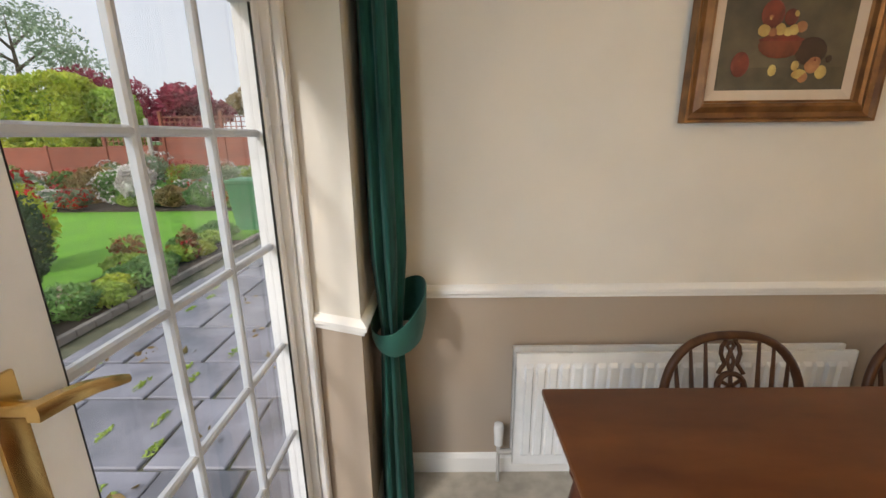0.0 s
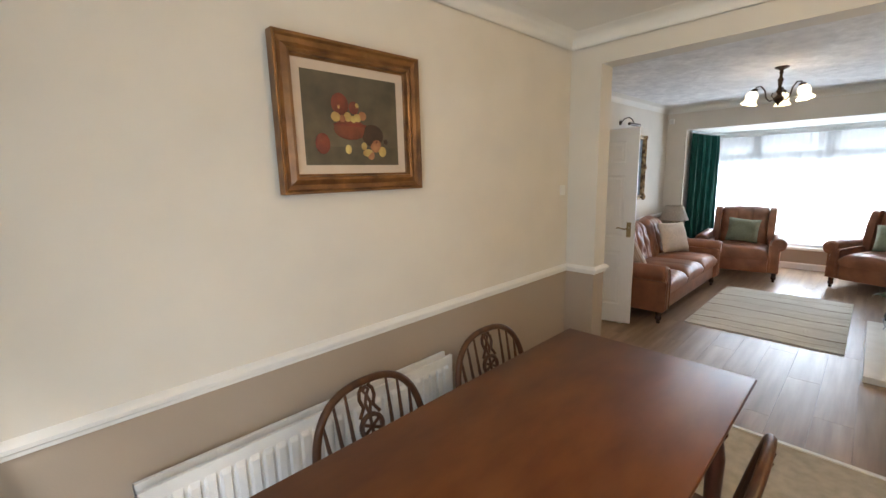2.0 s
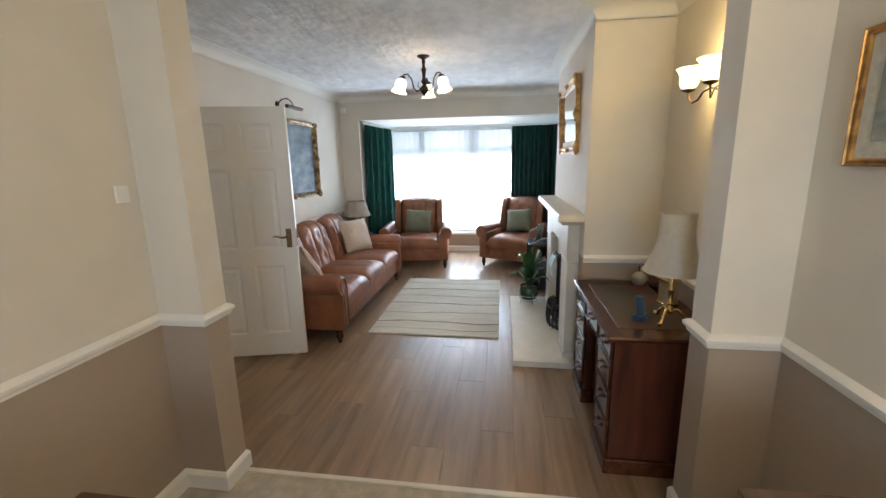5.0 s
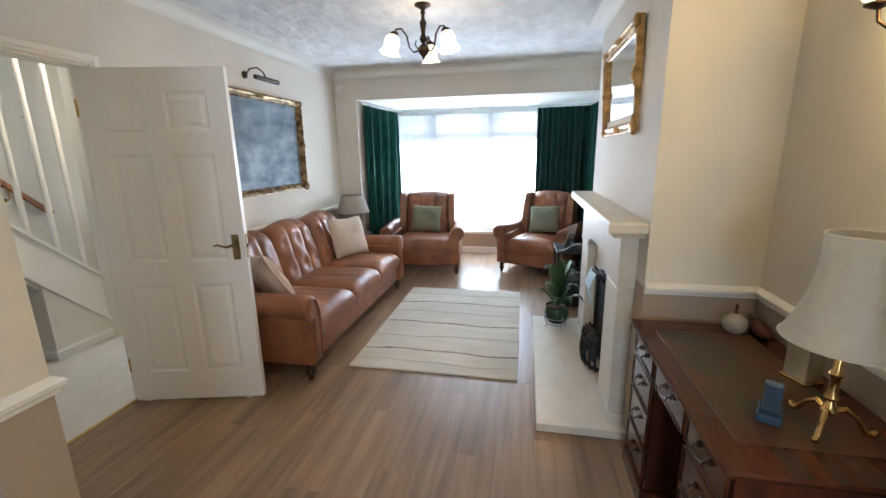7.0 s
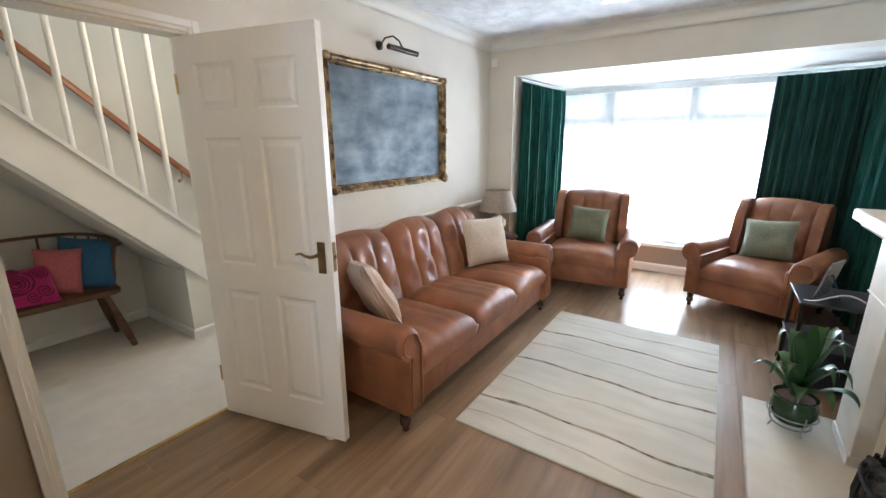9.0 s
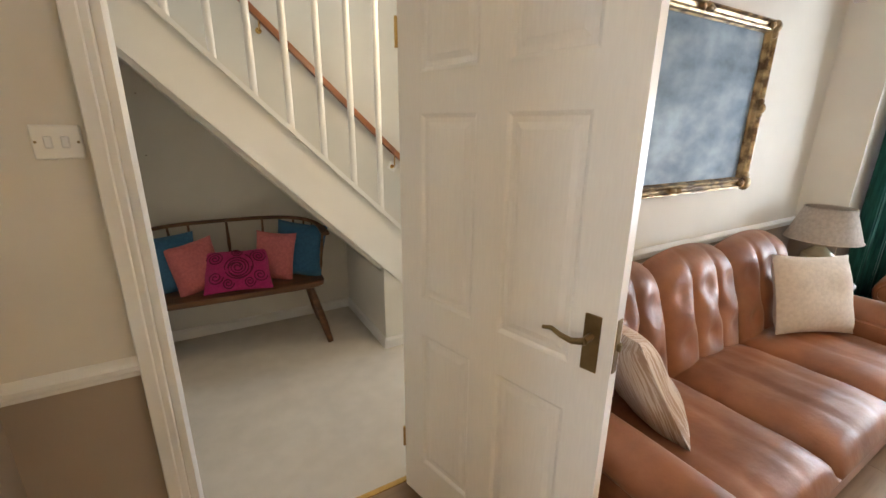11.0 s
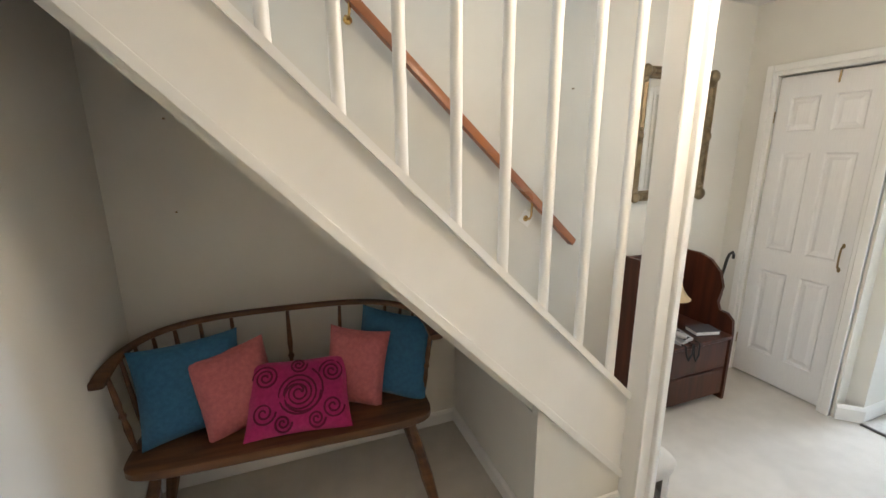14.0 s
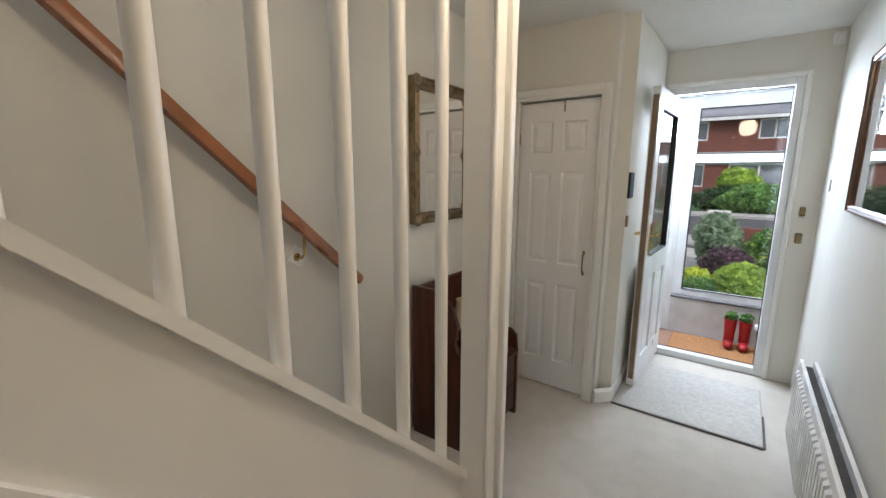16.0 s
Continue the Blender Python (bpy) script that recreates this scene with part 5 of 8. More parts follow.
structure("trim_front_door", b, M_white)
b = bmesh.new()
box(b, HE + 0.076, HE + 0.08, FY0 + 0.05, FY0 + 0.056, 0.055, FZ - 0.05)
box(b, HE + 0.076, HE + 0.08, FY0 + 0.056, FY1 - 0.05, FZ - 0.056, FZ - 0.05)
box(b, HE + 0.0765, HE + 0.08, FY0 + 0.056, FY1 - 0.05, 0.055, 0.061)
structure("door_seal_front", b, M_black)
# carpet edge mat inside the front door
b = bmesh.new()
box(b, 6.62, 7.40, 2.70, 3.52, 0.0, 0.012, 0.005)
m_ = solo("door_mat", b, mat("grey_barrier_mat", (0.50, 0.48, 0.44), (0.42, 0.40, 0.37), rough=0.95, scale=40, bump=0.6, bscale=260), Matrix(), "pale grey barrier mat with a dark bound edge", "mat")
b = bmesh.new()
box(b, 6.607, 6.6195, 2.70, 3.52, 0.0, 0.013, 0.003)
box(b, 6.62, 7.0, 2.688, 2.6995, 0.0, 0.013, 0.003)
part("edging", b, mat("dark_mat_edging", (0.12, 0.11, 0.10), rough=0.8), m_, "dark rubber edging")
# intercom and letter rack beside the door
t = thing("entry_phone", pose(6.70, 3.535, 1.45), "black and blue framed wall panel beside the front door", "intercom")
b = bmesh.new()
box(b, -0.05, 0.05, -0.014, 0, -0.08, 0.08, 0.003)
part("case", b, M_black, t)
b = bmesh.new()
box(b, -0.042, 0.042, -0.017, -0.0145, -0.072, 0.072)
part("face", b, mat("slate_blue_panel", (0.13, 0.22, 0.30), rough=0.25), t, "blue-grey face")
b = bmesh.new()
box(b, 6.66, 6.70, 3.523, 3.535, 1.19, 1.26, 0.003)
solo("key_hook", b, M_antique, Matrix(), "small brass bell push on the hall wall", "hook")
for z, s in ((1.27, 0.03), (1.08, 0.035)):
    b = bmesh.new()
    box(b, HE - 0.02, HE, 2.605 - s / 2, 2.605 + s / 2, z - s, z + s, 0.004)
    solo("door_chime_box", b, M_antique, Matrix(), "small brass lock plate on the wall beside the front door", "plate")
b = bmesh.new()
box(b, HE - 0.03, HE, 2.53, 2.59, 2.33, 2.41, 0.006)
solo("alarm_sensor", b, M_white, Matrix(), "small white alarm sensor high in the hall corner", "sensor")
for x, z in ((3.21, 1.68), (3.205, 1.308), (5.16, 1.88)):
    b = bmesh.new()
    tube(b, [(x, HN, z), (x, HN - 0.012, z)], 0.004, 6)
    solo("wall_nail", b, M_antique, Matrix(), "bare nail in the painted hall wall", "nail", "nails in the hall wall")

# ---- lounge ----
def scroll_arm(b, x, y0, y1, zt, out, r=0.085, w=0.15):
    """A padded arm that rolls over outwards."""
    n = 20
    prof = []
    cx, cz = x + out * 0.035, zt - r
    for i in range(n + 1):
        a = math.radians(-100 + 290 * i / n)
        prof.append((cx + out * r * math.cos(a) * 1.0, cz + r * math.sin(a)))
    inner = x - out * w / 2
    prof.append((inner, cz - 0.02))
    prof.append((inner, 0.13))
    prof.append((x + out * (w / 2 - 0.02), 0.13))
    prof.append((x + out * (w / 2 - 0.02), cz - r * 0.9))
    loops = []
    for y, k in ((y0, 0.90), (y0 + 0.012, 0.97), (y0 + 0.03, 1.0), (y0 + 0.3, 1.0), (y1, 0.97)):
        mx, mz = x, (zt + 0.13) / 2
        loops.append([(mx + (px - mx) * k, y, mz + (pz - mz) * k) for px, pz in prof])
    rings(b, loops)


def tufted(bm, x0, x1, y, z0, z1, nch, lean=0.16, bulge=0.075, crown=0.05, thick=0.12, seed=0, buttons=True):
    """One back cushion: padded channels with buttoned dips and a crowned top."""
    nu, nv = 36, 30
    w = x1 - x0
    pts = []
    for j in range(nv + 1):
        v = j / nv
        row = []
        for i in range(nu + 1):
            u = i / nu
            ztop = z1 + crown * (math.sin(math.pi * u) ** 0.6 - 0.75)
            z = z0 + (ztop - z0) * v
            edge = (1 - abs(2 * u - 1) ** 5) ** 0.5
            topr = (1 - max(0.0, (v - 0.8) / 0.2) ** 2.2) ** 0.5 if v > 0.8 else 1
            d = bulge * (0.55 + 0.45 * math.sin(math.pi * min(1, v * 1.05)) ** 0.5)
            ch = abs(math.sin(math.pi * u * nch)) ** 0.5
            d *= 0.56 + 0.44 * ch
            if buttons:
                for bi in range(nch + 1):
                    for bj, bv in enumerate((0.30, 0.50, 0.70)):
                        bu = (bi + (0.0 if bj % 2 else 0.5)) / nch
                        if bu > 0.97 or bu < 0.03:
                            continue
                        q = ((u - bu) * w / 0.045) ** 2 + ((v - bv) * (z1 - z0) / 0.055) ** 2
                        d -= 0.024 * math.exp(-q)
            d += 0.008 * noise.noise(Vector((u * 7 + seed, v * 5, seed)))
            yy = y + lean * v - d * edge * topr
            if v > 0.8:
                yy += (1 - topr) * thick * 0.5
            row.append(Vector((x0 + w * u, yy, z)))
        pts.append(row)
    g = [[bm.verts.new(p) for p in row] for row in pts]
    for j in range(nv):
        for i in range(nu):
            bm.faces.new((g[j][i], g[j][i + 1], g[j + 1][i + 1], g[j + 1][i]))
    back = [[bm.verts.new((p.x, y + lean * (j / nv) + thick * (0.5 if j == nv else 1), p.z)) for p in row] for j, row in ((0, pts[0]), (int(nv * 0.9), pts[int(nv * 0.9)]), (nv, pts[nv]))]
    for a, c in zip(back, back[1:]):
        for i in range(nu):
            bm.faces.new((a[i + 1], a[i], c[i], c[i + 1]))
    for i in range(nu):
        bm.faces.new((g[nv][i], g[nv][i + 1], back[2][i + 1], back[2][i]))
        bm.faces.new((g[0][i + 1], g[0][i], back[0][i], back[0][i + 1]))
    for s in (0, nu):
        col = [g[j][s] for j in range(nv + 1)] + [back[2][s], back[1][s], back[0][s]]
        bm.faces.new(col if s else col[::-1])


def leather_seat(m, name, width, n, label, group="", arm=0.62, back=0.93, depth=0.92, wings=False, category="sofa"):
    """Upholstery that faces -y, its back at +y, its width along x."""
    t = thing(name, m, label, category, group)
    d0, d1 = -depth / 2, depth / 2
    aw = 0.16
    ix = width / 2 - aw
    b = bmesh.new()
    box(b, -ix, ix, d0 + 0.04, d1 - 0.05, 0.12, 0.30, 0.02, 2)
    part("base", b, M_leather, t, "leather seat rail", smooth=True)
    for s in (-1, 1):
        b = bmesh.new()
        scroll_arm(b, s * (width / 2 - aw / 2 - 0.02), d0, d1 - 0.1, arm, s)
        a = part("arm", b, M_leather, t, "rolled arm", smooth=True, angle=50)
        b = bmesh.new()
        xx, r = s * (width / 2 - aw / 2 - 0.02), 0.085
        pts = []
        for i in range(18):
            an = math.radians(-100 + 270 * i / 17)
            pts.append((xx + s * 0.035 + s * (r - 0.018) * math.cos(an) * 0.9, d0 - 0.004, arm - r + (r - 0.018) * math.sin(an) * 0.9))
        pts += [(xx - s * 0.045, d0 - 0.004, arm - r - 0.04), (xx - s * 0.045, d0 - 0.004, 0.16)]
        tube(b, pts, 0.006, 6)
        tube(b, [(xx + s * 0.03, d0 - 0.004, arm - 2 * r + 0.01), (xx + s * 0.038, d0 - 0.004, 0.16)], 0.006, 6)
        part("piping", b, M_leather, a, "raised piping on the scroll", smooth=True)
        for yy in (d0 + 0.07, d1 - 0.12):
            b = bmesh.new()
            lathe(b, [(0.026, 0.13), (0.03, 0.10), (0.022, 0.085), (0.032, 0.065), (0.028, 0.04), (0.014, 0.03), (0.02, 0.012), (0.016, 0.0)], (s * (width / 2 - 0.09), yy, 0), 16)
            part("foot", b, M_foot, t, "turned dark foot with castor", smooth=True)
    for i in range(n):
        xa, xb = -ix + 2 * ix * i / n, -ix + 2 * ix * (i + 1) / n
        b = bmesh.new()
        nu, nv = 26, 22
        top, bot = [], []
        for j in range(nv + 1):
            v = j / nv
            r1, r2 = [], []
            for k in range(nu + 1):
                u = k / nu
                e = max(0.0, (1 - abs(2 * u - 1) ** 6) * (1 - abs(2 * v - 1) ** 7)) ** 0.45
                rib = 1 - 0.10 * math.exp(-(((u - 0.33) / 0.02) ** 2)) * (v > 0.0) - 0.10 * math.exp(-(((u - 0.67) / 0.02) ** 2))
                zt = 0.375 + 0.10 * e * (0.80 + 0.2 * math.sin(math.pi * u)) * (1 + 0.06 * math.sin(3 * v + i)) * rib + 0.006 * noise.noise(Vector((u * 5 + i * 3, v * 6, 1)))
                x = xa + 0.004 + (xb - xa - 0.008) * u
                y = d0 + 0.0 + (depth - 0.26) * v
                r1.append(b.verts.new((x, y, zt)))
                r2.append(b.verts.new((x, y + (0.015 if v == 0 else 0), 0.30)))
            top.append(r1)
            bot.append(r2)
        for j in range(nv):
            for k in range(nu):
                b.faces.new((top[j][k], top[j][k + 1], top[j + 1][k + 1], top[j + 1][k]))
        for k in range(nu):
            b.faces.new((top[0][k + 1], top[0][k], bot[0][k], bot[0][k + 1]))
        for j in range(nv):
            b.faces.new((top[j][0], top[j + 1][0], bot[j + 1][0], bot[j][0]))
            b.faces.new((top[j + 1][nu], top[j][nu], bot[j][nu], bot[j + 1][nu]))
        part("seat_cushion", b, M_leather, t, "plump leather seat cushion", smooth=True, angle=75)
    bx = ix - (0.07 if wings else 0)
    for i in range(n):
        xa, xb = -bx + 2 * bx * i / n, -bx + 2 * bx * (i + 1) / n
        b = bmesh.new()
        tufted(b, xa + 0.002, xb - 0.002, d1 - 0.30, 0.38, back, 3, lean=0.15, crown=0.06 if n > 1 else 0.03, seed=i * 3.1 + n)
        part("back_cushion", b, M_leather, t, "deep-buttoned leather back", smooth=True, angle=60)
    if wings:
        for s in (-1, 1):
            b = bmesh.new()
            rings(b, [[(s * (bx + 0.005) + xx, yy, zz) for yy, zz in ((d1 - 0.36, 0.45), (d1 - 0.34, 0.62), (d1 - 0.30, 0.80), (d1 - 0.24, back - 0.03), (d1 - 0.15, back - 0.005), (d1 - 0.06, back - 0.03), (d1 - 0.03, 0.45))] for xx in sorted((0.0, s * 0.085))])
            bmesh.ops.bevel(b, geom=b.edges[:], offset=0.018, segments=2, affect="EDGES", profile=0.5)
            part("wing", b, M_leather, t, "padded wing", smooth=True)
    b = bmesh.new()
    box(b, -ix - 0.02, ix + 0.02, d1 - 0.14, d1 - 0.02, 0.13, back - 0.06, 0.03, 3)
    part("back_frame", b, M_leather, t, smooth=True)
    return t


M_foot = mat("dark_turned_wood", (0.05, 0.02, 0.012), rough=0.25, scale=10)
leather_seat(pose(5.52, 1.90, 0), "leather_sofa", 2.17, 3, "three-seat tan leather sofa with a buttoned back and rolled arms")
AG = "leather armchairs in the bay"
leather_seat(pose(7.54, 1.40, 0, 0, 0, -84), "leather_armchair", 1.04, 1, "tan leather armchair with rolled arms and winged back", AG, wings=True, back=0.99, category="armchair")
leather_seat(pose(7.62, -0.14, 0, 0, 0, -112), "leather_armchair", 0.95, 1, "tan leather armchair with rolled arms and winged back", AG, wings=True, back=0.99, category="armchair")
M_sage = mat("sage_green_cotton", (0.19, 0.20, 0.13), (0.15, 0.16, 0.105), rough=0.85, scale=60, bump=0.4, bscale=200, sheen=0.2)
M_oat = mat("cream_knit", (0.58, 0.49, 0.40), (0.50, 0.42, 0.34), rough=0.9, scale=50, bump=0.5, bscale=150, sheen=0.2)
M_stripe = mat("cream_corded_cloth", (0.60, 0.50, 0.42), (0.38, 0.26, 0.19), rough=0.9, scale=30, bump=0.4, stretch=(12, 1, 0.2), contrast=(0.45, 0.55))
cushion("armchair_cushion", 0.40, 0.36, 0.13, pose(7.50, 1.40, 0.485, -18, 4, -84), M_sage, "sage green cushion on the leather armchair by the lamp", 6)
cushion("armchair_cushion", 0.40, 0.36, 0.13, pose(7.60, -0.15, 0.485, -20, -5, -112), M_sage, "sage green cushion on the leather armchair by the fireplace", 7)
cushion("sofa_cushion", 0.46, 0.42, 0.14, pose(6.16, 1.86, 0.47, -20, 2, -24), M_oat, "large plain cream cushion against the far arm of the sofa", 8)
cushion("sofa_cushion", 0.44, 0.42, 0.15, pose(4.86, 1.90, 0.45, -28, 8, 62), M_stripe, "cream corded cushion tipped against the near arm of the sofa", 9)

# rug with wavy stripes
t = thing("striped_rug", Matrix(), "cream wool rug with thin wavy brown stripes across it", "rug")
b = bmesh.new()
box(b, 4.735, 6.565, 0.11, 1.325, -0.0005, 0.013, 0.006, 2)
part("rug_body", b, mat("cream_wool_pile", (0.64, 0.62, 0.56), (0.56, 0.54, 0.48), rough=0.95, scale=5, stretch=(2.2, 0.5, 1), bump=0.9, bscale=230, dist=0.004), t)
rnd = random.Random(11)
M_stripe_dark = mat("brown_wool_stripe", (0.16, 0.12, 0.085), (0.36, 0.31, 0.24), rough=0.95, scale=22, bump=0.8, bscale=200, contrast=(0.45, 0.6))
M_stripe_pale = mat("pale_wool_stripe", (0.55, 0.51, 0.44), (0.45, 0.41, 0.34), rough=0.95, scale=22, bump=0.8, bscale=200)
for x, w, mm in ((4.86, 0.006, M_stripe_pale), (5.04, 0.014, M_stripe_dark), (5.30, 0.007, M_stripe_pale), (5.58, 0.013, M_stripe_dark), (5.84, 0.007, M_stripe_pale), (6.10, 0.012, M_stripe_dark), (6.36, 0.007, M_stripe_pale)):
    b = bmesh.new()
    ph = rnd.uniform(0, 6)
    loops = []
    for i in range(49):
        y = 0.115 + 1.205 * i / 48
        c = x + 0.016 * math.sin(y * 5 + ph) + 0.008 * math.sin(y * 13 + 2 * ph)
        ww = w * (0.55 + 0.6 * abs(noise.noise(Vector((y * 4, x, 0)))) * 2)
        loops.append([(c - ww, y, 0.012), (c + ww, y, 0.012), (c + ww * 0.6, y, 0.0155), (c - ww * 0.6, y, 0.0155)])
    rings(b, loops)
    part("stripe", b, mm, t)

# big painting and its lamp
M_swept = mat("tarnished_silver_gilt", (0.40, 0.28, 0.14), (0.09, 0.05, 0.022), rough=0.36, metal=0.65, scale=16, bump=0.5, bscale=55, big=0.25, contrast=(0.4, 0.62))
framed("framed_seascape", pose(5.545, LN - 0.002, 1.61), 1.34, 0.86, 0.055, 0.05, M_swept, mat("misty_blue_oil_paint", (0.27, 0.34, 0.41), (0.09, 0.13, 0.18), rough=0.6, spec=0.25, scale=4.5, detail=10, bump=0.35, bscale=50, stretch=(1, 1, 1.8), big=0.35, contrast=(0.32, 0.66)),
       "large misty blue oil painting in an ornate gilt swept frame", ornate=True)
t = thing("picture_light", pose(5.53, LN, 2.17), "dark bronze picture light on a curved arm, over the painting", "picture light")
b = bmesh.new()
lathe(b, [(0.03, 0), (0.03, 0.012), (0.012, 0.02)], (0, 0, 0), 16)
moved(b, 0, pose(-0.10, 0, 0.0, 90, 0, 0))
tube(b, [(-0.10, -0.015, 0), (-0.09, -0.05, 0.045), (-0.05, -0.09, 0.06), (-0.02, -0.12, 0.03), (0, -0.135, -0.02)], 0.006, 8)
part("arm", b, M_bronze, t, smooth=True)
b = bmesh.new()
tube(b, [(-0.16, -0.14, -0.03), (0.16, -0.14, -0.03)], 0.019, 14)
part("lamp_tube", b, M_bronze, t, "slotted tube shade", smooth=True)
b = bmesh.new()
box(b, LE - 0.03, LE, 2.305, 2.375, 2.25, 2.33, 0.008)
solo("alarm_sensor", b, M_white, Matrix(), "small white alarm sensor in the lounge corner", "sensor")

# side table with lamp
t = thing("lamp_table", pose(6.86, 2.14, 0), "small dark wooden lamp table between sofa and armchair", "table")
b = bmesh.new()
lathe(b, [(0.2, 0.55), (0.215, 0.557), (0.215, 0.567), (0.2, 0.575)], n=32)
part("top", b, M_dark, t, smooth=True)
b = bmesh.new()
lathe(b, [(0.03, 0.55), (0.02, 0.5), (0.035, 0.4), (0.02, 0.3), (0.04, 0.2), (0.03, 0.12)], n=16)
part("column", b, M_dark, t, smooth=True)
for k in range(3):
    b = bmesh.new()
    a = k * 2.094
    tube(b, [(0.02 * math.cos(a), 0.02 * math.sin(a), 0.17), (0.1 * math.cos(a), 0.1 * math.sin(a), 0.13), (0.19 * math.cos(a), 0.19 * math.sin(a), 0.02)], [0.02, 0.017, 0.014], 8)
    part("foot", b, M_dark, t, smooth=True)
table_lamp("side_lamp", pose(6.86, 2.14, 0.575), "table lamp with a round cream ceramic base and beige drum shade",
           [(0.05, 0), (0.055, 0.012), (0.035, 0.03), (0.06, 0.06), (0.092, 0.11), (0.085, 0.16), (0.045, 0.195), (0.03, 0.21), (0.032, 0.225), (0.012, 0.23), (0.012, 0.29)], mat("cream_glazed_ceramic", (0.58, 0.50, 0.33), rough=0.2, scale=6, bump=0.02),
           0.195, 0.125, 0.26, 0.46, mat("beige_linen_shade", (0.52, 0.46, 0.40), rough=0.85, scale=50, bump=0.3, trans=0.3))

# bay window: frames, net, curtains
t = thing("bay_window", Matrix(), "wide white plastic bay window with top lights, behind net curtains", "window")
b = bmesh.new()
fx0, fx1 = 8.42, 8.48
box(b, fx0, fx1, BS, BN, 0.33, 0.40, 0.004)
box(b, fx0, fx1, BS, BN, 2.08, 2.15, 0.004)
ms = [BS + 0.03, -0.26, 0.60, 1.46, BN - 0.03]
for y in ms:
    box(b, fx0, fx1, y - 0.035, y + 0.035, 0.40, 2.08, 0.004)
part("window_frame", b, M_upvc, t)
b = bmesh.new()
box(b, fx0 + 0.003, fx1 - 0.003, BS, BN, 1.62, 1.68, 0.004)
part("transom", b, M_upvc, t)
for a, c in zip(ms, ms[1:]):
    b = bmesh.new()
    for xa, xb, za, zb in ((a + 0.035, a + 0.075, 1.68, 2.08), (c - 0.075, c - 0.035, 1.68, 2.08), (a + 0.075, c - 0.075, 1.68, 1.72), (a + 0.075, c - 0.075, 2.04, 2.08)):
        box(b, fx0 - 0.012, fx1 - 0.02, xa, xb, za, zb, 0.004)
    part("top_light_sash", b, M_upvc, t)
    for za, zb in ((0.40, 1.62), (1.68, 2.08)):
        b = bmesh.new()
        box(b, fx0 + 0.02, fx0 + 0.028, a + 0.035, c - 0.035, za, zb)
        part("pane", b, M_glass, t, "clear glass").visible_shadow = False
b = bmesh.new()
box(b, 8.36, 8.42, BS, BN, 0.30, 0.345, 0.006)
structure("window_sill_bay", b, M_white)


def net_mat():
    m = bpy.data.materials.new("white_net")
    m.use_nodes = True
    n, l = m.node_tree.nodes, m.node_tree.links
    n.clear()
    out, mx, mx2 = n.new("ShaderNodeOutputMaterial"), n.new("ShaderNodeMixShader"), n.new("ShaderNodeMixShader")
    tr, tl, df = n.new("ShaderNodeBsdfTransparent"), n.new("ShaderNodeBsdfTranslucent"), n.new("ShaderNodeBsdfDiffuse")
    tl.inputs[0].default_value = df.inputs[0].default_value = (0.9, 0.92, 0.94, 1)
    mx.inputs[0].default_value, mx2.inputs[0].default_value = 0.2, 0.6
    l.new(tl.outputs[0], mx.inputs[1])
    l.new(df.outputs[0], mx.inputs[2])
    l.new(mx.outputs[0], mx2.inputs[1])
    l.new(tr.outputs[0], mx2.inputs[2])
    l.new(mx2.outputs[0], out.inputs[0])
    return m


b = curtain_bm([(8.37, BS + 0.03), (8.37, BN - 0.03)], 0.40, 2.06, pleat=0.11, amp=0.004, thick=0.002, flare=0.6, seed=8)
solo("net_curtain", b, net_mat(), Matrix(), "fine white net curtain across the bay window", "curtain", smooth=True).visible_shadow = True
CU = "green curtains in the bay"
for path, sd, lab in (([(8.26, 1.96), (7.9, 2.02), (7.22, 2.075)], 3, "dark green pleated full-length curtain drawn back beside the lamp"), ([(7.3, -0.80), (8.15, -0.74), (8.27, -0.05)], 5, "dark green pleated full-length curtain drawn back beside the chimney breast")):
    b = curtain_bm(path, 0.02, 2.10, pleat=0.075, amp=0.03, seed=sd)
    solo("long_curtain", b, M_green, Matrix(), lab, "curtain", CU, smooth=True)
b = bmesh.new()
tube(b, [(7.2, 2.08, 2.125), (8.2, 2.0, 2.125), (8.3, 1.9, 2.125), (8.3, -0.66, 2.125), (8.2, -0.78, 2.125), (7.2, -0.80, 2.125)], 0.011, 8)
solo("curtain_track", b, M_upvc, Matrix(), "slim white curtain track fixed under the bay ceiling", "curtain track", smooth=True)


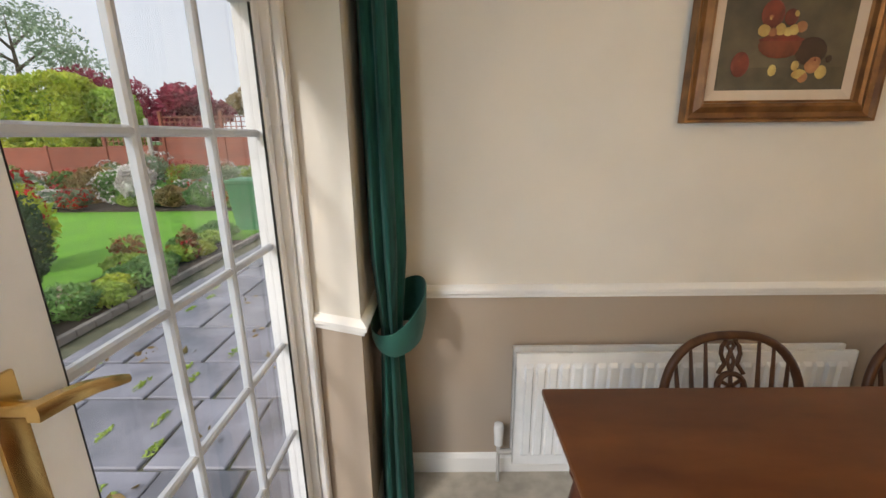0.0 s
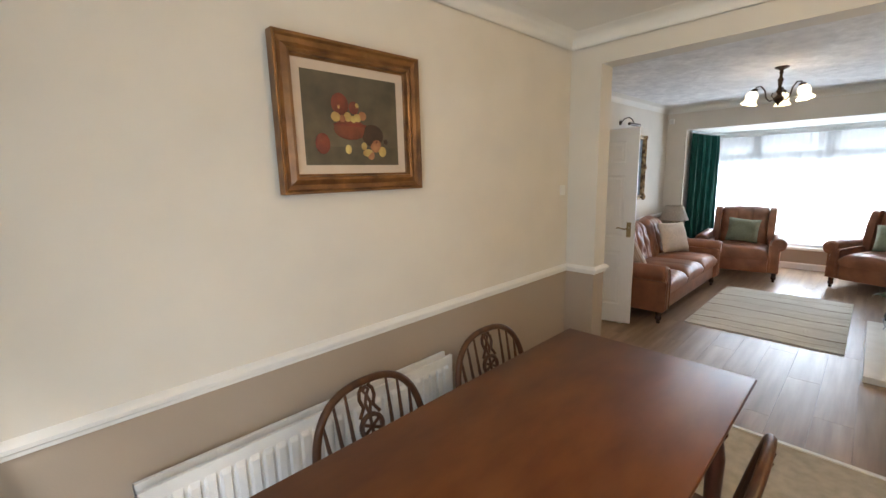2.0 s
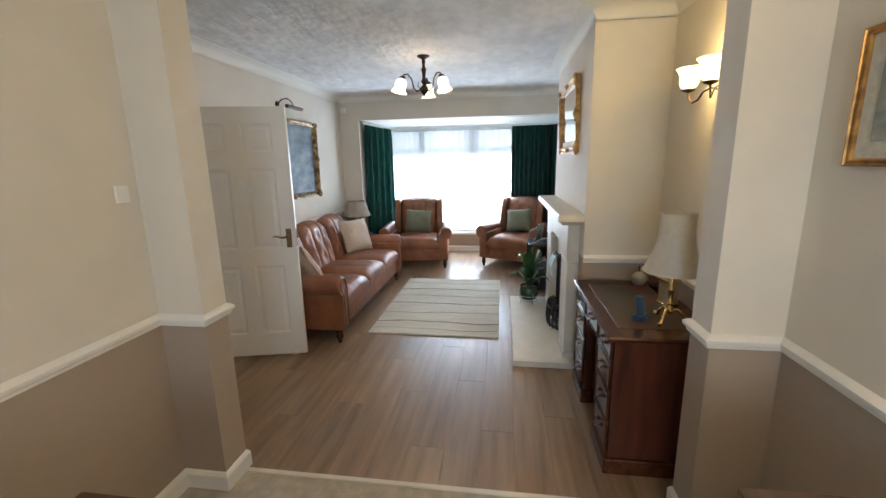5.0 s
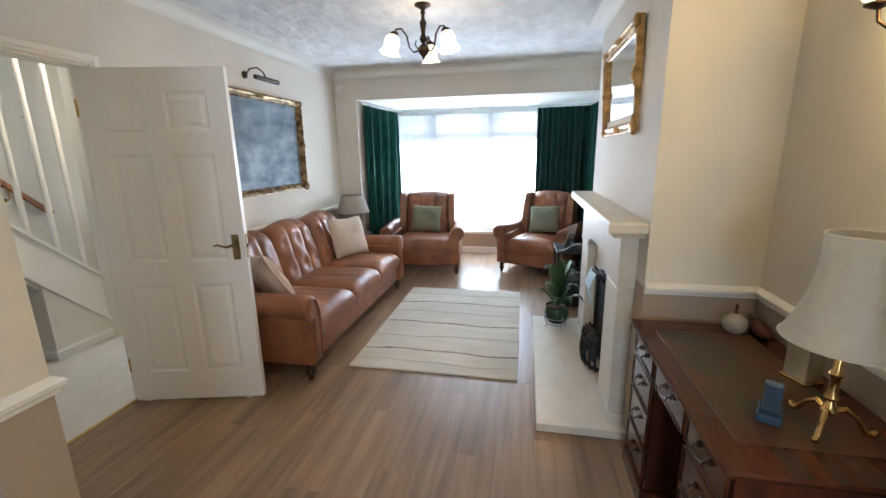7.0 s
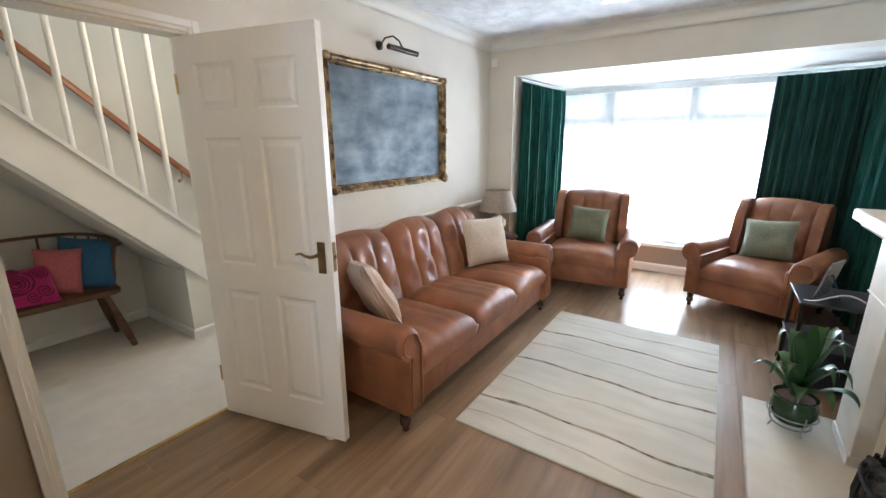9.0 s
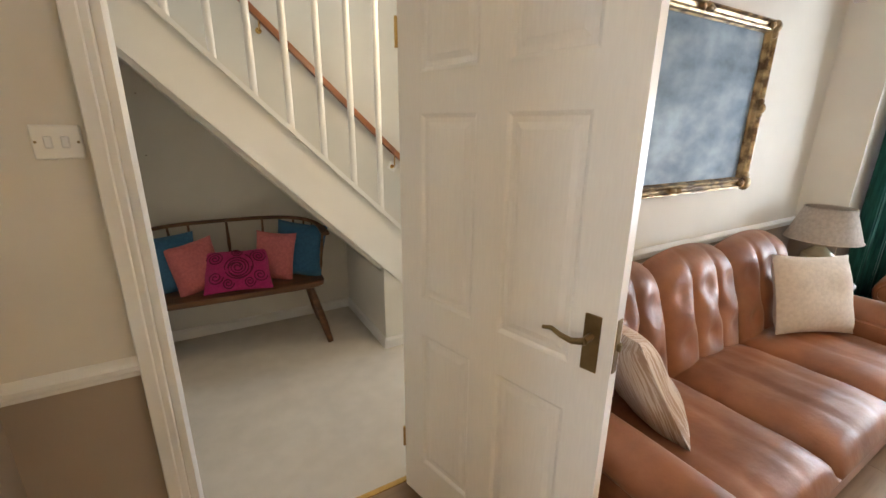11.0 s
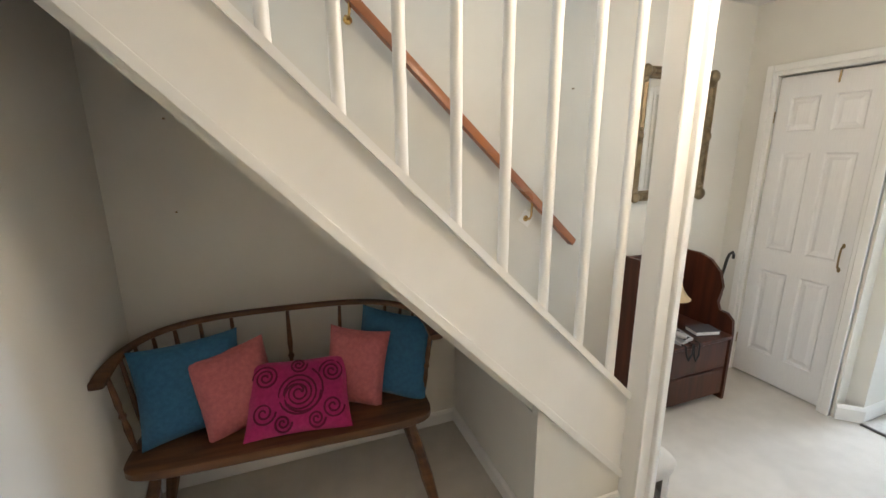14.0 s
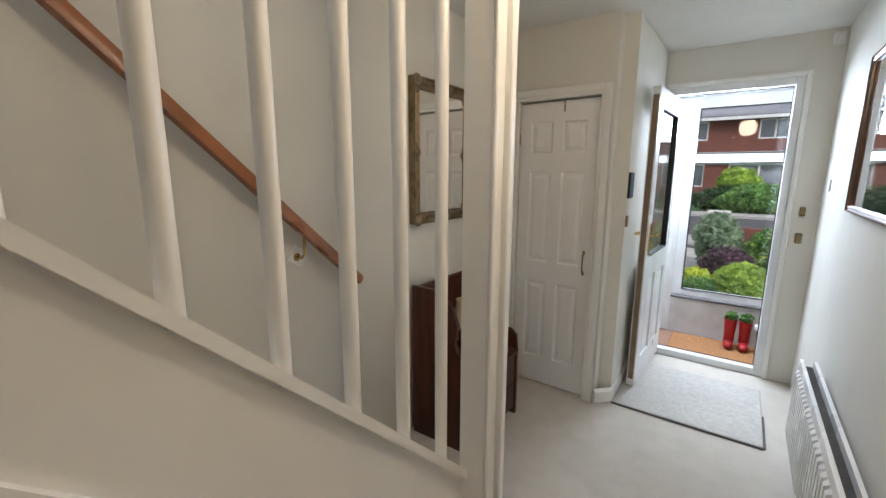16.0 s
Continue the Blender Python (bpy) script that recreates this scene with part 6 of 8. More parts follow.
# chandelier
def chandelier():
    t = thing("ceiling_pendant", pose(5.13, 0.80, ZC), "bronze three-arm ceiling light with lit frosted tulip shades, in the lounge", "chandelier")
    b = bmesh.new()
    lathe(b, [(0.055, 0.0), (0.055, -0.01), (0.03, -0.022), (0.012, -0.035), (0.018, -0.05), (0.012, -0.065), (0.012, -0.09), (0.024, -0.11), (0.018, -0.14), (0.013, -0.18), (0.028, -0.215), (0.012, -0.24), (0.04, -0.27), (0.034, -0.30), (0.012, -0.325), (0.004, -0.345)], n=18)
    part("stem", b, M_bronze, t, "turned bronze stem", smooth=True)
    for k in range(3):
        a = math.radians(120 * k)
        c, s = math.cos(a), math.sin(a)
        b = bmesh.new()
        pts = [(0.02, -0.28), (0.07, -0.30), (0.10, -0.27), (0.115, -0.20), (0.15, -0.16), (0.185, -0.165), (0.20, -0.19)]
        tube(b, [(r * c, r * s, z) for r, z in pts], 0.006, 8)
        tube(b, [(r * c, r * s, z) for r, z in ((0.03, -0.29), (0.06, -0.25), (0.05, -0.225))], 0.004, 6)
        lathe(b, [(0.022, -0.205), (0.03, -0.2), (0.026, -0.185), (0.008, -0.175)], (0.20 * c, 0.20 * s, 0), 14)
        part("arm", b, M_bronze, t, "scrolled arm", smooth=True)
        b = bmesh.new()
        prof = [(0.02, 0.0), (0.042, -0.02), (0.05, -0.05), (0.044, -0.08), (0.055, -0.105), (0.068, -0.12)]
        lathe(b, prof + [(r - 0.002, z) for r, z in prof[::-1]], (0, 0, 0), 36, flute=0.07, flutes=6, caps=False)
        moved(b, 0, pose(0.205 * c, 0.205 * s, -0.20) @ Matrix.Rotation(radians(14), 4, Vector((s, -c, 0))))
        part("shade", b, M_chand_glow, t, "frosted tulip glass shade, lit", smooth=True)
        lamp("pendant_bulb", "POINT", pose(5.13 + 0.21 * c, 0.80 + 0.21 * s, ZC - 0.29), 8, (1.0, 0.66, 0.36), soft=0.06)


M_chand_glow = glow_mat("lit_pendant_glass", (1.0, 0.84, 0.55), 2.2)
chandelier()

# chimney breast: mirror, surround, hearth, fire
framed("gilt_mirror", pose(5.01, BRY - 0.0, 1.89) @ pose(0, 0, 0, 2.5, 0, 180), 0.93, 0.56, 0.06, 0.035, M_gold, M_mirror, "wide wall mirror in a carved gilt frame, above the mantelpiece", ornate=True, category="mirror")
t = thing("fire_surround", Matrix(), "cream limestone fireplace surround with a deep mantelshelf, on a raised hearth", "fireplace")
FX0, FX1 = 4.33, 5.70
b = bmesh.new()
loops = []
for ins, z in ((0.04, 1.105), (0.03, 1.12), (0.0, 1.135), (0.0, 1.175), (0.008, 1.185)):
    loops.append([(FX0 - 0.14 + ins, BRY, z), (FX1 + 0.14 - ins, BRY, z), (FX1 + 0.14 - ins, -0.295 - ins * 0.8, z), (FX0 - 0.14 + ins, -0.295 - ins * 0.8, z)])
rings(b, loops)
part("mantelshelf", b, M_stone, t, "moulded stone shelf")
b = bmesh.new()
arch = []
ax0, ax1, az = 4.64, 5.40, 0.86
out = [(FX0, 0.82), (FX0, 1.105), (FX1, 1.105), (FX1, 0.82)]
inn = [(ax1, 0.82), (ax1 - 0.03, 0.85), (ax1 - 0.06, 0.87), (ax1 - 0.16, 0.895), ((ax0 + ax1) / 2, 0.905), (ax0 + 0.16, 0.895), (ax0 + 0.06, 0.87), (ax0 + 0.03, 0.85), (ax0, 0.82)]
rings(b, [[(x, y, z) for x, z in out + inn] for y in (-0.385, BRY)])
part("header", b, M_stone, t, "shaped stone header")
for xa, xb in ((FX0, ax0), (ax1, FX1)):
    for za, zb, g in ((0.05, 0.10, 0.008), (0.102, 0.81, 0.0)):
        b = bmesh.new()
        box(b, xa - (g if xa == FX0 else 0), xb + (g if xb == FX1 else 0), BRY, -0.39 + g, za, zb, 0.003)
        part("jamb", b, M_stone, t, "stone jamb block")
    b = bmesh.new()
    box(b, xa - 0.006, xb + 0.006, BRY, -0.38, 0.812, 0.822, 0.003)
    part("capital", b, M_stone, t, "stone capital")
b = bmesh.new()
box(b, ax0, ax1, BRY, BRY + 0.012, 0.05, 0.905)
part("back_panel", b, M_stone, t, "plain stone back panel")
t = thing("hearth", Matrix(), "raised cream stone hearth slab in front of the fireplace", "hearth")
b = bmesh.new()
box(b, 4.235, 5.81, BRY + 0.0, -0.004, 0.0, 0.05, 0.004)
part("slab", b, M_stone, t)
t = thing("gas_fire", Matrix(), "black cast gas fire with coals and a pierced basket front", "fire")
b = bmesh.new()
for xa, xb, za, zb in ((4.80, 4.835, 0.06, 0.64), (5.205, 5.24, 0.06, 0.64)):
    box(b, xa, xb, BRY + 0.012, BRY + 0.035, za, zb, 0.006)
arc = [(5.02 + 0.20 * math.cos(a), 0.60 + 0.10 * math.sin(a)) for a in [math.pi * i / 12 for i in range(13)]]
tube(b, [(x, BRY + 0.024, z) for x, z in arc], 0.018, 8)
part("frame", b, M_black, t, "black arched frame", smooth=True)
# thin sheet on the panel; its black paints the shade inside the opening
b = bmesh.new()
box(b, 4.835, 5.205, BRY + 0.0125, BRY + 0.016, 0.06, 0.62)
part("opening", b, mat("opening_black", (0.008, 0.008, 0.008), rough=0.9), t, "flat black sheet for the shaded fire opening")
for i in range(10):
    b = bmesh.new()
    a = math.pi * i / 9
    x, y = 5.02 - 0.19 * math.cos(a), BRY + 0.03 + 0.10 * math.sin(a)
    tube(b, [(x, y, 0.06), (x, y + 0.01, 0.14), (x, y, 0.24), (x, y - 0.005, 0.27)], 0.009, 6)
    part("basket_bar", b, M_black, t, smooth=True)
for z in (0.08, 0.24):
    b = bmesh.new()
    tube(b, [(5.02 - 0.19 * math.cos(math.pi * i / 16), BRY + 0.03 + 0.10 * math.sin(math.pi * i / 16), z) for i in range(17)], 0.012, 6)
    part("basket_hoop", b, M_black, t, "curved iron hoop", smooth=True)
b = bmesh.new()
rnd = random.Random(3)
for i in range(26):
    blob(b, (5.02 + rnd.uniform(-0.14, 0.14), BRY + rnd.uniform(0.04, 0.09), 0.12 + rnd.uniform(0, 0.13)), (0.03, 0.025, 0.025), 2.2, 8, 5, wob=0.4)
part("coals", b, mat("ceramic_coals", (0.10, 0.09, 0.085), (0.03, 0.03, 0.03), rough=0.9, scale=20, bump=0.5), t, "ceramic coals")
b = bmesh.new()
rings(b, [[(5.0 + dx, y + 0.002 * q, z) for y, z in ((-0.37, 0.50), (-0.34, 0.62), (-0.375, 0.72))] + [(5.0 + dx, y - 0.003, z) for y, z in ((-0.375, 0.72), (-0.345, 0.62), (-0.374, 0.50))] for q, dx in ((0, -0.09), (1, 0.09))])
solo("blue_card", b, mat("pale_blue_card", (0.42, 0.60, 0.68), rough=0.6), Matrix(), "pale blue curled card propped on the gas fire frame", "card")
for z in (0.70,):
    b = bmesh.new()
    tube(b, [(4.88, -0.44, 0.66), (4.90, -0.40, 0.72), (5.0, -0.375, 0.73), (5.12, -0.40, 0.72), (5.14, -0.44, 0.66)], 0.012, 8)
    solo("fire_hood", b, M_black, Matrix(), "black curved hood over the gas fire", "hood", smooth=True)

# plant on its stand
t = thing("potted_orchid", pose(5.60, -0.20, 0.05), "potted plant with strap leaves in a green glazed pot", "plant")
b = bmesh.new()
prof = [(0.05, 0.04), (0.075, 0.05), (0.098, 0.10), (0.10, 0.14), (0.088, 0.175), (0.094, 0.19), (0.086, 0.19), (0.08, 0.165), (0.0, 0.16)]
lathe(b, prof[:-1], n=28, caps=True)
part("pot", b, mat("green_glazed_pot", (0.035, 0.075, 0.035), (0.02, 0.04, 0.02), rough=0.15, scale=9, bump=0.05), t, "dark green glazed pot", smooth=True)
b = bmesh.new()
lathe(b, [(0.082, 0.17), (0.08, 0.178), (0.02, 0.182)], n=20)
part("soil", b, mat("bark_soil", (0.10, 0.06, 0.035), rough=0.95, scale=40, bump=0.8), t)
b = bmesh.new()
for r, z in ((0.085, 0.035), (0.105, 0.09)):
    tube(b, [(r * math.cos(a), r * math.sin(a), z) for a in [2 * math.pi * i / 28 for i in range(29)]], 0.004, 6)
for k in range(4):
    a = k * math.pi / 2 + 0.4
    tube(b, [(0.105 * math.cos(a), 0.105 * math.sin(a), 0.12), (0.105 * math.cos(a), 0.105 * math.sin(a), 0.08), (0.085 * math.cos(a), 0.085 * math.sin(a), 0.03), (0.10 * math.cos(a), 0.10 * math.sin(a), 0.004)], 0.004, 6)
part("pot_stand", b, mat("grey_wire", (0.35, 0.35, 0.36), rough=0.35, metal=0.8), t, "wire stand", smooth=True)
M_leaf = mat("glossy_dark_leaf", (0.045, 0.11, 0.03), (0.02, 0.065, 0.018), rough=0.35, scale=10, bump=0.1, rand=0.2)


def strap_leaf(parent, a, length, lift, w, base=(0, 0, 0.18), name="leaf"):
    b = bmesh.new()
    rows = []
    c, s = math.cos(a), math.sin(a)
    for i in range(11):
        u = i / 10
        r = length * u * (1 - 0.25 * u * u)
        z = lift * math.sin(u * 2.2) - 0.1 * length * u * u
        ww = w * math.sin(math.pi * (0.06 + 0.94 * u) ** 0.7) + 0.002
        p = Vector((base[0] + r * c, base[1] + r * s, base[2] + z))
        n = Vector((-s, c, 0))
        rows.append([p - n * ww + Vector((0, 0, 0.3 * ww)), p, p + n * ww + Vector((0, 0, 0.3 * ww)), p + Vector((0, 0, -0.003))])
    rings(b, rows)
    return part(name, b, M_leaf, parent, smooth=True)


rnd = random.Random(6)
for k in range(9):
    strap_leaf(t, k * 0.70 + rnd.uniform(-0.2, 0.2), rnd.uniform(0.16, 0.30), rnd.uniform(0.10, 0.28), rnd.uniform(0.022, 0.034))
for k in range(5):
    strap_leaf(t, 1.7 + k * 0.8, 0.17 + 0.03 * (k % 2), 0.36 + 0.04 * (k % 3), 0.036)
for k in range(3):
    strap_leaf(t, 3.0 + k * 0.5, 0.34, 0.16, 0.034)
b = bmesh.new()
tube(b, [(0.0, 0.02, 0.18), (0.02, 0.05, 0.36), (0.01, 0.02, 0.48), (-0.06, -0.02, 0.56), (-0.15, -0.05, 0.58)], 0.003, 6)
tube(b, [(0.02, 0.0, 0.18), (0.05, -0.02, 0.34), (0.12, -0.05, 0.44), (0.20, -0.04, 0.47)], 0.003, 6)
part("stem", b, mat("brown_stem", (0.16, 0.12, 0.06), rough=0.6), t, "bare arching stems", smooth=True)

# small table by the fireplace with a screen
t = thing("small_side_table", pose(6.35, -0.42, 0), "small black side table with curved wire shelf edges", "side table")
for za, zb in ((0.56, 0.575), (0.28, 0.292)):
    b = bmesh.new()
    box(b, -0.22, 0.22, -0.18, 0.20, za, zb, 0.004)
    part("shelf", b, M_black, t)
for x in (-0.2, 0.2):
    for y in (-0.16, 0.18):
        b = bmesh.new()
        tube(b, [(x, y, 0.0), (x, y, 0.56)], 0.012, 8)
        part("leg", b, M_black, t, smooth=True)
M_chrome = mat("polished_steel_wire", (0.55, 0.56, 0.58), rough=0.2, metal=1.0, bump=0)
for z in (0.36, 0.63):
    b = bmesh.new()
    tube(b, [(-0.2 - 0.07 * math.sin(a), -0.16 + 0.34 * a / math.pi, z - 0.04 * math.cos(2 * a)) for a in [math.pi * i / 14 for i in range(15)]], 0.006, 6)
    part("curved_rail", b, M_chrome, t, "bright curved wire rail", smooth=True)
b = bmesh.new()
box(b, -0.19, 0.19, -0.16, 0.17, 0.02, 0.275, 0.01)
part("box_unit", b, M_black, t, "black box on the lower shelf")
t = thing("standing_photo_frame", pose(6.32, -0.36, 0.575, 0, 0, 152), "small dark photo frame with a silver edge", "photo frame")
b = bmesh.new()
obox(b, pose(0, 0, 0.12, -12, 0, 0), 0.18, 0.012, 0.24, 0.003)
part("frame", b, mat("silver_edge", (0.55, 0.56, 0.58), rough=0.25, metal=0.9), t)
b = bmesh.new()
obox(b, pose(0, -0.008, 0.12, -12, 0, 0), 0.155, 0.004, 0.215)
part("face", b, mat("dark_glass_face", (0.03, 0.035, 0.045), rough=0.1), t)
b = bmesh.new()
tube(b, [(0, 0.01, 0.15), (0, 0.07, 0.003)], 0.004, 6)
part("strut", b, M_black, t)


# pedestal desk
def desk():
    t = thing("pedestal_desk", Matrix(), "dark mahogany pedestal desk with a worn green leather top", "desk")
    x0, x1, y0, y1 = 3.17, 4.09, -0.935, -0.43
    b = bmesh.new()
    loops = []
    for ins, z in ((0.0, 0.715), (-0.02, 0.722), (-0.025, 0.735), (-0.02, 0.745)):
        loops.append([(x0 + ins, y0, z), (x1 - ins, y0, z), (x1 - ins, y1 - ins, z), (x0 + ins, y1 - ins, z)])
    rings(b, loops)
    part("top", b, M_desk, t, "mahogany top with moulded edge")
    b = bmesh.new()
    box(b, x0 + 0.09, x1 - 0.09, y0 + 0.08, y1 - 0.05, 0.745, 0.7475, 0.001)
    part("writing_surface", b, mat("worn_green_leather", (0.034, 0.038, 0.022), (0.085, 0.03, 0.014), rough=0.38, scale=4.5, bump=0.15, bscale=90, contrast=(0.42, 0.6), big=0.25), t, "worn green leather inset")
    b = bmesh.new()
    box(b, x0, x1, y0, y1 - 0.014, 0.60, 0.715)
    part("frieze", b, M_dark, t)
    w = (x1 - x0)
    cols = [(x0, x0 + 0.29), (x0 + 0.29, x1 - 0.29), (x1 - 0.29, x1)]

    def drawer(xa, xb, za, zb, wide=0.06):
        bb = bmesh.new()
        box(bb, xa + 0.012, xb - 0.012, y1 - 0.013, y1 - 0.002, za + 0.006, zb - 0.006, 0.004)
        d = part("drawer", bb, M_desk, t, "drawer front")
        bb = bmesh.new()
        for q in ((xa + 0.012, xb - 0.012, za + 0.006, za + 0.010), (xa + 0.012, xb - 0.012, zb - 0.010, zb - 0.006), (xa + 0.012, xa + 0.016, za + 0.010, zb - 0.010), (xb - 0.016, xb - 0.012, za + 0.010, zb - 0.010)):
            box(bb, q[0], q[1], y1 - 0.0015, y1 + 0.003, q[2], q[3], 0.001)
        part("bead", bb, M_desk, d, "cock bead")
        h = drawer_pull(d, 0, 0, 0, wide)
        h.matrix_basis = pose((xa + xb) / 2, y1 - 0.001, (za + zb) / 2 + 0.01, 0, 0, 180)
    for xa, xb in cols:
        drawer(xa, xb, 0.60, 0.71, 0.075)
    for xa, xb in (cols[0], cols[2]):
        b = bmesh.new()
        box(b, xa, xb, y0, y1 - 0.014, 0.09, 0.60)
        part("pedestal", b, M_dark, t)
        b = bmesh.new()
        box(b, xa - 0.012, xb + 0.012, y0, y1 + 0.006, 0.0, 0.085, 0.006)
        part("plinth", b, M_desk, t, "plinth")
        for za, zb in ((0.10, 0.27), (0.27, 0.44), (0.44, 0.595)):
            drawer(xa, xb, za, zb)
    b = bmesh.new()
    box(b, cols[1][0], cols[1][1], y0, y0 + 0.012, 0.05, 0.60)
    part("modesty_panel", b, M_dark, t)


M_desk = mat("polished_mahogany", (0.085, 0.025, 0.010), (0.038, 0.012, 0.006), spec=0.35, rough=0.25, scale=6, bump=0.04, stretch=(0.4, 4, 4), big=0.2, coat=0.08)
desk()
M_ivory_shade = mat("ivory_silk_shade", (0.80, 0.76, 0.68), (0.74, 0.70, 0.62), rough=0.8, scale=30, bump=0.1, trans=0.45)
t = table_lamp("desk_lamp", pose(3.365, -0.745, 0.747), "desk lamp with a brass column on three curled feet",
               [(0.012, 0.05), (0.02, 0.06), (0.012, 0.08), (0.01, 0.09), (0.018, 0.10), (0.012, 0.115), (0.012, 0.16), (0.018, 0.17), (0.011, 0.18), (0.011, 0.28), (0.02, 0.29), (0.01, 0.31)], M_brass, 0.137, 0.078, 0.265, 0.55, M_ivory_shade, flute=0.012, curve=0.022, base_label="brass column", fl=18)
for k in range(3):
    a = k * 2.094 + 0.3
    b = bmesh.new()
    tube(b, [(r * math.cos(a), r * math.sin(a), z) for r, z in ((0.01, 0.06), (0.035, 0.07), (0.065, 0.045), (0.085, 0.012), (0.10, 0.010), (0.108, 0.02))], [0.009, 0.008, 0.007, 0.008, 0.009, 0.006], 8)
    part("foot", b, M_brass, t, "curled brass foot", smooth=True)
t = thing("blue_letter_rack", pose(3.40, -0.625, 0.7475, 0, 0, 60), "blue wedge-shaped phone stand leaning back, on the desk", "stand")
b = bmesh.new()
box(b, -0.03, 0.03, -0.05, 0.05, 0.0, 0.025, 0.005)
part("foot", b, mat("dark_blue_plastic", (0.03, 0.07, 0.13), rough=0.3), t)
b = bmesh.new()
obox(b, pose(0, 0.035, 0.075, -28, 0, 0), 0.042, 0.018, 0.15, 0.005)
part("handset", b, mat("grey_blue_plastic", (0.06, 0.10, 0.15), rough=0.3), t)
t = thing("mantel_clock", pose(3.64, -0.84, 0.747, 0, 0, 200), "small onyx and brass carriage clock, on the desk", "clock")
b = bmesh.new()
box(b, -0.045, 0.045, -0.04, 0.04, 0.0, 0.012, 0.002)
part("base", b, M_brass, t)
b = bmesh.new()
box(b, -0.045, 0.045, -0.04, 0.04, 0.135, 0.15, 0.003)
part("cap", b, M_brass, t)
b = bmesh.new()
box(b, -0.038, 0.038, -0.034, 0.034, 0.012, 0.135, 0.002)
part("body", b, mat("onyx", (0.48, 0.42, 0.30), (0.30, 0.24, 0.15), rough=0.15, scale=9), t)
t = thing("round_stone_pot", pose(4.02, -0.80, 0.7475), "round pale pot with a dark twig stopper", "pot")
b = bmesh.new()
lathe(b, [(0.024, 0), (0.038, 0.011), (0.047, 0.036), (0.043, 0.06), (0.027, 0.074), (0.018, 0.084)], n=24)
part("pot", b, mat("pale_glazed_pot", (0.36, 0.32, 0.26), rough=0.3, scale=14), t, smooth=True)
b = bmesh.new()
tube(b, [(0, 0, 0.085), (0.004, 0, 0.10), (-0.006, 0.004, 0.125)], [0.01, 0.005, 0.006], 8)
part("stopper", b, M_dark, t, smooth=True)
t = thing("wooden_duck", pose(4.00, -0.89, 0.7475, 0, 0, 170), "dark carved wooden duck lying at the back of the desk", "ornament")
b = bmesh.new()
blob(b, (0, 0, 0.028), (0.085, 0.032, 0.028), 2.0, 16, 10)
tube(b, [(-0.07, 0, 0.03), (-0.12, 0, 0.035), (-0.16, 0, 0.03)], [0.02, 0.014, 0.006], 8)
part("body", b, M_dark, t, smooth=True)
# plug by the desk
t = thing("wall_plug", pose(3.06, OPS - 0.14, 0.14), "grey plug-in adapter by the skirting beside the desk", "plug")
b = bmesh.new()
blob(b, (0.01, 0.06, -0.02), (0.028, 0.028, 0.05), 3.0, 14, 8)
part("body", b, mat("grey_plastic", (0.25, 0.26, 0.28), rough=0.35), t, smooth=True)
b = bmesh.new()
tube(b, [(2.90, OPS + 0.012, 0.10), (2.86, OPS + 0.02, 0.03), (2.83, OPS + 0.0, 0.008), (2.80, OPS - 0.06, 0.006), (2.78, OPS - 0.14, 0.006)], 0.004, 6)
solo("white_cable", b, M_white, Matrix(), "thin white cable run round the skirting of the pier", "cable", smooth=True)

# ---- outdoors ----
M_grass_far = mat("meadow_ground", (0.075, 0.16, 0.03), (0.045, 0.10, 0.02), rough=0.95, scale=3, bump=0.4, bscale=60, dist=0.02)
M_lawn = mat("mown_lawn", (0.17, 0.42, 0.03), (0.12, 0.33, 0.022), rough=0.9, scale=6, bump=0.8, bscale=160, dist=0.02)
M_soil = mat("garden_soil", (0.06, 0.045, 0.03), (0.035, 0.025, 0.018), rough=0.95, scale=12, bump=0.8, bscale=60, dist=0.02)
M_slab = mat("slate_paving", (0.24, 0.24, 0.285), (0.13, 0.135, 0.165), rough=0.45, scale=3.5, bump=0.35, bscale=16, rand=0.22, big=0.2, rvar=0.15, dist=0.01)
M_asphalt = mat("asphalt", (0.06, 0.06, 0.062), rough=0.9, scale=40, bump=0.4)
M_fence = mat("red_brown_fence_stain", (0.34, 0.10, 0.055), (0.20, 0.06, 0.035), rough=0.75, scale=10, stretch=(0.6, 1, 5), bump=0.3, rand=0.15)
M_terra = mat("terracotta", (0.35, 0.12, 0.06), (0.25, 0.085, 0.045), rough=0.8, scale=12, bump=0.3)
M_brick = mat("dark_red_brick", (0.20, 0.065, 0.045), (0.12, 0.045, 0.035), rough=0.85, scale=12, bump=0.3, bscale=30)
b = bmesh.new()
for xa, xb, ya, yb in ((-400, 400, -400, 400),):
    box(b, xa, xb, ya, yb, -0.6, -0.26)
structure("ground", b, M_grass_far)
b = bmesh.new()
box(b, -3.3, -0.68, -3.0, 9.0, -0.26, -0.165)
patio = structure("pavement_patio", b, mat("sandy_joint_bed", (0.13, 0.13, 0.08), (0.07, 0.075, 0.04), rough=0.95, scale=9, bump=0.5))
b = bmesh.new()
box(b, -13.5, -3.5, -3.0, 13.0, -0.26, -0.14)
structure("lawn", b, M_lawn)
b = bmesh.new()
box(b, -4.3, -3.36, -3.0, 6.6, -0.15, -0.11)
box(b, -13.5, -4.0, 9.6, 13.0, -0.15, -0.10)
structure("flower_bed_soil", b, M_soil)
b = bmesh.new()
for i in range(60):
    y = -2.9 + i * 0.2
    if y < 9:
        box(b, -3.36, -3.30, y, y + 0.19, -0.16, -0.085, 0.006)
structure("border_edging", b, mat("grey_edging_stone", (0.22, 0.20, 0.18), rough=0.85, scale=14, bump=0.4, rand=0.2))
t = thing("picket_board_fence", pose(0, 13.0, -0.2), "red-brown stained garden fence with horizontal boards and trellis tops", "fence")
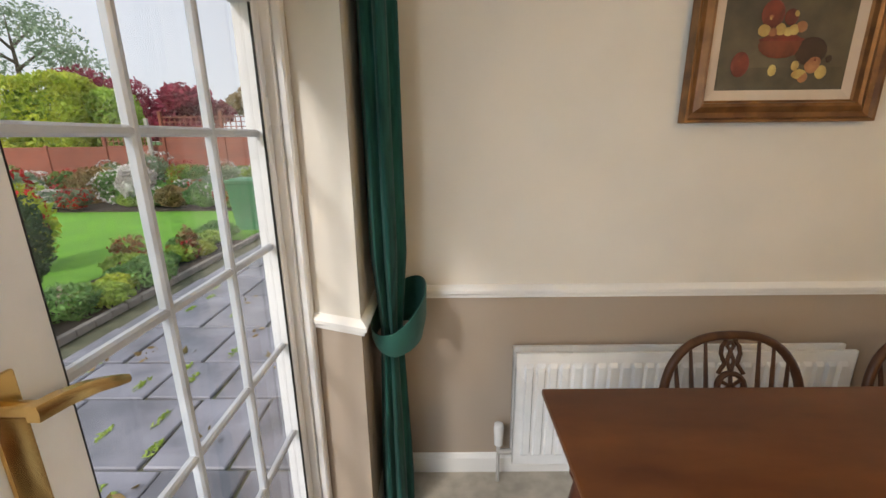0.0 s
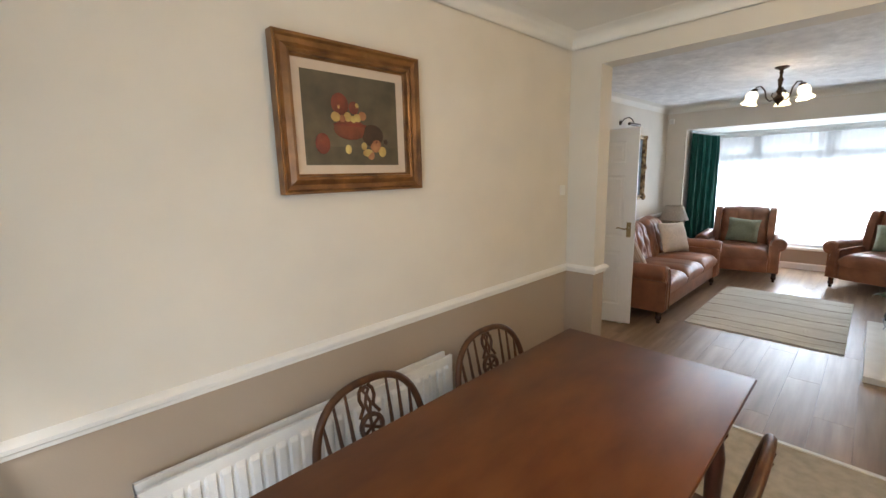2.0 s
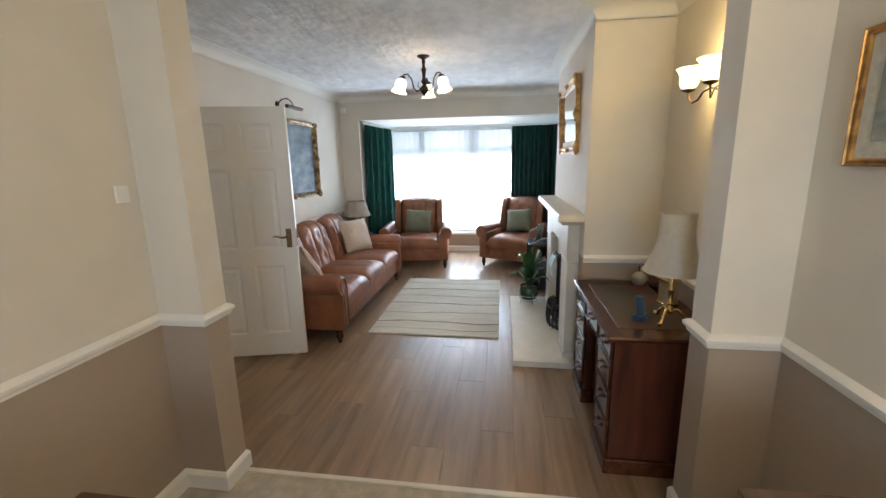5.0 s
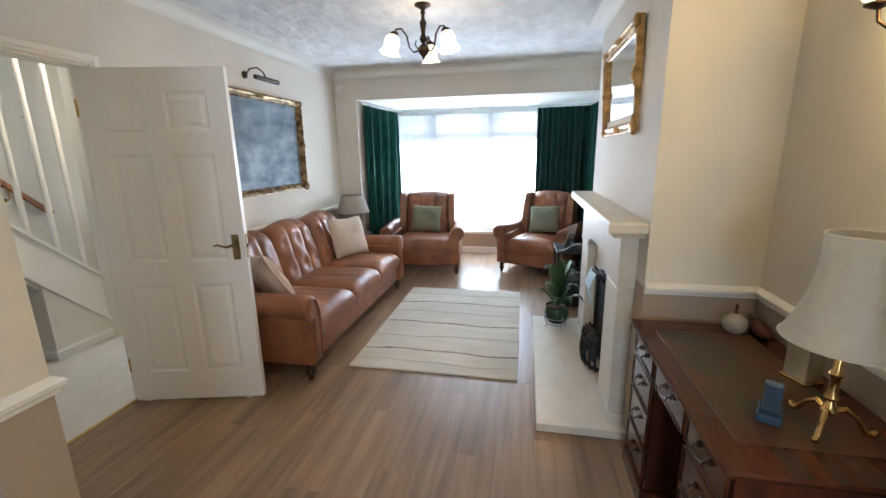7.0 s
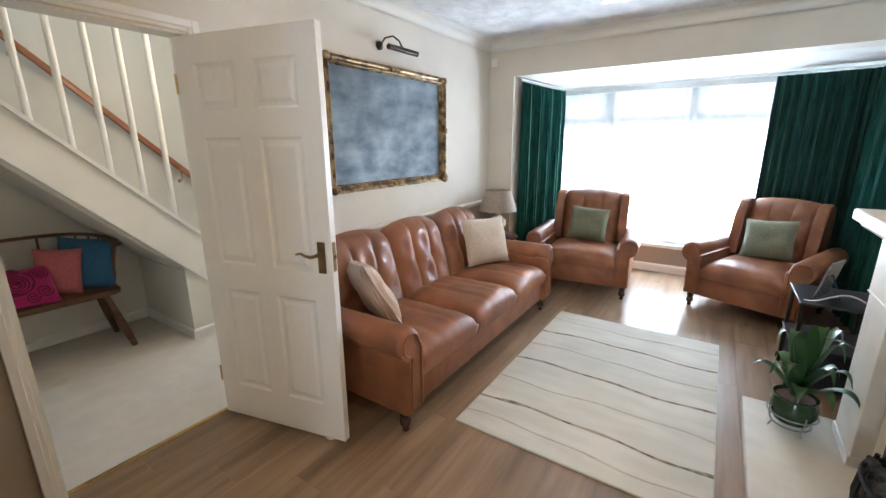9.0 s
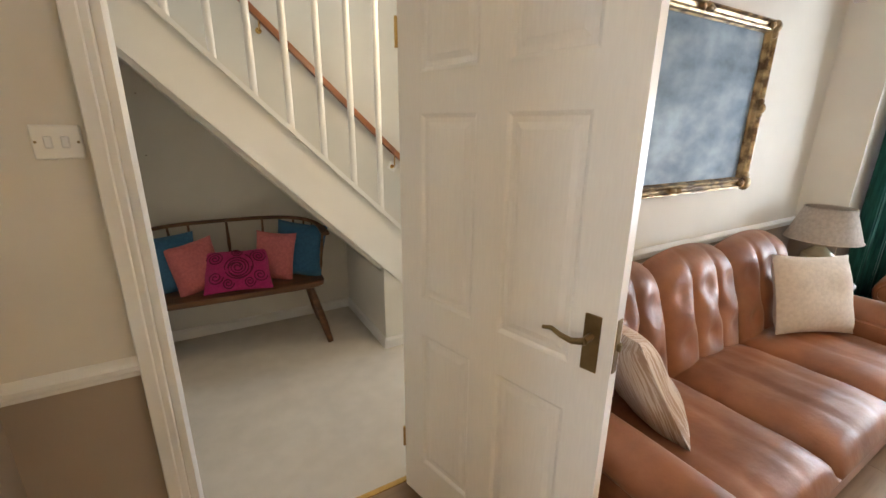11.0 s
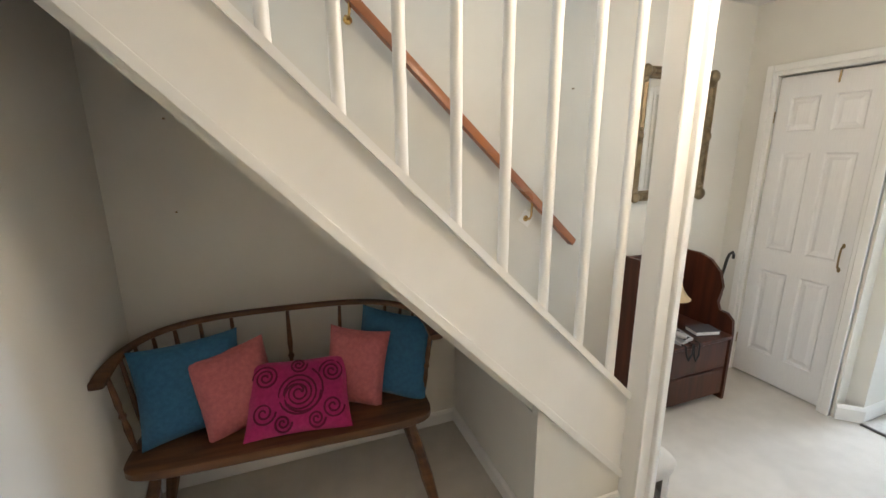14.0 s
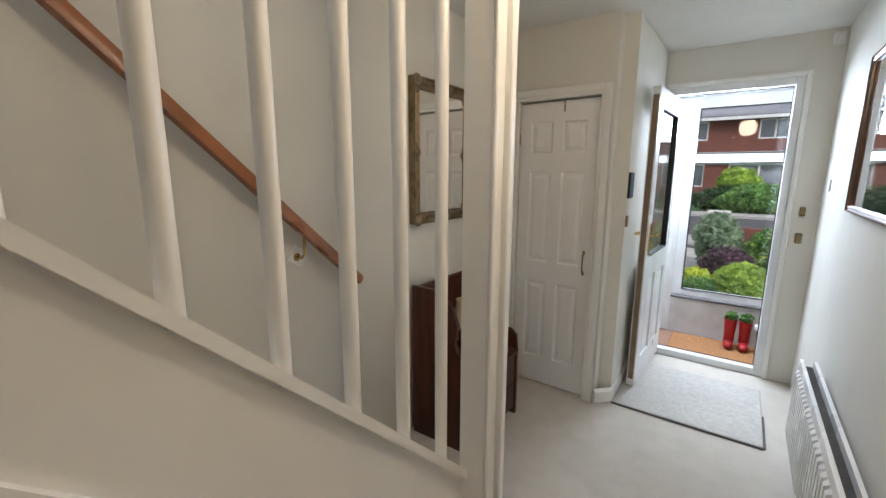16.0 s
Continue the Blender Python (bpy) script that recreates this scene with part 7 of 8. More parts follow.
for i in range(6):
    xa = -16.0 + i * 1.83
    top = 1.45 if i < 4 else 1.85
    b = bmesh.new()
    box(b, xa, xa + 0.09, -0.04, 0.05, 0.0, top + 0.65 if i > 2 else top + 0.1, 0.006)
    part("post", b, M_fence, t)
    n = int(top / 0.12)
    for k in range(n):
        b = bmesh.new()
        z = 0.05 + k * 0.12
        rings(b, [[(x, 0.0, z), (x, -0.012, z), (x, -0.002, z + 0.13), (x, 0.006, z + 0.13)] for x in (xa + 0.09, xa + 1.83)])
        part("board", b, M_fence, t)
    if i >= 3:
        for k in range(4):
            b = bmesh.new()
            box(b, xa + 0.09, xa + 1.83, -0.01, 0.008, top + 0.05 + k * 0.14, top + 0.075 + k * 0.14)
            part("trellis_slat", b, M_fence, t)
        for k in range(11):
            b = bmesh.new()
            x = xa + 0.14 + k * 0.16
            box(b, x, x + 0.025, 0.0081, 0.022, top + 0.02, top + 0.52)
            part("trellis_slat", b, M_fence, t)
b = bmesh.new()
box(b, -9.05, -8.95, 12.84, 12.93, -0.25, 2.1, 0.01)
solo("garden_post", b, mat("weathered_post", (0.45, 0.42, 0.36), rough=0.8), Matrix(), "pale weathered wooden post in front of the garden fence", "post")


def leaf_mass(c, s, n, leaf, seed, hollow=0.55, square=False, lobes=0.35):
    """Many small bent leaves spread through an uneven mass."""
    r = np.random.RandomState(seed)
    d = r.normal(size=(n, 3))
    d /= np.linalg.norm(d, axis=1)[:, None]
    rad = hollow + (1 - hollow) * r.rand(n) ** 0.6
    k = 5
    cen = r.normal(size=(k, 3))
    cen /= np.linalg.norm(cen, axis=1)[:, None]
    lob = 1 + lobes * (np.max(d @ cen.T, axis=1) - 0.7) + 0.12 * np.sin(d[:, 0] * 7 + seed) * np.sin(d[:, 2] * 6)
    if square:
        d6 = d / (np.abs(d) ** 6).sum(1)[:, None] ** (1 / 6)
        p = d6 * (0.93 + 0.07 * np.sin(d6[:, 0] * 9 + seed))[:, None] * (0.8 + 0.2 * r.rand(n) ** 0.5)[:, None] * np.array(s)
    else:
        p = d * (rad * lob)[:, None] * np.array(s)
    p[:, 2] = np.where(p[:, 2] < -s[2] * 0.9, -s[2] * 0.9, p[:, 2])
    p += np.array(c)
    a = r.normal(size=(n, 3)) + d * 0.3
    a /= np.linalg.norm(a, axis=1)[:, None]
    b2 = np.cross(a, r.normal(size=(n, 3)))
    b2 /= np.linalg.norm(b2, axis=1)[:, None]
    L = leaf * (0.6 + 0.8 * r.rand(n))[:, None]
    nn = np.cross(a, b2)
    v = np.stack([p - a * L, p + b2 * L * 0.45 + nn * L * 0.12, p + a * L, p - b2 * L * 0.45 + nn * L * 0.12], 1).reshape(-1, 3)
    f = np.arange(4 * n).reshape(n, 4)
    return v, f


def leaves(name, blobs, material, parent=None):
    vs, fs, o = [], [], 0
    for args in blobs:
        v, f = leaf_mass(*args)
        vs.append(v)
        fs.append(f + o)
        o += len(v)
    me = bpy.data.meshes.new(name)
    me.from_pydata(np.concatenate(vs).tolist(), [], np.concatenate(fs).tolist())
    me.materials.append(material)
    ob = new(name, me)
    ob.parent = parent
    return tagged(ob, kind="stuff")


def leaf_mat(name, c1, c2):
    return mat(name, c1, c2, rough=0.55, scale=2.5, bump=0, big=0.3, contrast=(0.4, 0.6), trans=0.3)


G = {"green": leaf_mat("mid_green_leaves", (0.19, 0.37, 0.09), (0.10, 0.23, 0.055)), "lime": leaf_mat("lime_leaves", (0.42, 0.56, 0.09), (0.27, 0.42, 0.06)), "dark": leaf_mat("dark_leaves", (0.05, 0.11, 0.04), (0.03, 0.07, 0.026)),
     "red": leaf_mat("crimson_leaves", (0.38, 0.045, 0.085), (0.22, 0.03, 0.06)), "grey": leaf_mat("grey_green_leaves", (0.32, 0.42, 0.27), (0.20, 0.29, 0.18)), "yellow": leaf_mat("golden_leaves", (0.58, 0.62, 0.06), (0.38, 0.50, 0.05)),
     "purple": leaf_mat("purple_heather", (0.13, 0.07, 0.10), (0.08, 0.045, 0.06)), "white": leaf_mat("white_petals", (0.75, 0.73, 0.70), (0.6, 0.55, 0.52)), "flower": leaf_mat("scarlet_petals", (0.55, 0.03, 0.02), (0.40, 0.02, 0.02)),
     "autumn": leaf_mat("brown_orange_leaves", (0.33, 0.22, 0.08), (0.22, 0.17, 0.06))}


def bush(name, c, s, n, leaf, kind, label, seed, flowers=None, stems=True, square=False):
    t = thing(name, pose(c[0], c[1], c[2] - s[2]), label, "shrub")
    if stems:
        b = bmesh.new()
        r = random.Random(seed)
        for k in range(5):
            a, q = r.uniform(0, 6.28), r.uniform(0.2, 0.6)
            tube(b, [(0.02 * math.cos(a), 0.02 * math.sin(a), -0.02), (q * 0.5 * s[0] * math.cos(a), q * 0.5 * s[1] * math.sin(a), s[2] * 0.7), (q * s[0] * math.cos(a), q * s[1] * math.sin(a), s[2] * 1.5)], [0.02 * s[2] + 0.004, 0.012 * s[2] + 0.003, 0.003], 5)
        part("stem", b, M_soil, t, smooth=True)
    leaves("foliage", [((0, 0, s[2]), s, n, leaf, seed, 0.55, square)], G[kind], t)
    if flowers:
        leaves("blossom", [((0, 0, s[2] * 1.08), (s[0], s[1], s[2] * 1.02), int(n * flowers[1]), leaf * 1.1, seed + 50, 0.93)], G[flowers[0]], t)
    return t


def tree(name, base, h, crown, kind, label, seed, n=5000, leaf=0.16):
    t = thing(name, pose(*base), label, "tree")
    r = random.Random(seed)
    b = bmesh.new()
    tube(b, [(0, 0, 0), (0.05, 0.02, h * 0.3), (-0.04, 0.05, h * 0.6), (0, 0, h * 0.92)], [h * 0.028, h * 0.02, h * 0.012, 0.01], 8)
    tips = []
    for k in range(9):
        a, z = r.uniform(0, 6.28), h * r.uniform(0.35, 0.75)
        q = crown * r.uniform(0.5, 0.95)
        tip = (q * math.cos(a), q * math.sin(a), z + h * r.uniform(0.08, 0.25))
        tube(b, [(0, 0, z - 0.1), (tip[0] * 0.5, tip[1] * 0.5, (z + tip[2]) / 2), tip], [h * 0.01, h * 0.006, 0.006], 5)
        tips.append(tip)
    tips.append((0, 0, h * 0.9))
    part("trunk", b, mat("bark", (0.13, 0.10, 0.075), rough=0.9, scale=12, bump=0.6), t, smooth=True)
    leaves("crown", [(tip, (crown * 0.45, crown * 0.45, h * 0.13), n // len(tips), leaf, seed + i, 0.2) for i, tip in enumerate(tips)], G[kind], t)
    return t


bush("conifer_hedge", (-16.6, 15.4, 1.8), (4.5, 0.9, 2.05), 30000, 0.09, "yellow", "tall clipped golden conifer hedge behind the garden fence", 1, square=True)
bush("conifer_hedge", (-13.6, 16.0, 1.55), (2.4, 0.9, 1.75), 16000, 0.09, "lime", "clipped lime green conifer hedge behind the garden fence", 2, square=True)
tree("acer_tree", (-15.8, 21.5, -0.26), 4.6, 2.4, "red", "spreading crimson-leaved tree beyond the garden fence", 3, 8000, 0.10)
tree("acer_tree", (-12.6, 20.5, -0.26), 4.2, 1.8, "red", "spreading crimson-leaved tree beyond the garden fence", 4, 6000, 0.13)
tree("ash_tree", (-24.5, 25.5, -0.26), 9.5, 4.0, "grey", "tall thin grey-green tree far beyond the garden", 5, 4200, 0.13)
tree("round_tree", (-13.0, 32.0, -0.26), 5.6, 3.6, "autumn", "rounded olive-brown tree far beyond the fence", 6, 7000, 0.2)
rnd = random.Random(9)
kinds = ["green", "grey", "green", "lime", "green", "autumn", "grey", "green"]
names = {"green": "mid-green leafy", "grey": "grey-green leafy", "dark": "dark evergreen", "lime": "lime green leafy", "autumn": "bronze-leaved"}
for i in range(39):
    x = -12.8 + 8.4 * (i % 13) / 12 + rnd.uniform(-0.2, 0.2)
    row = i // 13
    k = kinds[(i * 5 + row * 3) % 8]
    s = rnd.uniform(0.35, 0.62)
    fl = [None, ("white", 0.10), ("flower", 0.09), None, ("white", 0.12)][i % 5]
    s *= (1.0, 0.85, 0.6)[row]
    bush("border_shrub", (x, 12.2 - row * 1.15 + rnd.uniform(-0.3, 0.3), -0.12 + s * 0.9), (s * 1.15, s, s * (1.15 - 0.2 * row)), 3600, 0.038, k, "%s border shrub %s in the flower bed" % (names[k], {None: "without flowers", "white": "with white flowers", "flower": "with red flowers"}[fl and fl[0]]), 20 + i, fl)
bush("hydrangea", (-7.6, 10.1, 0.55), (0.40, 0.38, 0.40), 3000, 0.05, "white", "pale creamy hydrangea bush in the flower bed", 60)
for i in range(22):
    y = 0.2 + i * 0.31
    s = rnd.uniform(0.09, 0.19)
    k = ["lime", "green", "lime", "yellow", "green"][i % 5]
    bush("edging_plant", (-3.78 + rnd.uniform(-0.3, 0.25), y, -0.11 + s * 0.9), (s * 2.1, s * 1.8, s), 1500, 0.028, k, "low clump of leafy plants along the patio edge", 80 + i, ("flower", 0.03) if i % 7 == 3 else None)
bush("clipped_conifer", (-4.6, 4.15, 0.42), (0.33, 0.33, 0.55), 5000, 0.028, "dark", "dark clipped conifer beside the patio", 120)
bush("golden_shrub", (-5.6, 5.1, 0.50), (0.45, 0.45, 0.62), 3500, 0.045, "yellow", "golden shrub with red berries beyond the conifer", 121, ("flower", 0.06))
for (x, y, r, h, lab, sd) in ((-4.15, 5.1, 0.24, 0.16, "wide shallow terracotta pot with a bare reddish plant, on the border", 130), (-3.65, 5.55, 0.14, 0.14, "small terracotta pot with red flowers, on the border", 131)):
    t = thing("flower_pot", pose(x, y, -0.11), lab, "plant pot")
    b = bmesh.new()
    lathe(b, [(r * 0.6, 0), (r * 0.95, h * 0.8), (r * 1.05, h * 0.82), (r * 1.05, h), (r * 0.95, h), (r * 0.9, h * 0.85)], n=24)
    part("pot", b, M_terra, t, smooth=True)
    leaves("foliage", [((0, 0, h + 0.14), (r * 0.95, r * 0.95, 0.17), 260, 0.035, sd, 0.3)], G["autumn"], t)
    leaves("blossom", [((0, 0, h + 0.12), (r * 0.8, r * 0.8, 0.12), 60, 0.03, sd + 1, 0.6)], G["flower"], t)
b = bmesh.new()
blob(b, (-3.75, 3.72, 0.0), (0.075, 0.06, 0.11), 2, 14, 8)
blob(b, (-3.72, 3.68, 0.13), (0.045, 0.04, 0.045), 2, 12, 8)
blob(b, (-3.82, 3.78, -0.06), (0.10, 0.07, 0.05), 2, 12, 8)
solo("stone_animal_figure", b, mat("pale_stone_figure", (0.42, 0.36, 0.27), rough=0.8, scale=20, bump=0.3), Matrix(), "small pale stone animal figure sitting in the border", "statue", smooth=True)
t = thing("wheelie_bin", pose(-3.75, 7.7, -0.16), "green plastic wheeled bin at the end of the patio", "bin")
M_bin = mat("green_plastic", (0.05, 0.22, 0.09), rough=0.5, scale=8, bump=0.03)
b = bmesh.new()
rings(b, [[(-w, -w, z), (w, -w, z), (w, w, z), (-w, w, z)] for w, z in ((0.20, 0.02), (0.27, 0.86), (0.285, 0.87), (0.285, 0.90))])
part("body", b, M_bin, t)
b = bmesh.new()
rings(b, [[(-w, -w - 0.01, z), (w, -w - 0.01, z), (w, w, z), (-w, w, z)] for w, z in ((0.29, 0.90), (0.29, 0.93), (0.20, 0.96))])
part("lid", b, M_bin, t)
for x in (-0.2, 0.2):
    b = bmesh.new()
    tube(b, [(x - 0.02, 0.22, 0.08), (x + 0.02, 0.22, 0.08)], 0.08, 16)
    part("wheel", b, M_black, t, smooth=True)

# ---- porch ----
M_porchtile = mat("quarry_tile", (0.28, 0.15, 0.10), rough=0.6, scale=9, rand=0.15)
PXE = 8.38
b = bmesh.new()
box(b, HE + 0.0, PXE + 0.1, 2.3, 4.5, -0.12, -0.02)
structure("floor_porch", b, M_porchtile)
b = bmesh.new()
box(b, PXE, PXE + 0.1, 2.3, 3.42, -0.02, 0.34)
box(b, HE + 0.12, PXE + 0.1, 2.2, 2.3, -0.02, 2.25)
box(b, HE + 0.12, PXE + 0.1, 4.5, 4.6, -0.02, 2.25)
structure("wall_porch", b, mat("white_render", (0.72, 0.73, 0.75), rough=0.8, scale=6, bump=0.2))
b = bmesh.new()
box(b, HE + 0.1201, PXE + 0.25, 2.2, 4.6, 2.2, 2.3)
structure("ceiling_porch", b, M_upvc)
t = thing("porch_window", Matrix(), "white framed porch window with a dark sill line", "window")
b = bmesh.new()
for ya, yb, za, zb in ((2.3, 2.36, 0.36, 2.2), (3.34, 3.42, 0.36, 2.2), (2.36, 3.34, 0.36, 0.42), (2.36, 3.34, 2.10, 2.2), (2.36, 3.34, 1.62, 1.70)):
    box(b, PXE + 0.02, PXE + 0.08, ya, yb, za, zb, 0.004)
part("window_frame", b, M_upvc, t)
b = bmesh.new()
for ya, yb, za, zb in ((2.36, 3.34, 0.42, 0.428), (2.36, 3.34, 1.612, 1.62), (2.36, 3.34, 1.70, 1.708), (2.36, 3.34, 2.092, 2.10), (3.332, 3.34, 0.428, 1.612), (3.332, 3.34, 1.708, 2.092)):
    box(b, PXE + 0.015, PXE + 0.025, ya, yb, za, zb)
part("gasket", b, M_black, t, "black glazing seal")
for za, zb in ((0.42, 1.62), (1.70, 2.10)):
    b = bmesh.new()
    box(b, PXE + 0.045, PXE + 0.05, 2.36, 3.34, za, zb)
    part("pane", b, M_glass, t, "clear glass").visible_shadow = False
b = bmesh.new()
box(b, PXE - 0.04, PXE + 0.02, 2.3, 3.42, 0.338, 0.36, 0.004)
part("window_sill", b, mat("dark_sill", (0.12, 0.10, 0.11), rough=0.4), t, "dark inner sill")
t = thing("porch_door", Matrix(), "white glazed porch door with a lever handle, closed", "door")
b = bmesh.new()
for ya, yb, za, zb in ((3.42, 3.56, -0.02, 2.2), (4.36, 4.5, -0.02, 2.2), (3.56, 4.36, -0.02, 0.30), (3.56, 4.36, 2.05, 2.2)):
    box(b, PXE + 0.01, PXE + 0.09, ya, yb, za, zb, 0.005)
box(b, PXE + 0.0, PXE + 0.0099, 3.45, 3.54, -0.0, 2.15, 0.003)
part("door_frame", b, M_upvc, t)
b = bmesh.new()
box(b, PXE + 0.045, PXE + 0.05, 3.56, 4.36, 0.30, 2.05)
part("pane", b, M_glass, t, "clear glass").visible_shadow = False
b = bmesh.new()
tube(b, [(PXE, 3.50, 1.02), (PXE - 0.045, 3.50, 1.02), (PXE - 0.045, 3.62, 1.02)], 0.009, 8)
part("door_handle", b, mat("white_lever", (0.75, 0.75, 0.75), rough=0.25), t, smooth=True)
b = bmesh.new()
box(b, 7.83, 8.32, 2.62, 3.36, -0.0205, 0.0, 0.004)
solo("coir_mat", b, mat("orange_brown_coir", (0.42, 0.20, 0.075), (0.30, 0.13, 0.05), rough=0.95, scale=40, bump=0.8, bscale=250), Matrix(), "orange-brown coir doormat on the porch floor", "mat")
t = thing("boot_planter", pose(8.22, 2.86, 0.0), "pair of red wellington boots used as a planter", "boots")
M_redboot = mat("red_rubber", (0.42, 0.012, 0.015), rough=0.3, scale=8, bump=0.02)
for s in (0, 1):
    b = bmesh.new()
    y = -0.055 + s * 0.11
    loops = []
    for r, z in ((0.036, 0.02), (0.04, 0.06), (0.04, 0.12), (0.046, 0.20), (0.05, 0.25), (0.046, 0.25), (0.04, 0.2)):
        loops.append([(r * math.cos(a), y + r * math.sin(a), z) for a in [2 * math.pi * i / 16 for i in range(16)]])
    rings(b, loops)
    blob(b, (-0.045, y, 0.035), (0.085, 0.04, 0.035), 2.4, 16, 8)
    part("boot", b, M_redboot, t, "red rubber boot", smooth=True)
    leaves("plant", [((0, y, 0.28), (0.05, 0.05, 0.045), 120, 0.02, 200 + s, 0.2)], G["green"], t)
t = thing("striped_pot", pose(8.14, 2.66, 0.0), "white rimmed terracotta pot beside the boots in the porch", "plant pot")
b = bmesh.new()
lathe(b, [(0.05, 0), (0.075, 0.22), (0.07, 0.22)], n=20)
part("pot", b, M_terra, t, smooth=True)
b = bmesh.new()
lathe(b, [(0.075, 0.22), (0.088, 0.225), (0.088, 0.255), (0.072, 0.255)], n=20)
part("rim", b, M_upvc, t, "white rim", smooth=True)

# ---- street side ----
b = bmesh.new()
box(b, 17.0, 24.0, -120, 120, -0.27, -0.24)
structure("road", b, M_asphalt)
b = bmesh.new()
box(b, 15.2, 16.88, -120, 120, -0.27, -0.16)
box(b, 24.12, 25.8, -120, 120, -0.27, -0.16)
structure("pavement", b, mat("concrete_paving", (0.34, 0.33, 0.31), (0.28, 0.27, 0.255), rough=0.85, scale=4, bump=0.2))
b = bmesh.new()
box(b, 16.88, 17.0, -120, 120, -0.27, -0.13, 0.01)
box(b, 24.0, 24.12, -120, 120, -0.27, -0.13, 0.01)
structure("kerb", b, mat("kerb_concrete", (0.40, 0.39, 0.37), rough=0.85, scale=9, bump=0.3))
b = bmesh.new()
box(b, 8.45, 15.2, 3.5, 4.7, -0.27, -0.22)
structure("path", b, mat("pale_path", (0.42, 0.40, 0.38), rough=0.9, scale=5, bump=0.3))
b = bmesh.new()
box(b, 14.9, 15.1, -8.0, 3.2, -0.26, 0.35)
box(b, 14.9, 15.1, 5.0, 18.0, -0.26, 0.35)
structure("wall_garden_front", b, M_brick)
for y in (3.35, 4.85):
    b = bmesh.new()
    box(b, 14.82, 15.18, y - 0.18, y + 0.18, -0.26, 0.62, 0.01)
    pier = solo("gate_pier", b, M_brick, Matrix(), "red brick gate pier with a pale stone cap", "pier", "gate piers")
    b = bmesh.new()
    box(b, 14.78, 15.22, y - 0.22, y + 0.22, 0.62, 0.70, 0.015)
    part("cap", b, mat("pale_cap_stone", (0.55, 0.53, 0.5), rough=0.8, scale=9), pier, "pale stone cap")
bush("dome_shrub", (10.9, 2.85, 0.02), (0.48, 0.34, 0.26), 5000, 0.035, "lime", "low lime green dome shrub in the front garden", 301)
bush("dome_shrub", (10.6, 3.40, -0.02), (0.38, 0.26, 0.2), 3000, 0.04, "yellow", "low golden variegated shrub in the front garden", 302)
bush("dome_shrub", (10.2, 3.30, -0.05), (0.35, 0.30, 0.18), 2000, 0.04, "green", "low mid-green shrub at the edge of the front garden", 303)
bush("heather_shrub", (12.0, 3.05, 0.02), (0.55, 0.36, 0.28), 4000, 0.035, "purple", "low purple heather mound in the front garden", 304)
bush("grassy_shrub", (13.0, 3.2, 0.26), (0.55, 0.40, 0.52), 5000, 0.07, "grey", "spiky grey-green shrub in the front garden", 305)
bush("grassy_shrub", (13.2, 2.4, 0.12), (0.5, 0.42, 0.38), 4000, 0.06, "green", "loose green shrub with yellow flowers in the front garden", 306, ("yellow", 0.08))
bush("rhododendron", (26.5, 2.6, 0.40), (0.9, 1.35, 0.68), 9000, 0.10, "green", "large glossy green shrub across the road", 307)
bush("round_shrub", (28.5, 3.2, 0.85), (0.7, 0.85, 0.95), 7000, 0.09, "lime", "tall lime green rounded shrub across the road", 308)
for i in range(6):
    bush("street_hedge", (27.0, -9.0 + i * 5.6, 0.35), (0.7, 2.75, 0.75), 7000, 0.09, "dark", "clipped dark green hedge along the far pavement", 310 + i)


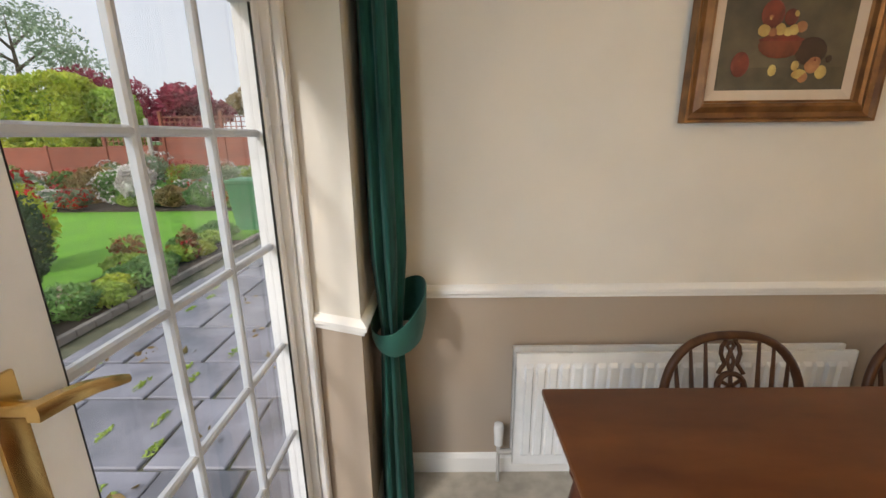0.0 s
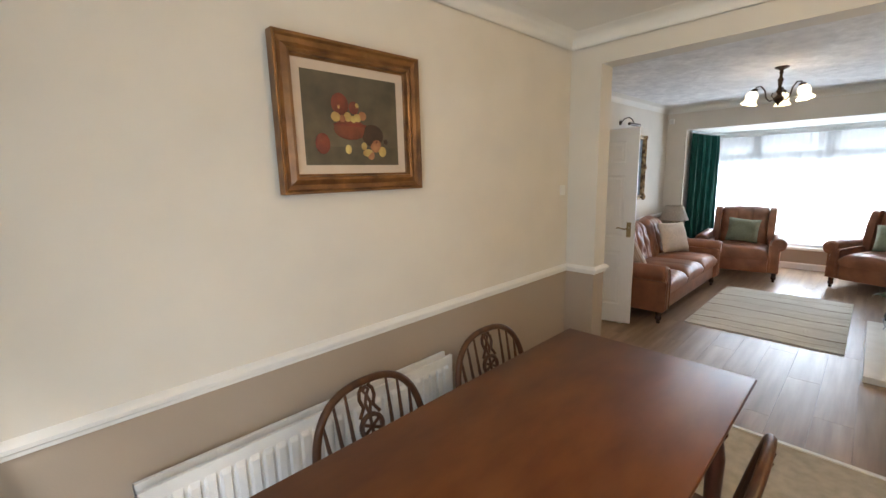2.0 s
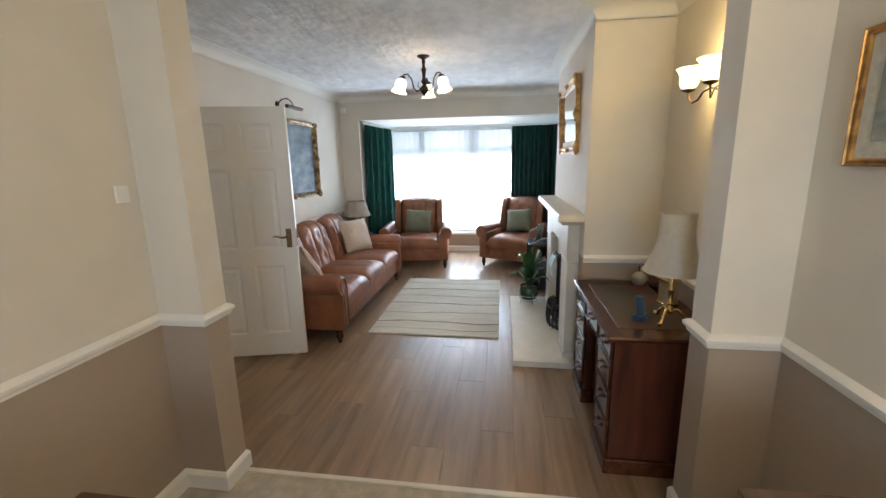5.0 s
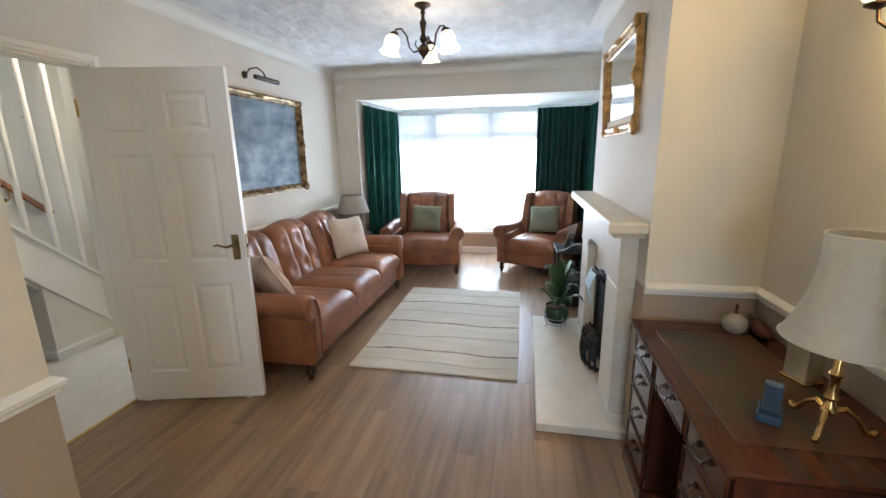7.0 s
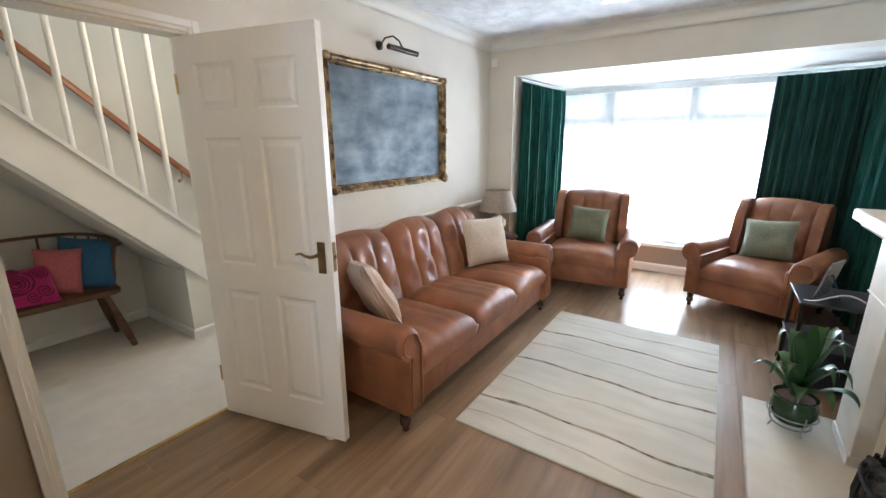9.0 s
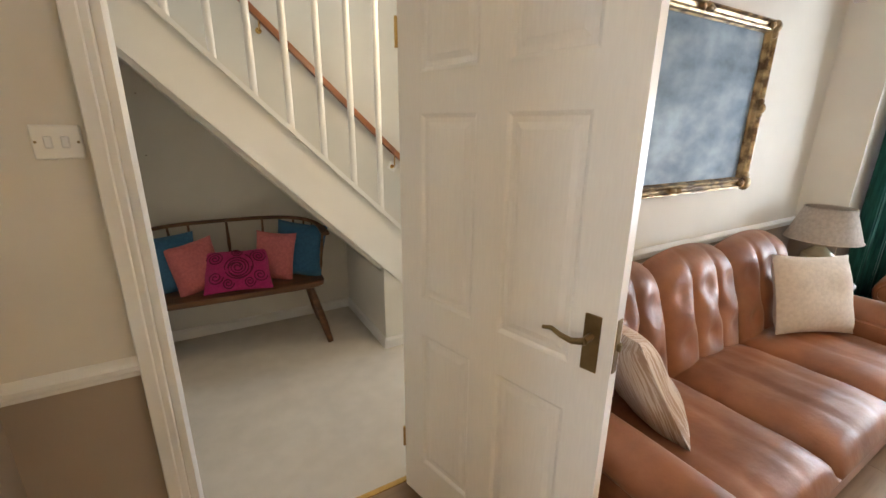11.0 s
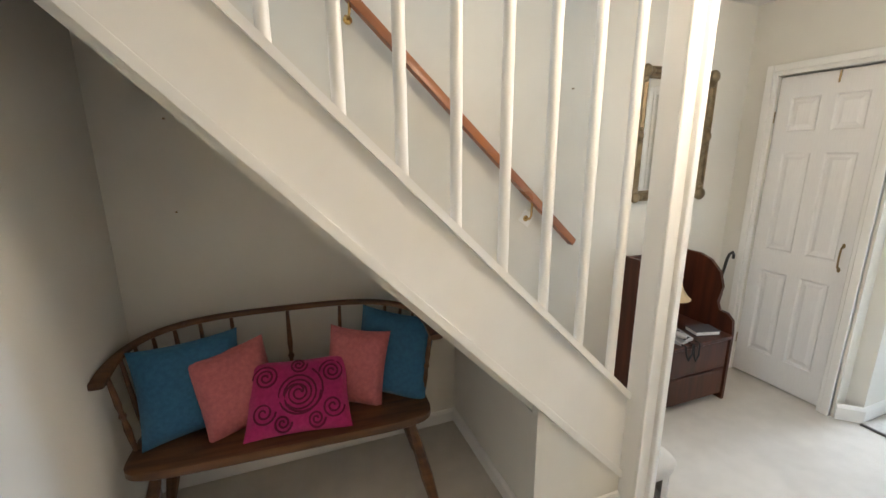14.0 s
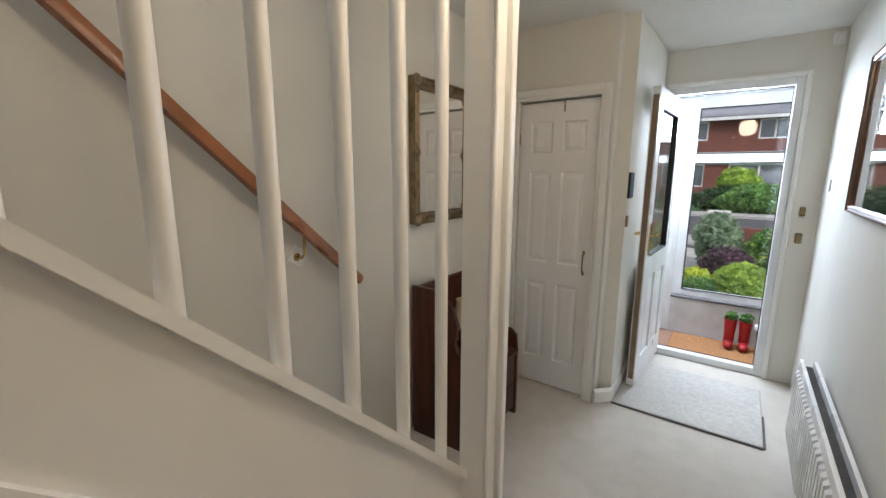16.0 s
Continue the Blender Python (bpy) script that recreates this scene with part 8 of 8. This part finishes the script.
def house(y0, seed):
    """One of the plain brick houses across the road, its front at local x = 0."""
    t = thing("terraced_house", pose(36, y0, -0.25), "two-storey dark red brick house with white boarding and wide windows", "house", "houses across the road")
    W = 8.6
    b = bmesh.new()
    for ya, yb, za, zb in ((0, W, 0, 0.9), (0, 0.8, 0.9, 2.35), (3.9, 5.2, 0.9, 2.35), (7.7, W, 0.9, 2.35), (0, W, 3.1, 3.85), (0, 1.0, 3.85, 5.0), (2.6, 5.2, 3.85, 5.0), (7.6, W, 3.85, 5.0), (0, W, 5.0, 5.25)):
        box(b, 0, 0.3, ya, yb, za, zb)
    box(b, 0.3, 8, 0, W, 0, 5.25)
    part("wall", b, M_brick, t)
    b = bmesh.new()
    box(b, -0.12, 0.0, 0, W, 2.35, 3.1)
    for k in range(5):
        box(b, -0.14, -0.12, 0, W, 2.37 + k * 0.145, 2.50 + k * 0.145)
    part("cladding", b, mat("white_boarding", (0.62, 0.64, 0.66), rough=0.6, scale=3), t, "white horizontal boarding")
    b = bmesh.new()
    rings(b, [[(-0.45, y, 5.15), (-0.45, y, 5.27), (4.0, y, 7.4), (8.4, y, 5.27), (8.4, y, 5.15)] for y in (0, W)])
    roof = part("roof", b, mat("grey_roof_tiles", (0.17, 0.17, 0.19), (0.10, 0.10, 0.12), rough=0.8, scale=6, stretch=(5, 0.6, 5), bump=0.5), t, "grey tiled roof")
    b = bmesh.new()
    box(b, -0.50, -0.44, 0, W, 5.02, 5.20)
    part("fascia", b, M_upvc, t, "white fascia")
    for ya, yb, za, zb in ((0.8, 3.9, 0.9, 2.35), (5.2, 7.7, 0.9, 2.35), (1.0, 2.6, 3.85, 5.0), (5.2, 7.6, 3.85, 5.0)):
        b = bmesh.new()
        for q in ((ya, ya + 0.08, za, zb), (yb - 0.08, yb, za, zb), (ya + 0.08, yb - 0.08, za, za + 0.08), (ya + 0.08, yb - 0.08, zb - 0.08, zb), ((ya + yb) / 2 - 0.05, (ya + yb) / 2 + 0.05, za + 0.08, zb - 0.08)):
            box(b, 0.05, 0.13, *q)
        w = part("window", b, M_upvc, t, "white framed window")
        b = bmesh.new()
        box(b, 0.2, 0.29, ya + 0.08, yb - 0.08, za + 0.08, zb - 0.08)
        part("pane", b, mat("far_window_glass", (0.13, 0.15, 0.17), rough=0.08, scale=2, bump=0, spec=0.9), w)
    return t


h0 = house(-17.2, 1)
for k in range(1, 5):
    copy_thing(h0, pose(36, -17.2 + 8.6 * k, -0.25))

# ---- paving slabs of the patio ----
rnd = random.Random(33)
slab_meshes = {}
y = -0.6
row = 0
while y < 8.6:
    ly = (0.6, 0.45, 0.6, 0.75)[row % 4]
    x = -3.15 + (0.0, 0.2, 0.33, 0.12)[row % 4] - 0.35
    while x < -0.75:
        lx = rnd.choice((0.45, 0.6, 0.75, 0.6))
        x0_, x1_ = max(x, -3.12 + rnd.uniform(0, 0.05)), min(x + lx, -0.70)
        if x1_ - x0_ > 0.1:
            b = bmesh.new()
            j = lambda: rnd.uniform(0.008, 0.02)
            a = (j(), j(), j(), j())
            loops = [[(x0_ + a[0] + i, y + a[1] + i, z), (x1_ - a[2] - i, y + a[1] * 0.5 + i, z), (x1_ - a[2] * 0.6 - i, y + ly - a[3] - i, z), (x0_ + a[0] * 0.6 + i, y + ly - a[3] * 0.5 - i, z)] for z, i in ((-0.17, 0), (-0.150, 0.0), (-0.143, 0.008))]
            rings(b, loops)
            ob = part("slab", b, M_slab, patio)
            ob.location.z = rnd.uniform(-0.002, 0.002)
        x += lx
    y += ly
    row += 1
leaves("joint_moss", [((rnd.uniform(-2.9, -1.3), rnd.uniform(1.4, 5.5), -0.14), (0.028, 0.09, 0.014), 60, 0.014, 400 + i, 0.1) for i in range(22)], G["lime"])
leaves("fallen_leaves", [((rnd.uniform(-2.8, -1.1), rnd.uniform(1.2, 5.5), -0.135), (0.12, 0.12, 0.006), 5, 0.03, 500 + i, 0.1) for i in range(14)], G["autumn"])

# ---- floor boards, last ----
rnd = random.Random(21)
plank_w, plank_l = 0.192, 1.28
meshes = {}


def plank_mesh(lx, ly):
    key = (round(lx, 3), round(ly, 3))
    if key not in meshes:
        b = bmesh.new()
        g = 0.0004
        loops = [[(g + i, g + i, z), (lx - g - i, g + i, z), (lx - g - i, ly - g - i, z), (g + i, ly - g - i, z)] for z, i in ((-0.012, 0), (-0.0006, 0), (0.0, 0.0006))]
        rings(b, loops)
        bmesh.ops.recalc_face_normals(b, faces=b.faces)
        me = bpy.data.meshes.new("plank")
        b.to_mesh(me)
        b.free()
        me.materials.append(M_plank)
        meshes[key] = me
    return meshes[key]


floor_ob = bpy.data.objects["floor_lounge"]


def boards(xa, xb, ya, yb):
    row, y = 0, ya
    while y < yb - 0.01:
        ly = min(plank_w, yb - y)
        x = xa
        first = (row * 0.43 + 0.2) % 1.0 * plank_l
        while x < xb - 0.01:
            lx = first if x == xa and first > 0.15 else plank_l
            lx = min(lx, xb - x)
            ob = new("plank", plank_mesh(lx, ly))
            ob.parent = floor_ob
            ob.location = (x, y, 0)
            x += lx
        y += ly
        row += 1


boards(2.985, LE, LS, 2.49)
boards(LE, BX, BS, BN)
